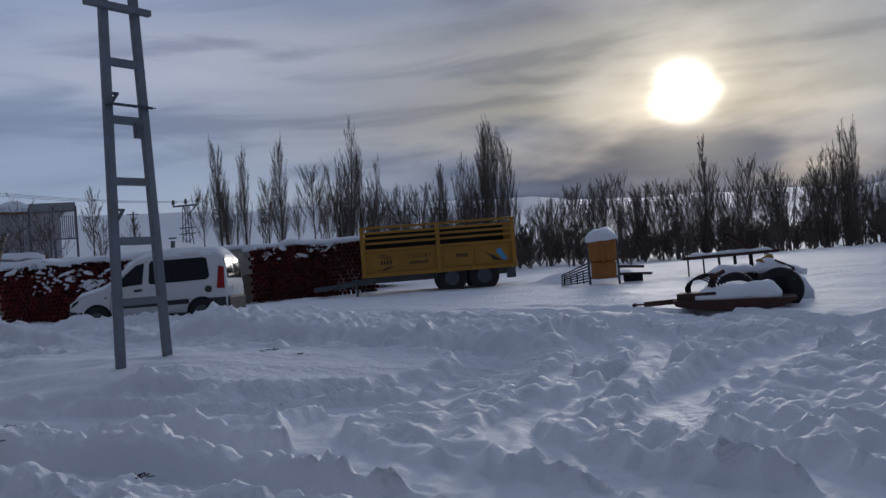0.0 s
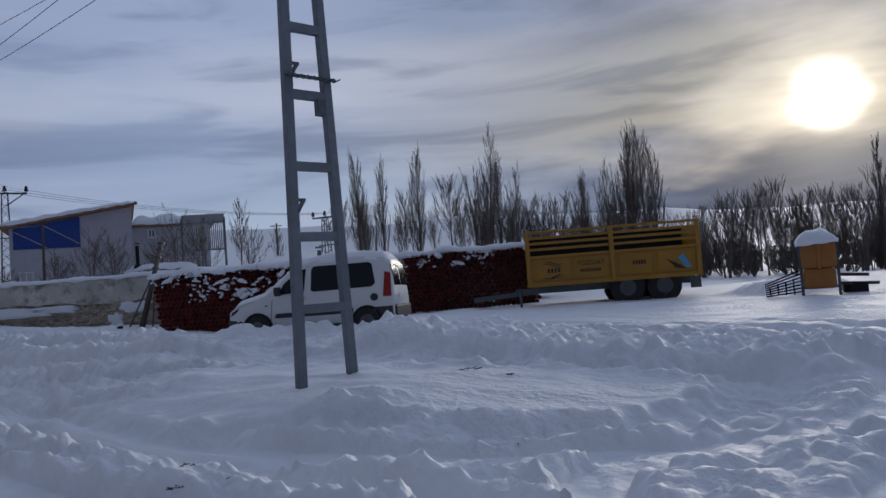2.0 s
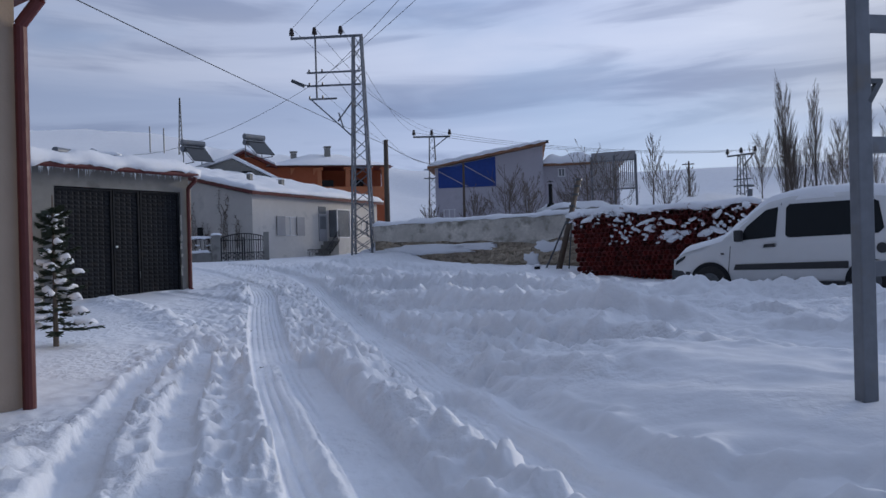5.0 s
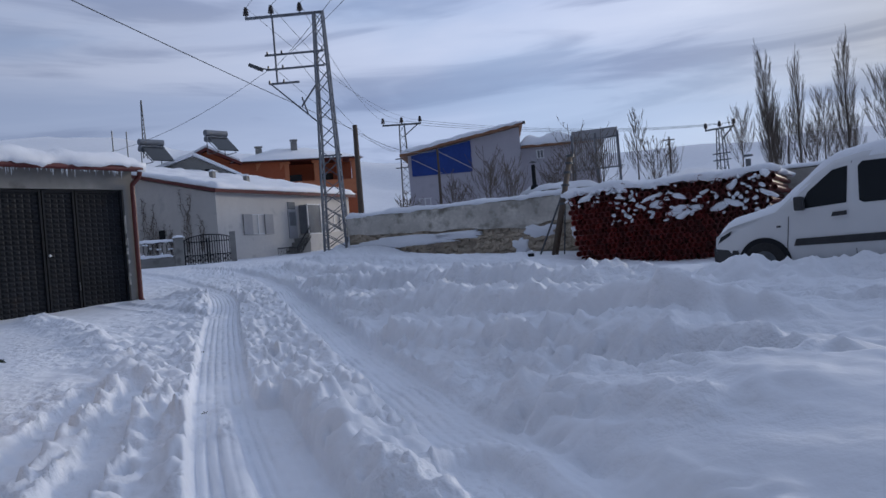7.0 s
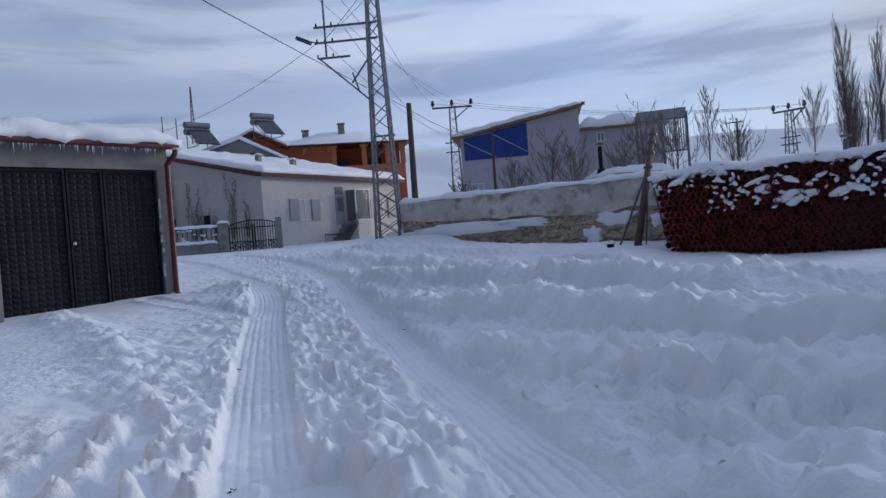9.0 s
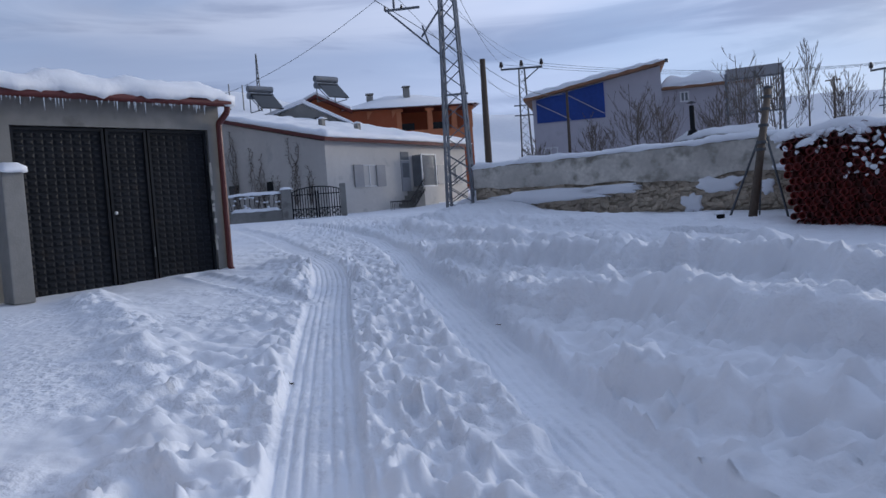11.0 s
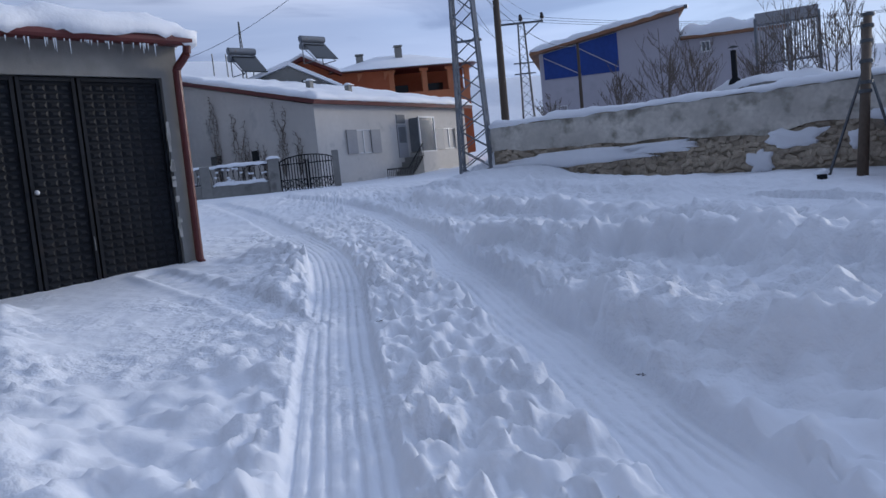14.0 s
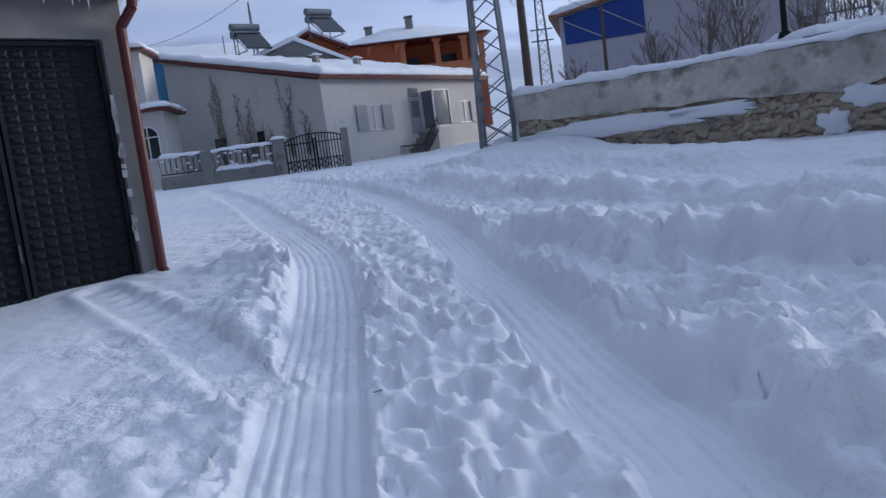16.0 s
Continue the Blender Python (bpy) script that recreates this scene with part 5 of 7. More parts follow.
def make_annexe():
    """Cream porch with an arched window, and a blue house with a snowy roof behind it."""
    h = thing("porch_house", "cream porch with an arched window and red-edged snowy roof", "house", pose(-63.3, -6.9, 1.6, 0, 0, 90))
    # local x runs along world y; the front looks along the street
    boxes("wall", WHITE_WALL, h, [(5.2, 3.6, 4.45, -2.6, 1.8, 0)])
    boxes("tall_wall", WHITE_WALL, h, [(4.4, 3.0, 2.75, -3.0, 1.9, 4.9)])
    boxes("roof", RED_METAL, h, [(5.9, 4.3, 0.2, -2.5, 1.7, 4.45)], 0.02)
    boxes("upper_roof", RED_METAL, h, [(5.0, 3.7, 0.2, -2.95, 1.8, 7.65)], 0.02)
    snow_sheet("snow_cover", 5.9, 4.3, 0.28, h, Matrix.Translation((-2.5, 1.7, 4.65)), 0.25, 71)
    snow_sheet("snow_cover", 5.0, 3.7, 0.25, h, Matrix.Translation((-2.95, 1.8, 7.85)), 0.25, 72)
    for x in (-0.95, -3.2):
        win = new("window")
        win.parent = h
        arch = [(x - 0.55, 2.0), (x + 0.55, 2.0)] + [(x + 0.55 * math.cos(a * math.pi / 12), 3.15 + 0.55 * math.sin(a * math.pi / 12)) for a in range(13)]
        bm = bmesh.new()
        prism(bm, arch, 0.05, Matrix.Translation((0, -0.06, 0)))
        part("pane", bm, GLASS, win)
        bm = bmesh.new()
        for a, b in zip(arch, arch[1:] + arch[:1]):
            bar(bm, (a[0], -0.08, a[1]), (b[0], -0.08, b[1]), 0.09)
        bar(bm, (x, -0.08, 2.0), (x, -0.08, 3.7), 0.06)
        bar(bm, (x - 0.55, -0.08, 3.15), (x + 0.55, -0.08, 3.15), 0.06)
        part("window_frame", bm, FRAME, win)
    n = thing("blue_house", "light blue house with a snowy gable roof behind the porch", "house", pose(-71.5, -8.6, 2.4, 0, 0, 90))
    bm = bmesh.new()
    prism(bm, [(-6, 0), (2.2, 0), (2.2, 6.3), (-1.9, 8.2), (-6, 6.3)], 6)
    part("wall", bm, SKYBLUE, n)
    for pts in ([(-6.4, 6.15), (-1.9, 8.25), (-1.9, 8.65), (-6.4, 6.5)], [(-1.9, 8.25), (2.6, 6.15), (2.6, 6.5), (-1.9, 8.65)]):
        bm = bmesh.new()
        prism(bm, pts, 6.8, Matrix.Translation((0, -0.4, 0)))
        part("snow_cover", bm, SNOW, n, bevel=0.05)


make_annexe()


# ---- lilac-grey house with the tarpaulin ----
def make_grey_house():
    a = math.degrees(math.atan2(8.6, 3.0))
    h = thing("grey_house", "lilac-grey rendered house with blue tarpaulin under a slanted eave", "house", pose(-63.9, 14.7, 2.6, 0, 0, a))
    # local x along the side that shows; the body goes to local +y
    L1, L2, D = 8.05, 13.6, 9.0
    def roof(x):
        return 5.85 + 1.35 * x / L1
    bm = bmesh.new()
    prism(bm, [(0, 0), (L1, 0), (L1, roof(L1)), (0, roof(0))], D)
    part("wall", bm, GREY_WALL, h)
    bm = bmesh.new()
    box(bm, L2 - L1 - 0.004, D - 0.5, 5.7, (L1 + L2) / 2 + 0.002, D / 2 + 0.2, 0)
    part("annexe_wall", bm, GREY_WALL, h)
    bm = bmesh.new()
    prism(bm, [(-0.5, roof(-0.5) + 0.01), (L1 + 0.25, roof(L1 + 0.25) + 0.01), (L1 + 0.25, roof(L1 + 0.25) + 0.22), (-0.5, roof(-0.5) + 0.22)], D + 1.0, Matrix.Translation((0, -0.6, 0)))
    part("roof", bm, EAVE, h, "brown varnished eave board")
    sl = math.atan2(1.35, L1)
    snow_sheet("snow_cover", 8.8, D + 1.0, 0.25, h, Matrix.Translation((3.9, D / 2 - 0.1, roof(3.9) + 0.22)) @ Matrix.Rotation(-sl, 4, "Y"), 0.35, 31)
    boxes("annexe_roof", EAVE, h, [(L2 - L1 + 0.3, D, 0.18, (L1 + L2) / 2 + 0.2, D / 2 + 0.1, 5.7)])
    snow_sheet("snow_cover", L2 - L1 + 0.3, D, 0.62, h, Matrix.Translation(((L1 + L2) / 2 + 0.2, D / 2 + 0.1, 5.88)), 0.3, 33)
    bm = bmesh.new()
    prism(bm, [(0.25, 4.35), (4.55, 4.35), (4.55, roof(4.55) - 0.06), (0.25, roof(0.25) - 0.06)], 0.06, Matrix.Translation((0, -0.07, 0)))
    part("tarpaulin", bm, BLUE, h, "blue plastic tarpaulin")
    for p, q in (((0.3, -0.12, 5.6), (2.4, -0.12, 4.4)), ((2.2, -0.12, 6.0), (4.5, -0.12, 4.6))):
        bm = bmesh.new()
        bar(bm, p, q, 0.05)
        part("batten", bm, GREY_WALL, h)
    local_windows(h, 9.4, 4.9, 0.45, 0.5)
    local_windows(h, 1.0, 1.5, 0.8, 1.2)
    bm = bmesh.new()
    tube(bm, (L1 + 0.35, -0.5, roof(L1) + 0.1), (L1 + 0.35, -0.5, roof(L1) + 0.3), 0.12)
    part("eave_lamp", bm, STEEL, h)
    # slatted metal screen on posts in front of the annexe
    s = thing("slatted_screen", "grey slatted metal screen on posts beside the house", "screen", pose(-55.7, 23.7, 3.6, 0, 0, 58))
    for x in (0, 1.5, 2.9):
        bm = bmesh.new()
        bar(bm, (x, 0, 0), (x, 0, 4.6), 0.14)
        part("post", bm, GALV, s)
    for z in (2.35, 4.25):
        bm = bmesh.new()
        bar(bm, (0, 0, z), (2.9, 0, z), 0.10)
        part("rail", bm, GALV, s)
    for k in range(22):
        bm = bmesh.new()
        box(bm, 0.075, 0.03, 1.9, 0.08 + k * 0.13, -0.06, 2.35)
        part("slat", bm, SHUTTER, s)
    boxes("header_panel", SHUTTER, s, [(2.9, 0.06, 0.55, 1.45, -0.03, 4.3)])
    # stove pipe on a small roof behind the wall
    c = thing("stove_pipe", "black stove pipe with a cap above a low snowy roof", "chimney", pose(-44.6, 16.4, 3.0))
    bm = bmesh.new()
    tube(bm, (0, 0, 0.9), (0, 0, 2.35), 0.10, n=12)
    tube(bm, (0, 0, 2.45), (0, 0, 2.52), 0.20, 0.03, n=12)
    tube(bm, (0, 0, 1.15), (0, 0, 1.35), 0.24, 0.16, n=12)
    part("flue", bm, BLACK, c)
    boxes("low_roof", CONCRETE, c, [(3.2, 2.4, 1.0, 0.4, 1.0, 0)], 0.02)
    snow_sheet("snow_cover", 3.3, 2.5, 0.28, c, Matrix.Translation((0.4, 1.0, 1.0)), 0.2, 51)


make_grey_house()


def make_shed():
    s = thing("long_shed", "long low dark-roofed shed behind the pipe stacks", "shed", pose(-37.5, 21.5, 1.35, 0, 0, YAW))
    boxes("wall", CONCRETE, s, [(13.0, 4.0, 1.9, 6.5, 2.0, 0)])
    boxes("roof", STEEL, s, [(13.8, 4.8, 0.14, 6.5, 2.0, 1.9)], 0.01)
    c = thing("roof_chimney", "small metal chimney cowl on the shed roof", "chimney", pose(-37.0, 22.8, 3.35))
    bm = bmesh.new()
    tube(bm, (0, 0, 0), (0.08, 0, 0.95), 0.11, n=10)
    tube(bm, (0.08, 0, 1.05), (0.08, 0, 1.12), 0.2, n=10)
    box(bm, 0.5, 0.4, 0.3, -0.2, 0, 0)
    part("cowl", bm, GALV, c)


make_shed()


# ---- orange house behind ----
def make_orange_house():
    h = thing("orange_house", "two-storey orange painted house with columned balcony and snowy roof", "house", pose(-85, -0.6, 3.75, 0, 0, 90))
    # local x along the front (world y), body to local +y
    W, D, H = 15.0, 10.0, 7.4
    bm = bmesh.new()
    box(bm, 8.2, D, H, 4.1, D / 2, 0)
    box(bm, W - 8.2 - 0.004, D - 3.0, H, (W + 8.2) / 2 + 0.002, 3.0 + (D - 3.0) / 2, 0)
    box(bm, W - 8.2 - 0.004, 2.996, 4.2, (W + 8.2) / 2 + 0.002, 1.496, 0)
    part("wall", bm, ORANGE_WALL, h)
    boxes("balcony_parapet", APRICOT, h, [(W - 8.2, 0.2, 1.25, (W + 8.2) / 2, 0.1, 4.2), (0.2, 2.75, 1.25, W - 0.1, 1.6, 4.2)], 0.02)
    for x in (8.4, 11.2, 13.4, W - 0.15):
        col = new("column")
        col.parent = h
        boxes("shaft", APRICOT, col, [(0.45, 0.40, 1.95, x, 0.21, 5.45)], 0.04)
        boxes("capital", APRICOT, col, [(0.75, 0.5, 0.22, x, 0.21, 7.16)], 0.03)
    for x in (9.3, 12.4):
        door = new("balcony_door")
        door.parent = h
        boxes("pane", GLASS, door, [(1.5, 0.08, 2.1, x, 2.97, 4.3)])
    # roofs
    bm = bmesh.new()
    x0, x1, y0, y1 = 3.2, W + 0.7, -0.7, D + 0.7
    a = [bm.verts.new(p) for p in ((x0, y0, H), (x1, y0, H), (x1, y1, H), (x0, y1, H), (x0 + 4.5, D / 2, H + 1.7), (x1 - 5, D / 2, H + 1.7))]
    for f in ((0, 1, 5, 4), (1, 2, 5), (2, 3, 4, 5), (3, 0, 4), (3, 2, 1, 0)):
        bm.faces.new([a[i] for i in f])
    part("hip_roof", bm, RED_METAL, h, "red-edged hipped roof")
    bm = bmesh.new()
    z = 0.12
    a = [bm.verts.new(p) for p in ((x0 + 0.1, y0 + 0.1, H + z), (x1 - 0.1, y0 + 0.1, H + z), (x1 - 0.1, y1, H + z), (x0, y1, H + z), (x0 + 4.5, D / 2, H + 1.95), (x1 - 5, D / 2, H + 1.95), )]
    for f in ((0, 1, 5, 4), (1, 2, 5), (2, 3, 4, 5), (3, 0, 4), (3, 2, 1, 0)):
        bm.faces.new([a[i] for i in f])
    part("snow_cover", bm, SNOW, h, bevel=0.08, smooth=True)
    bm = bmesh.new()
    prism(bm, [(-1.9, H - 0.2), (1.2, H + 1.3), (4.3, H - 0.2), (4.3, H + 0.05), (1.2, H + 1.55), (-1.9, H + 0.05)], 9, Matrix.Translation((0, -0.9, 0)))
    part("gable_roof", bm, RED_METAL, h)
    bm = bmesh.new()
    prism(bm, [(-1.8, H + 0.09), (1.2, H + 1.56), (4.2, H + 0.09), (4.2, H + 0.35), (1.2, H + 1.85), (-1.8, H + 0.35)], 8.7, Matrix.Translation((0, -0.8, 0)))
    part("snow_cover", bm, SNOW, h, bevel=0.06, smooth=True)
    bm = bmesh.new()
    prism(bm, [(-1.3, H - 1.5), (3.7, H - 1.5), (3.7, H + 0.1), (1.2, H + 1.28), (-1.3, H + 0.1)], 0.3, Matrix.Translation((0, -0.02, 0)))
    part("gable_wall", bm, ORANGE_WALL, h)
    bm = bmesh.new()
    tube(bm, (1.2, -0.06, H + 0.45), (1.2, 0.0, H + 0.45), 0.3, n=16)
    part("round_window", bm, GLASS, h)
    for x in (0.6, 5.6, 7.8):
        bm = bmesh.new()
        prism(bm, [(x, H - 0.1), (x + 0.45, H - 0.1), (x + 0.06, H - 0.75), (x, H - 0.75)], 0.15, Matrix.Translation((0, -0.16, 0)))
        part("eave_bracket", bm, APRICOT, h)
    local_windows(h, 2.4, 5.0, 1.2, 1.5)
    for x, y, z in ((6.1, 3.5, H + 0.4), (9.6, 4.0, H + 1.0)):
        c = new("chimney")
        c.parent = h
        boxes("stack", CONCRETE, c, [(0.6, 0.6, 1.4, x, y, z)], 0.02)
        boxes("cap", CONCRETE, c, [(0.75, 0.75, 0.12, x, y, z + 1.5)], 0.02)
    # grey neighbour with its own low gable in front
    n = thing("grey_gable_house", "low grey house with a snowy gable roof", "house", pose(-79, -6.0, 4.3, 0, 0, 90))
    bm = bmesh.new()
    prism(bm, [(0, 0), (9.0, 0), (9.0, 5.2), (5.6, 6.9), (0, 4.9)], 6)
    part("wall", bm, CONCRETE, n)
    for pts in ([(-0.4, 4.84), (5.6, 6.95), (5.6, 7.3), (-0.4, 5.15)], [(5.6, 6.95), (9.5, 5.0), (9.5, 5.25), (5.6, 7.3)]):
        bm = bmesh.new()
        prism(bm, pts, 6.8, Matrix.Translation((0, -0.4, 0)))
        part("snow_cover", bm, SNOW, n, bevel=0.05)
    boxes("attic_window", GLASS, n, [(0.8, 0.05, 0.9, 6.9, -0.03, 4.9)])


make_orange_house()


def solar_heater(x, y, z, yaw, s=1.0):
    t = thing("solar_heater", "roof solar water heater with round tank and tilted collector", "water heater", pose(x, y, z, 0, 0, yaw) @ Matrix.Scale(s, 4), "solar water heaters")
    for zz in (1.9, 1.35):
        bm = bmesh.new()
        tube(bm, (-1.1, 0.0, zz), (1.1, 0.0, zz), 0.27, n=16)
        part("tank", bm, GALV, t, smooth=False)
    bm = bmesh.new()
    box(bm, 2.0, 2.0, 0.09, 0, 0, 0, Matrix.Translation((0, -1.0, 0.75)) @ Matrix.Rotation(0.72, 4, "X"))
    part("collector", bm, GLASS, t, "dark glass collector panel", 0.01)
    for xx in (-0.9, 0.9):
        bm = bmesh.new()
        bar(bm, (xx, 0.1, 0), (xx, 0.1, 1.9), 0.06)
        bar(bm, (xx, 0.1, 0.0), (xx, -1.6, 0.0), 0.06)
        bar(bm, (xx, -1.6, 0.0), (xx, 0.1, 1.3), 0.05)
        part("stand", bm, STEEL, t)


solar_heater(-82, 1.6, 11.7, 125)
solar_heater(-79.5, -3.7, 10.75, 125, 1.0)


def make_garage_roof_tank():
    t = thing("roof_tanks", "two pale round tanks lying on the snowy roof", "tanks", pose(-31.6, -3.9, 4.55, 0, 0, 150))
    for zz in (0.35, 0.62):
        bm = bmesh.new()
        tube(bm, (-0.55, 0, zz), (0.55, 0, zz), 0.125, n=16)
        part("tank", bm, GALV, t)
    for x in (-0.4, 0.4):
        bm = bmesh.new()
        bar(bm, (x, 0, -0.3), (x, 0, 0.25), 0.05)
        part("stand", bm, STEEL, t)


make_garage_roof_tank()


# ---- far masts on the ridge ----
def make_masts():
    for k, (b, dist, h, w) in enumerate(((94.9, 620, 34, 3.0), (96.9, 620, 12, 0.9), (96.0, 620, 11, 0.9))):
        x, y = -11.8 - math.sin(radians(b)) * dist, 1.83 + math.cos(radians(b)) * dist
        z = 1.7 + dist * math.tan(radians(8.6))
        t = thing("radio_mast", "thin radio mast on the distant snowy ridge", "mast", pose(x, y, z - 12), "masts on the ridge")
        bm = bmesh.new()
        if k == 0:
            for sx, sy in ((-1, -1), (1, -1), (1, 1), (-1, 1)):
                bar(bm, (sx * w / 2, sy * w / 2, 0), (sx * 0.2, sy * 0.2, h + 12), 0.5)
            for i in range(14):
                f0, f1 = i / 14, (i + 1) / 14
                w0, w1 = w / 2 * (1 - f0) + 0.2 * f0, w / 2 * (1 - f1) + 0.2 * f1
                bar(bm, (0, -w0, f0 * (h + 12)), (0, w1, f1 * (h + 12)), 0.4)
        else:
            tube(bm, (0, 0, 0), (0, 0, h + 12), w / 2, n=6)
        part("shaft", bm, STEEL, t)


make_masts()

wooden_pole("dark wooden utility pole behind the wall", -43.3, 7.6, 1.6, 5.8, 0.15)
wooden_pole("thin wooden pole in front of the grey house", -61.0, 16.1, 3.2, 5.3, 0.11)
wooden_pole("small distant pole with a crossarm", -66, 37, 4.6, 4.6, 0.10, 1)


def make_leaning_pole():
    t = thing("leaning_pole", "old leaning wooden pole with steel clamps and props beside the pipes", "utility pole", pose(-30.75, 11.15, 0.8, 0, 0, YAW))
    lean = Vector((-0.1, 2.7, 3.55))
    bm = bmesh.new()
    tube(bm, (0, -0.1, -0.2), lean, 0.105, 0.085, 12)
    part("shaft", bm, WOOD, t, smooth=True)
    for f in (0.55, 0.60, 0.72, 0.84, 0.93, 1.0):
        bm = bmesh.new()
        p = lean * f
        tube(bm, p - Vector((0, 0, 0.035)), p + Vector((0, 0, 0.035)), 0.13, n=10)
        part("clamp", bm, STEEL, t)
    for q in ((-0.75, 0.5, 0.0), (0.6, 1.2, 0.1), (-0.3, 1.9, 0.1)):
        bm = bmesh.new()
        bar(bm, q, lean * 0.72, 0.04)
        part("prop", bm, STEEL, t)
    boxes("foot_block", BLACK, t, [(0.16, 0.14, 0.34, -0.62, -0.1, 0.15)], 0.02)
    snow_sheet("snow_cap", 0.22, 0.2, 0.14, t, Matrix.Translation((-0.62, -0.1, 0.49)), 0.06, 4, hang=0.01, rag=0.02)


make_leaning_pole()

# ---- overhead lines ----
cable((6.0, -11.8, 5.7), (-43.3, 7.6, 7.2), 0.25, 0.012, 30)
cable((-42.1, 4.0, 9.6), (-66, -8, 9.8), 0.9, 0.012)
for k, (x, y) in enumerate(((-41.7, 5.5), (-42.05, 4.35), (-42.35, 3.35))):
    cable((x, y, 12.3), (8, 13.5 - 1.6 * k, 12.5), 1.2, 0.012, 24)
    cable((x, y, 12.3), (-85.0, 17.6 + 1.7 * k, 14.6), 1.0, 0.012)
for k, (x, y) in enumerate(((-41.8, 5.0), (-42.05, 4.3))):
    cable((x, y, 10.3 - 0.6 * k), (8, 10.5 - 1.6 * k, 10.6), 1.2, 0.012, 24)
    cable((x, y, 10.3 - 0.6 * k), (-85.0, 18.6 + 1.2 * k, 11.5), 1.0, 0.012)
for k in range(3):
    cable((-85.0, 17.6 + 1.7 * k, 14.6), (-76.8 + 0.9 * k, 48.4 + 0.8 * k, 11.5), 0.8, 0.016)
cable((-43.3, 7.6, 7.2), (-61.0, 16.1, 8.4), 0.5, 0.014)


# ---- bushes behind the wall, spruce by the house ----
def make_bushes():
    for k, (x, y, z, h) in enumerate(((-46.6, 14.6, 3.2, 2.6), (-45.9, 15.6, 3.2, 2.2), (-47.6, 13.2, 3.1, 1.8), (-44.0, 18.2, 3.2, 3.0), (-43.4, 19.4, 3.3, 2.6), (-45.0, 17.6, 3.2, 1.9), (-43.5, 22.4, 3.6, 2.0), (-52, 11.5, 2.9, 1.6))):
        tree("bare_shrub", "leafless many-stemmed shrub behind the stone wall", pose(x, y, z, 0, 0, k * 50), h * 1.35, 40 + k, 0.50, 42, 5, 0.42, 0.05, stems=5, thick=0.009, group="leafless shrubs")
    for x, y, z, h, s in ((-52, 26.2, 4.4, 4.4, 60), (-64, 36, 4.8, 3.6, 61), (-60, 42, 4.6, 5.6, 62), (-61.5, 43.5, 4.6, 5.2, 63)):
        tree("small_bare_tree", "small leafless tree on the snowy rise", pose(x, y, z), h, s, 0.34, 36, 6, 0.16, 0.15, group="small bare trees")


make_bushes()


def make_spruce():
    x, y = -18.75, -1.45
    t = thing("young_spruce", "young spruce tree weighed down with clumps of snow", "tree", pose(x, y, on_snow(x, y) - 0.1))
    rnd = random.Random(77)
    v, f = sticks([(Vector((0, 0, -0.1)), Vector((0.02, 0, 2.35)), 0.045, 0.010)], 8)
    raw("trunk", v, f, BARK, t)
    H = 2.3
    for k in range(44):
        z = 0.32 + (H - 0.44) * (k / 44)
        az = k * 2.4 + rnd.uniform(-0.3, 0.3)
        ln = (0.58 * (1 - z / H) + 0.10) * rnd.uniform(0.6, 1.1)
        d = Vector((math.cos(az), math.sin(az), -0.25 + 0.75 * z / H))
        segs = []
        base = Vector((0, 0, z))
        n = 7
        prev = base
        for i in range(1, n + 1):
            p = base + d * ln * i / n + Vector((0, 0, 0.10 * ln * (i / n) ** 2))
            segs.append((prev, p, 0.012, 0.009))
            for j in range(9):
                a2 = az + rnd.choice((-1, 1)) * rnd.uniform(0.3, 1.3)
                tip = p + Vector((math.cos(a2), math.sin(a2), rnd.uniform(-0.35, 0.25))) * (0.16 * (1 - 0.5 * i / n))
                segs.append((p, tip, 0.016, 0.004))
            prev = p
        v, f = sticks(segs)
        raw("branch", v, f, NEEDLE, t)
        for bit in range(rnd.choice((0, 1, 1, 2)) if z < 1.5 else rnd.choice((0, 0, 1))):
            bm = bmesh.new()
            c = base + d * ln * rnd.uniform(0.35, 0.95) + Vector((rnd.uniform(-0.05, 0.05), rnd.uniform(-0.05, 0.05), 0))
            bmesh.ops.create_icosphere(bm, subdivisions=2, radius=1, matrix=Matrix.Translation(c + Vector((0, 0, 0.05))) @ Matrix.Rotation(az, 4, "Z") @ Matrix.Diagonal((0.03 + ln * rnd.uniform(0.10, 0.30), 0.03 + ln * rnd.uniform(0.08, 0.2), rnd.uniform(0.04, 0.08), 1)))
            for vv in bm.verts:
                vv.co += noise.noise_vector(vv.co * 8) * 0.045 + noise.noise_vector(vv.co * 21) * 0.015
            part("snow_clump", bm, SNOW, t, smooth=True)


make_spruce()


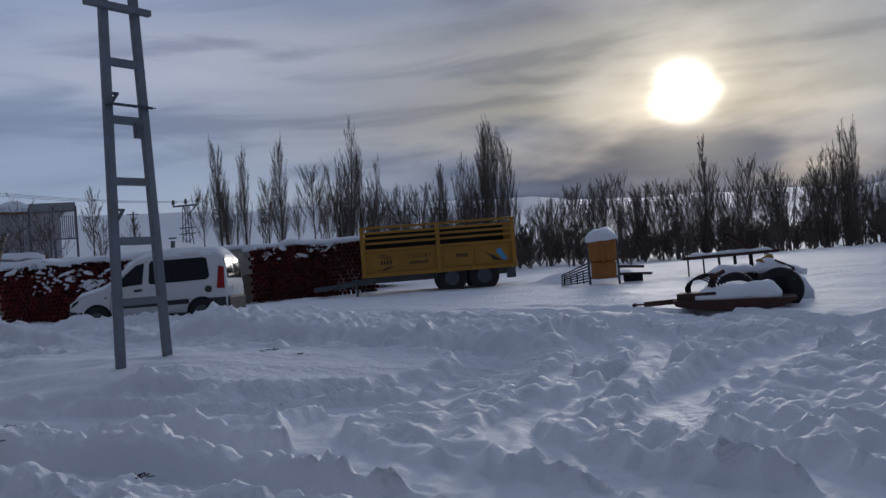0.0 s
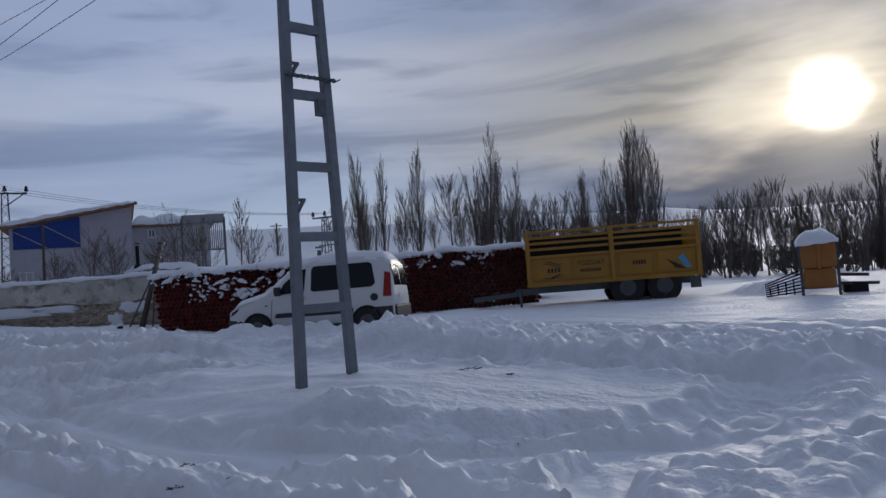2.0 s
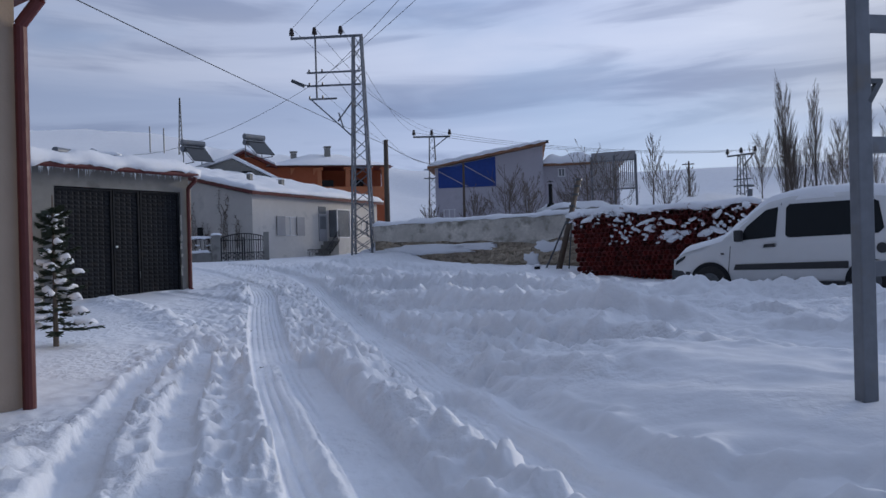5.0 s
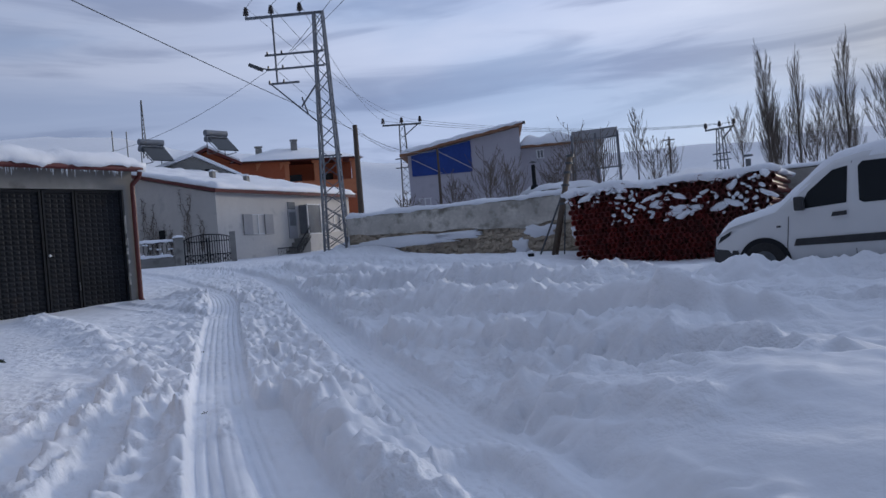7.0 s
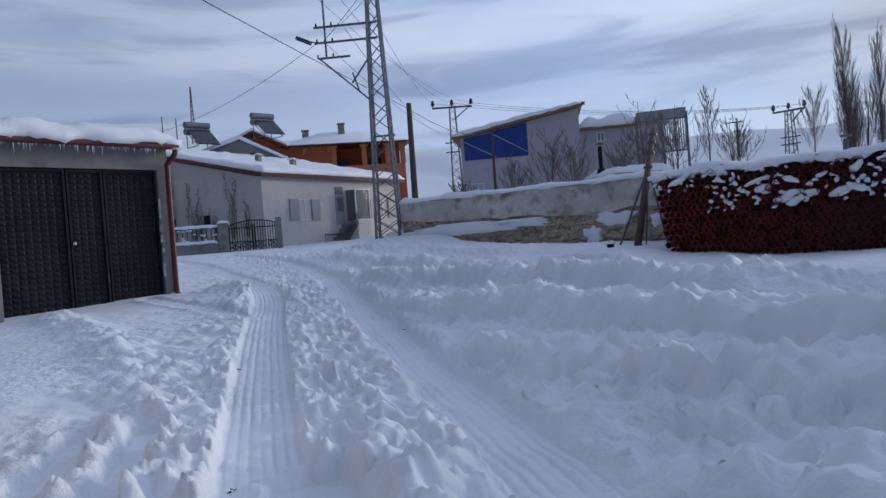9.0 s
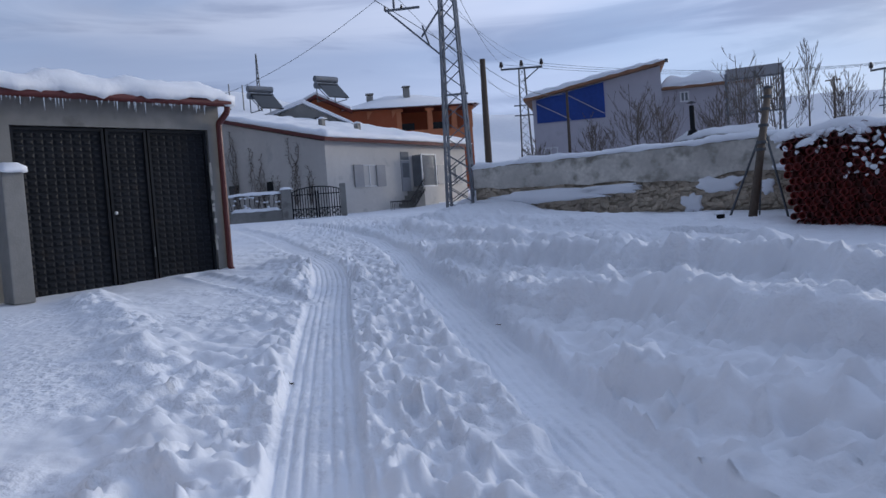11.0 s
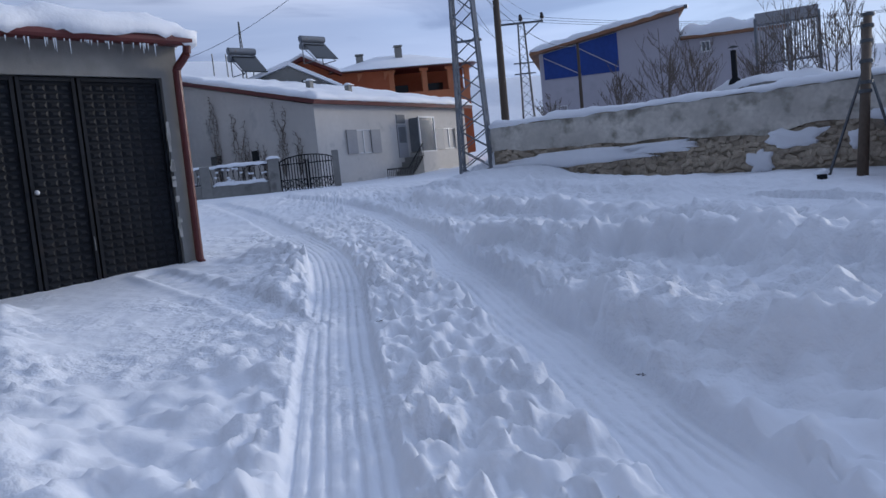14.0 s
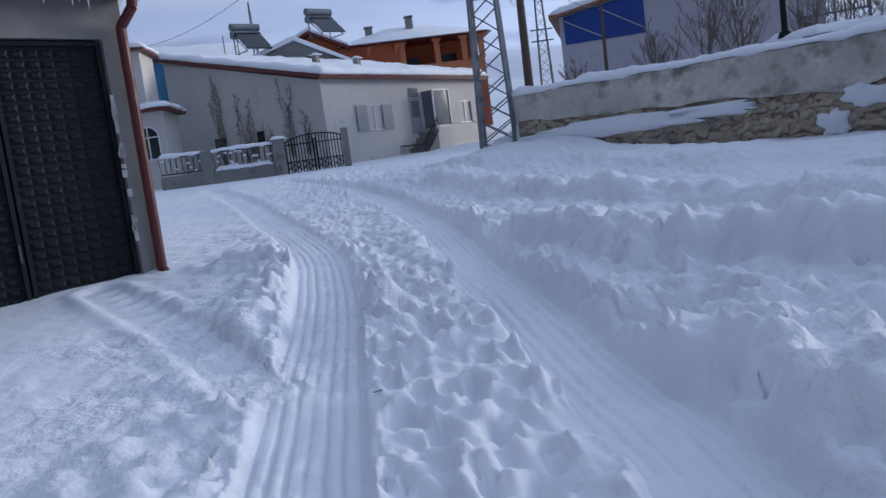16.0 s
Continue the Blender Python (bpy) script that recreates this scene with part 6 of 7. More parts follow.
# ---- van ----
def make_van():
    # heading given by the tail's direction; the nose's near corner stands at -18.84, 8.62
    yaw = 39.5
    side = Vector((-math.sin(radians(yaw)), math.cos(radians(yaw)), 0)) * 0.83
    nose = Vector((-18.84, 8.62, 0)) + side
    van = thing("white_van", "white family van covered with snow, parked in deep snow", "van", pose(nose.x - 0.07, nose.y + 0.06, 0.77, 0, 0, yaw) @ Matrix.Scale(0.965, 4))
    # local x runs from nose to tail; local -y is the side that shows
    ST = [(0.0, 0.62, 0.55), (0.06, 0.76, 0.70), (0.30, 0.90, 0.78), (0.62, 0.98, 0.81), (0.98, 1.07, 0.825), (1.22, 1.30, 0.83), (1.50, 1.55, 0.83),
          (1.78, 1.73, 0.83), (2.15, 1.81, 0.83), (2.7, 1.83, 0.83), (3.3, 1.82, 0.83), (3.75, 1.77, 0.82), (3.90, 1.66, 0.81), (3.97, 1.30, 0.80), (4.0, 0.95, 0.79)]
    def belt(T):
        return min(T - 0.05, 1.02)
    def roof_w(T, W):
        return W - 0.19 * max(0, (T - belt(T))) / 0.8
    def ring(x, T, W):
        zs, wr = belt(T), roof_w(T, W)
        half = [(W * 0.90, 0.24), (W * 0.985, 0.34), (W, 0.55), (W * 0.995, zs - 0.10), (W * 0.985, zs), (wr + (W * 0.985 - wr) * 0.5, (zs + T - 0.12) / 2), (wr, max(zs + 0.01, T - 0.12)), (wr * 0.90, T - 0.035), (wr * 0.55, T), (0, T + 0.008)]
        return [(x, -y, z) for y, z in half] + [(x, y, z) for y, z in half[-2::-1]]
    bm = bmesh.new()
    rings = [[bm.verts.new(p) for p in ring(*s)] for s in ST]
    for a, b in zip(rings, rings[1:]):
        for k in range(len(a) - 1):
            bm.faces.new((a[k], a[k + 1], b[k + 1], b[k]))
        bm.faces.new((a[-1], a[0], b[0], b[-1]))
    bm.faces.new(rings[0])
    bm.faces.new(rings[-1])
    body = part("body", bm, CARPAINT, van, smooth=True)
    def flank(x, z, out=0.008):
        """Half width of the body side at x, z."""
        for s0, s1 in zip(ST, ST[1:]):
            if x <= s1[0]:
                g = (x - s0[0]) / (s1[0] - s0[0])
                T, W = s0[1] + (s1[1] - s0[1]) * g, s0[2] + (s1[2] - s0[2]) * g
                break
        zs, wr = belt(T), roof_w(T, W)
        if z <= zs:
            return W + out
        return W * 0.985 + (wr - W * 0.985) * min(1, (z - zs) / max(0.05, T - 0.12 - zs)) + out
    def panel(name, pts, mat, parent, sides=(-1, 1), out=0.008, label=""):
        for s in sides:
            bm = bmesh.new()
            # split the outline in strips so that it follows the flank
            vs = [bm.verts.new((x, s * flank(x, z, out), z)) for x, z in pts]
            inner = [bm.verts.new((x, s * (flank(x, z, out) - 0.03), z)) for x, z in pts]
            bm.faces.new(vs)
            for k in range(len(pts)):
                j = (k + 1) % len(pts)
                bm.faces.new((vs[k], vs[j], inner[j], inner[k]))
            part(name, bm, mat, parent, label)
    panel("side_window", [(1.30, 1.04), (1.92, 1.08), (1.95, 1.60), (1.75, 1.56), (1.42, 1.28)], GLASS, van, label="dark side window glass")
    panel("side_window", [(2.08, 1.10), (2.14, 1.06), (3.50, 1.08), (3.58, 1.16), (3.50, 1.60), (3.42, 1.64), (2.14, 1.64), (2.08, 1.58)], GLASS, van, label="dark side window glass")
    panel("rub_strip", [(1.20, 0.52), (3.05, 0.52), (3.05, 0.64), (1.24, 0.62)], PLASTIC, van, out=0.02, label="black plastic rubbing strip")
    panel("door_seam", [(2.0, 0.36), (2.008, 0.36), (2.008, 1.66), (2.0, 1.66)], PLASTIC, van, out=0.004)
    panel("door_seam", [(1.10, 0.46), (1.108, 0.44), (1.16, 0.95), (1.15, 0.95)], PLASTIC, van, out=0.004)
    panel("sill", [(1.05, 0.24), (3.0, 0.24), (3.0, 0.31), (1.05, 0.31)], PLASTIC, van, out=0.012)
    panel("door_handle", [(1.72, 0.90), (1.92, 0.91), (1.92, 0.97), (1.74, 0.96)], PLASTIC, van, out=0.03, label="black door handle")
    panel("side_repeater", [(0.98, 0.80), (1.04, 0.80), (1.04, 0.83), (0.98, 0.83)], PLASTIC, van, out=0.012)
    panel("front_bumper_corner", [(0.06, 0.26), (0.42, 0.26), (0.40, 0.50), (0.06, 0.54)], PLASTIC, van, out=0.012, label="dark plastic bumper corner")
    panel("rear_bumper_corner", [(3.40, 0.30), (3.96, 0.30), (3.96, 0.62), (3.56, 0.62)], PLASTIC, van, out=0.02, label="dark plastic bumper corner")
    panel("tail_lamp", [(3.76, 0.84), (3.95, 0.84), (3.93, 1.36), (3.80, 1.40)], TAIL, van, out=0.035, label="tall red tail lamp")
    panel("head_lamp", [(0.09, 0.62), (0.30, 0.74), (0.32, 0.80), (0.14, 0.72)], GLASS, van, out=0.012, label="clear head lamp")
    bm = bmesh.new()
    tube(bm, (3.55, -0.845, 0.84), (3.55, -0.80, 0.84), 0.085, n=20)
    part("fuel_cap", bm, PLASTIC, van, "dark round fuel filler cap")
    bm = bmesh.new()
    box(bm, 0.10, 1.56, 0.36, 4.0, 0, 0.28)
    part("rear_bumper", bm, PLASTIC, van, "dark plastic rear bumper", 0.04)
    bm = bmesh.new()
    box(bm, 0.08, 1.3, 0.30, 0.03, 0, 0.26)
    part("front_bumper", bm, PLASTIC, van, "dark plastic front bumper", 0.03)
    rear = Matrix.Rotation(-0.13, 4, "Y")
    bm = bmesh.new()
    for y in (-0.34, 0.34):
        box(bm, 0.03, 0.60, 0.50, 3.992, y, 1.08, rear)
    part("rear_window", bm, GLASS, van, "dark rear window glass", 0.008)
    bm = bmesh.new()
    box(bm, 0.02, 0.5, 0.12, 4.008, -0.05, 0.78)
    part("number_plate", bm, FRAME, van, "pale number plate")
    for s in (-1, 1):
        bm = bmesh.new()
        box(bm, 0.13, 0.17, 0.20, 1.33, s * 0.93, 1.02)
        part("mirror", bm, PLASTIC, van, "black door mirror", 0.03)
        for x in (0.78, 3.36):
            # dark arch, tyre and steel rim
            bm = bmesh.new()
            n = 24
            lo = [bm.verts.new((x + 0.37 * math.cos(math.pi * k / n), s * 0.842, 0.30 + 0.37 * math.sin(math.pi * k / n))) for k in range(n + 1)]
            li = [bm.verts.new((x + 0.37 * math.cos(math.pi * k / n), s * 0.75, 0.30 + 0.37 * math.sin(math.pi * k / n))) for k in range(n + 1)]
            bm.faces.new(lo)
            for k in range(n):
                bm.faces.new((lo[k], lo[k + 1], li[k + 1], li[k]))
            part("wheel_arch", bm, BLACK, van)
            w = new("wheel")
            w.parent = van
            bm = bmesh.new()
            tube(bm, (x, s * 0.70, 0.30), (x, s * 0.858, 0.30), 0.30, n=28)
            part("tyre", bm, RUBBER, w, bevel=0.03)
            bm = bmesh.new()
            tube(bm, (x, s * 0.80, 0.30), (x, s * 0.866, 0.30), 0.19, 0.17, n=20)
            for k in range(8):
                a = k * math.pi / 4
                tube(bm, (x + 0.12 * math.cos(a), s * 0.86, 0.30 + 0.12 * math.sin(a)), (x + 0.12 * math.cos(a), s * 0.872, 0.30 + 0.12 * math.sin(a)), 0.022, n=6)
            part("rim", bm, STEEL, w, "grey steel rim")
    # snow on bonnet, windscreen and roof
    def top(stations, widen, th, seed):
        bm = bmesh.new()
        cols = 13
        up, lo = [], []
        xs = np.linspace(stations[0], stations[1], int((stations[1] - stations[0]) / 0.08))
        for i, x in enumerate(xs):
            for s0, s1 in zip(ST, ST[1:]):
                if x <= s1[0]:
                    g = (x - s0[0]) / (s1[0] - s0[0])
                    T, W = s0[1] + (s1[1] - s0[1]) * g, s0[2] + (s1[2] - s0[2]) * g
                    break
            wr = roof_w(T, W) * widen
            ends = min(1, min(i, len(xs) - 1 - i) / 2.0)
            ru, rl = [], []
            for k in range(cols):
                q = -1 + 2 * k / (cols - 1)
                y = wr * q
                base = T + 0.008 - 0.13 * abs(q) ** 4
                rag = 1 - 0.22 * float(fbm(np.array([x * 3]), np.array([q * 2.0]), seed)[0])
                t = th * (1 - abs(q) ** 6) * (0.35 + 0.65 * ends) * rag + 0.012
                ru.append(bm.verts.new((x, y * (1 + 0.02 * (1 - ends)), base + t + 0.05 * float(fbm(np.array([x * 2.0]), np.array([y * 2.0]), seed + 1)[0]))))
                rl.append(bm.verts.new((x, y, base - 0.03)))
            up.append(ru)
            lo.append(rl)
        for a, b, c, d in zip(up, up[1:], lo, lo[1:]):
            for k in range(cols - 1):
                bm.faces.new((a[k], a[k + 1], b[k + 1], b[k]))
                bm.faces.new((c[k + 1], c[k], d[k], d[k + 1]))
            bm.faces.new((a[0], b[0], d[0], c[0]))
            bm.faces.new((b[-1], a[-1], c[-1], d[-1]))
        for a, c in ((up[0], lo[0]), (up[-1], lo[-1])):
            bm.faces.new(a + c[::-1])
        part("snow_cover", bm, SNOW, van, "snow lying on roof, windscreen and bonnet", smooth=True)
    top((0.05, 3.86), 0.99, 0.095, 71)
    return van


make_van()


# ---- trailer ----
def letters(text, size, mat, parent, m, name):
    cu = bpy.data.curves.new(name, "FONT")
    cu.body, cu.size, cu.extrude, cu.align_x = text, size, 0.003, "CENTER"
    tmp = new(name + "_text", cu)
    bpy.context.view_layer.update()
    me = bpy.data.meshes.new_from_object(tmp.evaluated_get(bpy.context.evaluated_depsgraph_get()))
    bpy.data.objects.remove(tmp)
    me.materials.clear()
    me.materials.append(mat)
    ob = new(name, me)
    ob.parent = parent
    ob.matrix_local = m
    return ob


def make_trailer():
    t = thing("farm_trailer", "yellow two-axle farm trailer with slatted sides and drawbar", "trailer", pose(-18.5, 18.2, 0.93, 0, 0, 43))
    L, D, z0, z1 = 5.05, 2.2, 0.66, 2.24
    boxes("floor", YELLOW, t, [(L, D, 0.12, L / 2, D / 2, z0 - 0.02)])
    boxes("chassis_beam", STEEL, t, [(L - 0.2, 0.12, 0.22, L / 2, 0.6, z0 - 0.25), (L - 0.2, 0.12, 0.22, L / 2, D - 0.6, z0 - 0.25)], 0.01)
    # near side: lower sheets in framed bays, upper slats with open gaps
    zm = z0 + 0.86
    boxes("side_sheet", YELLOW, t, [(L, 0.04, 0.80, L / 2, 0.03, z0 + 0.02)])
    # the far board's black stands in for shade behind the slats
    boxes("far_side_sheet", BLACK, t, [(L, 0.04, 1.5, L / 2, D - 0.03, z0 + 0.02)], label="far side board, coloured black for the shade inside the trailer")
    boxes("lower_rail", YELLOW, t, [(L + 0.06, 0.10, 0.12, L / 2, 0.0, z0 - 0.05)], 0.01)
    boxes("middle_rail", YELLOW, t, [(L, 0.09, 0.07, L / 2, 0.0, zm - 0.06)], 0.01)
    boxes("upper_slat", YELLOW, t, [(L, 0.05, 0.075, L / 2, 0.02, z) for z in (zm + 0.16, zm + 0.34, zm + 0.50)], 0.006)
    boxes("top_rail", YELLOW, t, [(L + 0.06, 0.09, 0.07, L / 2, 0.0, z1 - 0.05)], 0.01)
    for x in (0.05, 2.52, L - 0.05):
        boxes("post", YELLOW, t, [(0.13, 0.11, z1 - z0, x, -0.01, z0)], 0.012)
    for x0, x1 in ((0.25, 1.28), (1.40, 2.36), (2.72, 3.72), (3.84, 4.85)):
        bm = bmesh.new()
        for x in (x0, x1):
            box(bm, 0.04, 0.03, 0.62, x, -0.005, z0 + 0.12)
        for z in (z0 + 0.12, z0 + 0.72):
            box(bm, x1 - x0, 0.03, 0.03, (x0 + x1) / 2, -0.005, z)
        part("panel_rib", bm, YELLOW, t)
    boxes("front_board", YELLOW, t, [(0.05, D - 0.2, 1.45, 0.05, D / 2, z0)])
    boxes("tail_board", YELLOW, t, [(0.05, D - 0.2, 1.45, L - 0.05, D / 2, z0)])
    boxes("tail_flap", STEEL, t, [(0.30, 0.05, 0.34, L - 0.18, 0.10, z0 - 0.40)])
    for x in (2.90, 3.97):
        for y in (0.04, D - 0.42):
            w = new("wheel")
            w.parent = t
            bm = bmesh.new()
            tube(bm, (x, y, 0.40), (x, y + 0.30, 0.40), 0.50, n=30)
            part("tyre", bm, RUBBER, w, bevel=0.05)
            bm = bmesh.new()
            tube(bm, (x, y - 0.012, 0.40), (x, y + 0.1, 0.40), 0.24, 0.22, n=22)
            tube(bm, (x, y - 0.05, 0.40), (x, y, 0.40), 0.08, n=12)
            for k in range(6):
                a = k * math.pi / 3
                tube(bm, (x + 0.13 * math.cos(a), y - 0.03, 0.40 + 0.13 * math.sin(a)), (x + 0.13 * math.cos(a), y, 0.40 + 0.13 * math.sin(a)), 0.02, n=6)
            part("rim", bm, STEEL, w, "dull steel rim with wheel nuts")
    boxes("axle", STEEL, t, [(0.14, D - 0.3, 0.14, 2.95, D / 2, 0.33), (0.14, D - 0.3, 0.14, 3.95, D / 2, 0.33), (1.6, 0.10, 0.16, 3.45, 0.62, 0.46)], 0.02)
    bm = bmesh.new()
    bar(bm, (0.6, D / 2 - 0.55, 0.50), (-1.7, D / 2 - 0.05, 0.34), 0.15)
    bar(bm, (0.6, D / 2 + 0.55, 0.50), (-1.7, D / 2 + 0.05, 0.34), 0.15)
    box(bm, 1.6, 1.1, 0.14, 0.4, D / 2, 0.44)
    part("drawbar", bm, STEEL, t, "dark steel drawbar")
    bm = bmesh.new()
    tube(bm, (-0.25, 0.5, -0.15), (-0.25, 0.5, 0.6), 0.04)
    part("jack_leg", bm, STEEL, t)
    # painted marks
    def mark(pts, mat, name, dy=-0.002):
        bm = bmesh.new()
        prism(bm, pts, 0.006, Matrix.Translation((0, dy, 0)))
        part(name, bm, mat, t)
    upright = Matrix.Rotation(radians(90), 4, "X")
    letters("YOZGAT", 0.20, INK, t, Matrix.Translation((1.88, 0.004, z0 + 0.50)) @ upright, "lettering")
    for k in range(9):
        mark([(1.56 + 0.07 * k, z0 + 0.30), (1.60 + 0.07 * k, z0 + 0.30), (1.60 + 0.07 * k, z0 + 0.40), (1.56 + 0.07 * k, z0 + 0.40)], INK, "lettering_bar")
    for k in range(5):
        mark([(3.10 + 0.08 * k, z0 + 0.40), (3.15 + 0.08 * k, z0 + 0.40), (3.15 + 0.08 * k, z0 + 0.52), (3.10 + 0.08 * k, z0 + 0.52)], INK, "lettering_bar")
    for q, (xa, za, s) in enumerate(((0.42, z0 + 0.56, 1), (0.46, z0 + 0.62, 1), (0.46, z0 + 0.22, -1), (0.42, z0 + 0.17, -1))):
        pts = []
        for k in range(15):
            pts.append((xa + 0.045 * k, za + 0.05 * math.sin(k / 14 * 6.0) * s + 0.018 * math.sin(k / 14 * math.pi)))
        pts += [(xa + 0.045 * k, za + 0.05 * math.sin(k / 14 * 6.0) * s - 0.012 * math.sin(k / 14 * math.pi) - 0.002) for k in range(14, -1, -1)]
        mark(pts, INK, "wave_emblem")
    for k in range(4):
        mark([(0.60 + 0.10 * k, z0 + 0.34), (0.66 + 0.10 * k, z0 + 0.34), (0.67 + 0.10 * k, z0 + 0.47), (0.61 + 0.10 * k, z0 + 0.47)], INK, "emblem_bar")
    mark([(4.05, z0 + 0.50), (4.35, z0 + 0.36), (4.62, z0 + 0.18), (4.30, z0 + 0.22), (4.22, z0 + 0.34)], INK, "painted_bird_wing")
    mark([(4.40, z0 + 0.52), (4.56, z0 + 0.62), (4.78, z0 + 0.20), (4.60, z0 + 0.22)], SKYBLUE, "painted_bird_tail")


make_trailer()


# ---- field machines ----
def make_sprayer():
    x, y = -10.85, 20.2
    s = thing("field_sprayer", "orange plastic tank sprayer with folded boom, snow on top", "sprayer", pose(x, y, on_snow(x, y) - 0.02, 0, 0, 28) @ Matrix.Scale(1.06, 4))
    bm = bmesh.new()
    for z0, z1, w in ((0.16, 0.62, 0.66), (0.62, 1.20, 0.74)):
        box(bm, w, 0.8, z1 - z0, 0, 0, z0)
    part("tank", bm, TANK, s, "weathered orange plastic tank", 0.08, True)
    boxes("tank_band", TANK, s, [(0.08, 0.86, 0.62, 0.0, 0, 0.6)], 0.02)
    snow_sheet("snow_cap", 0.78, 0.86, 0.30, s, Matrix.Translation((0, 0, 1.19)), 0.07, 8, hang=0.03, rag=0.03)
    bm = bmesh.new()
    for xx in (-0.38, 0.38):
        bar(bm, (xx, -0.3, -0.1), (xx, -0.3, 1.25), 0.06)
    bar(bm, (-0.38, -0.3, 0.2), (0.38, -0.3, 0.2), 0.06)
    part("frame", bm, STEEL, s)
    rnd = random.Random(5)
    for k in range(7):
        bm = bmesh.new()
        a = Vector((-0.4, -0.2, 0.12 + 0.08 * k))
        bar(bm, a, (-1.15, -0.1 + 0.05 * k, 0.05 + 0.045 * k), 0.03)
        part("boom_arm", bm, BLACK, s)
    for k in range(4):
        bm = bmesh.new()
        bar(bm, (-0.55 - 0.17 * k, -0.12, 0.06), (-0.55 - 0.17 * k, -0.12, 0.42 - 0.05 * k), 0.03)
        part("boom_brace", bm, BLACK, s)
    for k, z in enumerate((0.25, 0.45, 0.72)):
        bm = bmesh.new()
        bar(bm, (0.40, 0.0, z), (1.25 - 0.2 * k, 0.4, z - 0.05), 0.07)
        part("boom_section", bm, RUST, s, "dark red steel boom")
    boxes("pump_box", BLACK, s, [(0.5, 0.4, 0.25, 0.75, 0.3, 0.0)], 0.02)


make_sprayer()


def make_disc_mower():
    x, y = -4.85, 13.35
    z = on_snow(x, y) - 0.02
    m = thing("trailed_mower", "rusty low trailed mower half buried in snow", "farm machine", pose(x, y, z, 0, 0, 18) @ Matrix.Scale(1.15, 4))
    # local x to the right seen from the yard
    bm = bmesh.new()
    prism(bm, [(-0.75, 0.08), (-0.45, 0.02), (0.30, -0.06), (0.62, -0.03), (0.90, 0.10), (0.90, 0.13), (-0.2, 0.15), (-0.78, 0.17)], 0.95, Matrix.Translation((0, -0.35, 0)))
    part("deck", bm, RUST, m, "rusty steel deck", 0.02)
    snow_sheet("snow_cover", 1.15, 0.8, 0.17, m, Matrix.Translation((0.12, 0.12, 0.16)), 0.07, 14, hang=0.03, rag=0.08)
    bm = bmesh.new()
    bar(bm, (-0.70, -0.1, 0.15), (-1.22, -0.15, 0.13), 0.075)
    box(bm, 0.55, 0.5, 0.10, -0.45, -0.05, 0.16)
    for s in (-1, 1):
        bar(bm, (-1.22, -0.15 + s * 0.03, 0.13), (-1.36, -0.15 + s * 0.05, 0.13), 0.025)
    tube(bm, (-1.36, -0.22, 0.13), (-1.36, -0.08, 0.13), 0.03)
    part("drawbar", bm, RUST, m, "rusty drawbar with hitch fork")
    bm = bmesh.new()
    bar(bm, (-0.30, 0.0, 0.18), (-0.18, 0.0, 0.52), 0.10)
    bar(bm, (-0.20, 0.0, 0.48), (-0.05, 0.05, 0.55), 0.06)
    part("bracket", bm, RUST, m)
    for k in range(5):
        bm = bmesh.new()
        c = Vector((-0.42 + 0.03 * k, -0.12 + 0.05 * k, 0.30))
        r = 0.16 + 0.015 * k
        pts = [c + Vector((r * 1.2 * math.cos(a * 0.42), 0.04 * a * 0.2, r * math.sin(a * 0.42))) for a in range(-2, 12)]
        for a, b in zip(pts, pts[1:]):
            tube(bm, a, b, 0.012, n=6)
        part("hydraulic_hose", bm, BLACK, m, "black looped hose")
    for xx, yy, r in ((0.70, 0.55, 0.33), (0.06, 0.75, 0.30)):
        w = new("wheel")
        w.parent = m
        bm = bmesh.new()
        tube(bm, (xx, yy, 0.20), (xx + 0.02, yy + 0.22, 0.20), r, n=30)
        part("tyre", bm, RUBBER, w, bevel=0.03)
        bm = bmesh.new()
        tube(bm, (xx, yy - 0.01, 0.20), (xx, yy + 0.05, 0.20), r * 0.6, n=20)
        part("disc", bm, BLACK, w)
    # second machine behind, under snow
    x, y = -5.2, 15.6
    z = on_snow(x, y) - 0.02
    b = thing("baler", "snow-covered farm machine with black blocks for its shaded gaps and yellow shaft guard", "farm machine", pose(x, y, z, 0, 0, 18))
    bm = bmesh.new()
    prism(bm, [(-0.80, -0.1), (0.85, -0.1), (0.80, 0.50), (0.30, 0.60), (-0.45, 0.52), (-0.72, 0.45)], 0.9, Matrix.Translation((0, -0.2, 0)))
    part("housing", bm, RUST, b, "dark red housing", 0.04)
    for w, d, th, xx, yy, zz, sd in ((0.75, 0.9, 0.20, -0.35, 0.2, 0.50, 15), (0.5, 0.8, 0.26, 0.30, 0.2, 0.56, 25), (0.35, 0.8, 0.12, 0.68, 0.2, 0.50, 35)):
        snow_sheet("snow_cover", w, d, th, b, Matrix.Translation((xx, yy, zz)), 0.06, sd, hang=0.06, rag=0.18)
    snow_sheet("snow_drift", 0.8, 0.6, 0.45, b, Matrix.Translation((-0.55, -0.45, 0.0)), 0.08, 16, hang=0.02, rag=0.1)
    snow_sheet("snow_drift", 0.75, 0.6, 0.50, b, Matrix.Translation((0.62, -0.4, 0.0)), 0.08, 17, hang=0.02, rag=0.1)
    # solid black blocks on the housing stand in for shade in its gaps
    boxes("opening", BLACK, b, [(0.5, 0.05, 0.16, -0.15, -0.24, 0.36), (0.16, 0.05, 0.2, 0.52, -0.24, 0.25), (0.07, 0.05, 0.2, 0.72, -0.24, 0.34)], 0.01)
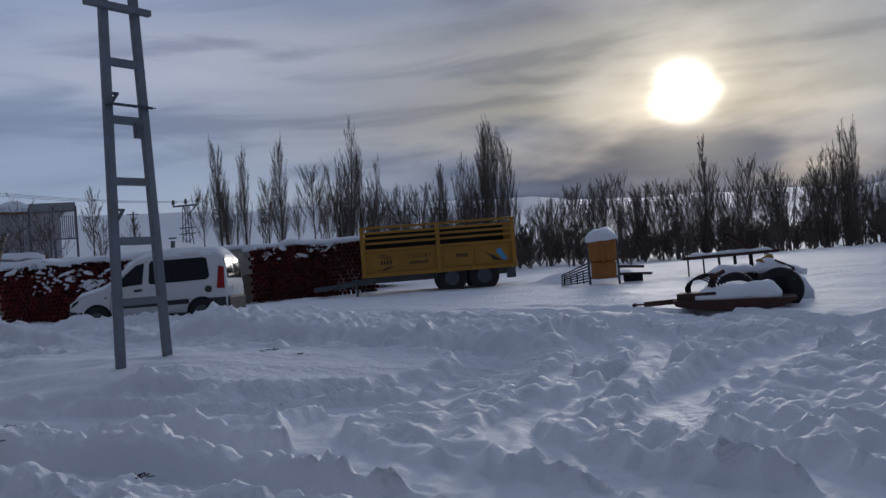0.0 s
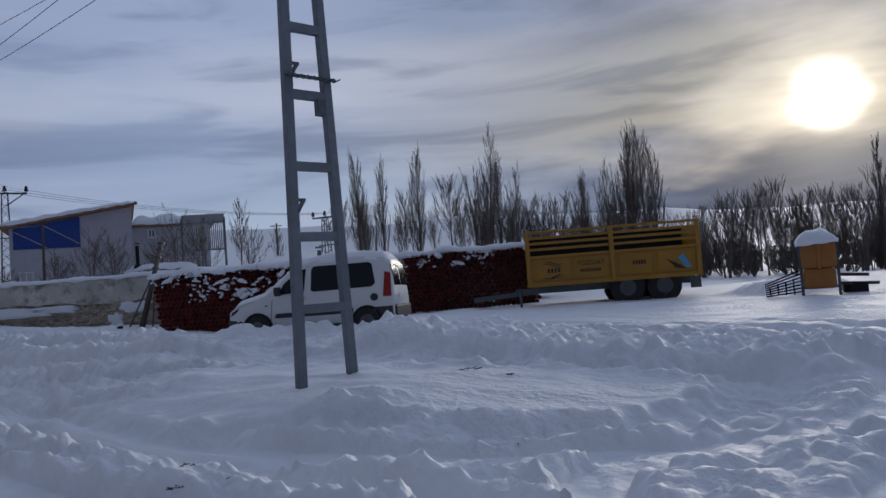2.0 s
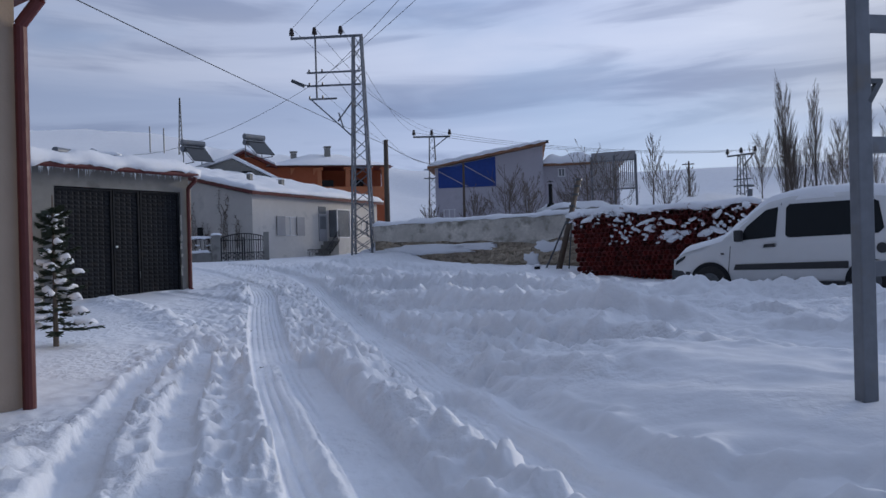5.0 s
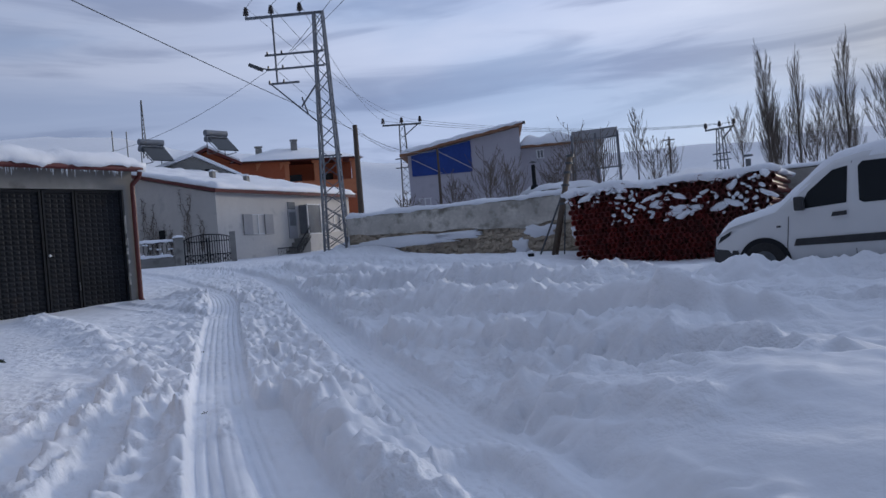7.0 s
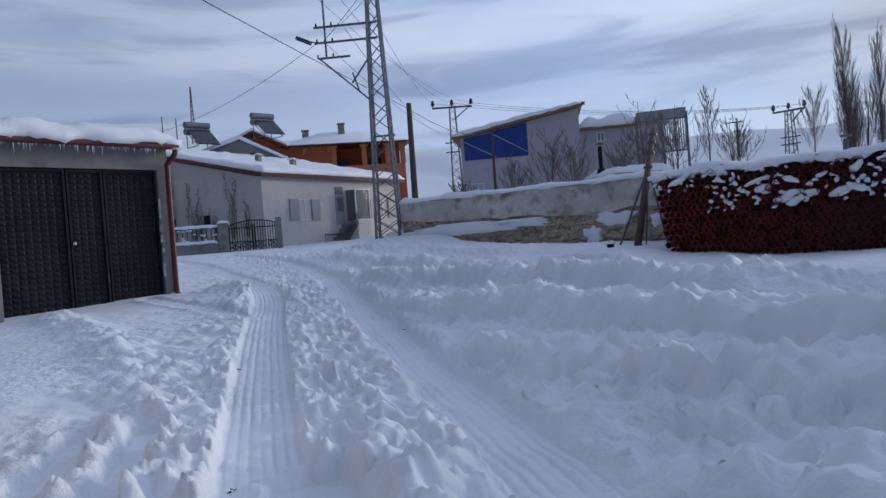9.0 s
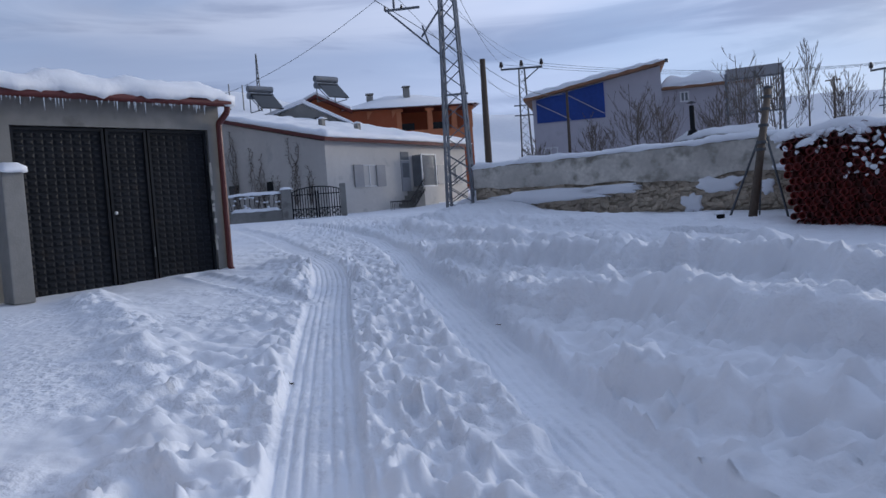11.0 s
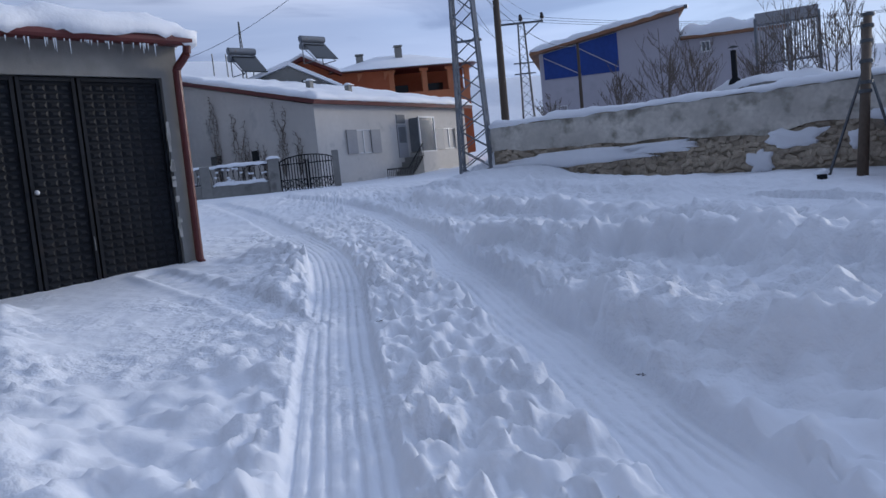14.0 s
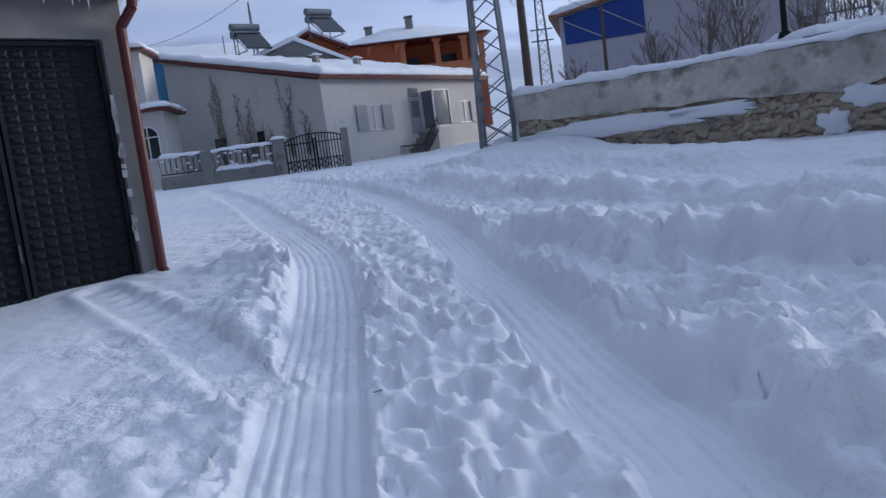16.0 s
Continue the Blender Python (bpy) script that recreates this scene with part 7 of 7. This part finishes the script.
    for p, q, mat, w in (((0.15, -0.1, 0.75), (0.42, -0.2, 0.50), YELLOW, 0.05), ((0.42, -0.2, 0.72), (0.75, -0.25, 0.55), RUST, 0.035), ((0.1, -0.25, 0.44), (0.62, -0.3, 0.46), WOOD, 0.045), ((0.10, 0.1, 0.70), (0.40, 0.1, 0.80), YELLOW, 0.09)):
        bm = bmesh.new()
        bar(bm, p, q, w)
        part("linkage_bar", bm, mat, b)


make_disc_mower()


def make_harrow():
    x, y = -8.2, 22.6
    h = thing("spring_harrow", "red spring-tine harrow frame standing in the snow", "harrow", pose(x, y, on_snow(x, y) - 0.12, 0, 0, 22) @ Matrix.Scale(1.2, 4))
    for k, yy in enumerate((-0.2, 0.3, 0.8)):
        bm = bmesh.new()
        bar(bm, (-1.0, yy, 0.52), (1.15, yy, 0.55), 0.07)
        part("crossbar", bm, RUST, h)
        for i in range(6):
            xx = -0.9 + 0.36 * i
            bm = bmesh.new()
            for a, b in (((xx, yy, 0.52), (xx, yy - 0.1, 0.30)), ((xx, yy - 0.1, 0.30), (xx, yy, 0.0))):
                bar(bm, a, b, 0.03)
            part("tine", bm, BLACK, h)
    bm = bmesh.new()
    bar(bm, (0.65, 0.3, 0.55), (0.05, 0.2, 1.05), 0.08)
    bar(bm, (0.05, 0.2, 1.05), (-0.05, 0.2, 0.95), 0.06)
    part("mast", bm, RUST, h)
    snow_sheet("snow_cover", 1.9, 0.3, 0.06, h, Matrix.Translation((0.1, 0.3, 0.57)), 0.08, 18, hang=0.01, rag=0.03)


make_harrow()


# ---- dark debris lying on the snow ----
def make_debris():
    rnd = random.Random(21)
    for k, (x, y, s) in enumerate(((-9.7, 7.45, 0.08), (-9.2, 7.6, 0.05), (-5.6, 3.0, 0.07), (-5.9, 3.15, 0.05), (-8.1, 3.0, 0.05), (-8.5, 3.25, 0.04), (-7.9, 3.3, 0.04), (-16.2, 1.5, 0.03), (-20.6, 1.35, 0.03), (-22.5, 3.6, 0.03), (-24.4, 2.0, 0.025))):
        bm = bmesh.new()
        for i in range(7):
            a = rnd.uniform(0, 6.28)
            p = Vector((rnd.uniform(-1, 1) * s, rnd.uniform(-1, 1) * s, 0.01))
            bar(bm, p, p + Vector((math.cos(a) * s, math.sin(a) * s, rnd.uniform(0, 0.3) * s)), s * 0.12)
        ob = part("straw_debris", bm, DIRT, None)
        ob.matrix_world = pose(x, y, on_snow(x, y))
        tagged(ob, "small dark clump of straw and dirt on the snow", "debris", "debris on the snow")


make_debris()


# ---- rubble stones of the wall ----
def make_stones():
    rnd = random.Random(31)
    kinds = []
    for k in range(9):
        bm = bmesh.new()
        bmesh.ops.create_cube(bm, size=1)
        bmesh.ops.bevel(bm, geom=bm.edges[:], offset=0.16, segments=1, affect="EDGES")
        for v in bm.verts:
            v.co += noise.noise_vector(v.co * 1.7 + Vector((k * 5.1, 0, 0))) * 0.22
        finish(bm)
        me = bpy.data.meshes.new("stone")
        bm.to_mesh(me)
        bm.free()
        me.materials.append(STONE)
        kinds.append(me)
    z = 0.70
    rest_v, rest_f, singles = [], [], 0
    while z < 1.9:
        hgt = rnd.uniform(0.08, 0.19)
        u = rnd.uniform(0.0, 0.3)
        while u < 15.5:
            w = rnd.uniform(0.09, 0.32)
            edge = 1.80 - 0.12 * float(step(u, 0, 3)) - 0.06 * float(step(u, 5, 9)) + 0.25 * float(fbm(np.array([u * 0.55]), np.array([2.0]), 41)[0])
            if z + hgt * 0.5 < edge - 0.02:
                me = rnd.choice(kinds)
                tall = hgt * rnd.uniform(0.8, 1.35)
                m = pose(u + w / 2, rnd.uniform(-0.01, 0.03), z + hgt / 2 + rnd.uniform(-0.07, 0.07), rnd.uniform(-12, 12), rnd.uniform(-32, 32), rnd.uniform(-10, 10)) @ Matrix.Diagonal((w * 1.08, rnd.uniform(0.12, 0.20), tall, 1))
                if u > 5.5 and singles < 300:
                    singles += 1
                    ob = new("stone", me)
                    ob.parent = stone_wall
                    ob.matrix_local = m
                else:
                    o = len(rest_v)
                    rest_v += [tuple(m @ v.co) for v in me.vertices]
                    rest_f += [tuple(i + o for i in p.vertices) for p in me.polygons]
            u += w * 0.94
        z += hgt * 0.92
    ob = raw("far_stones", rest_v, rest_f, STONE, stone_wall)
    ob["kind"] = "stuff"


make_stones()
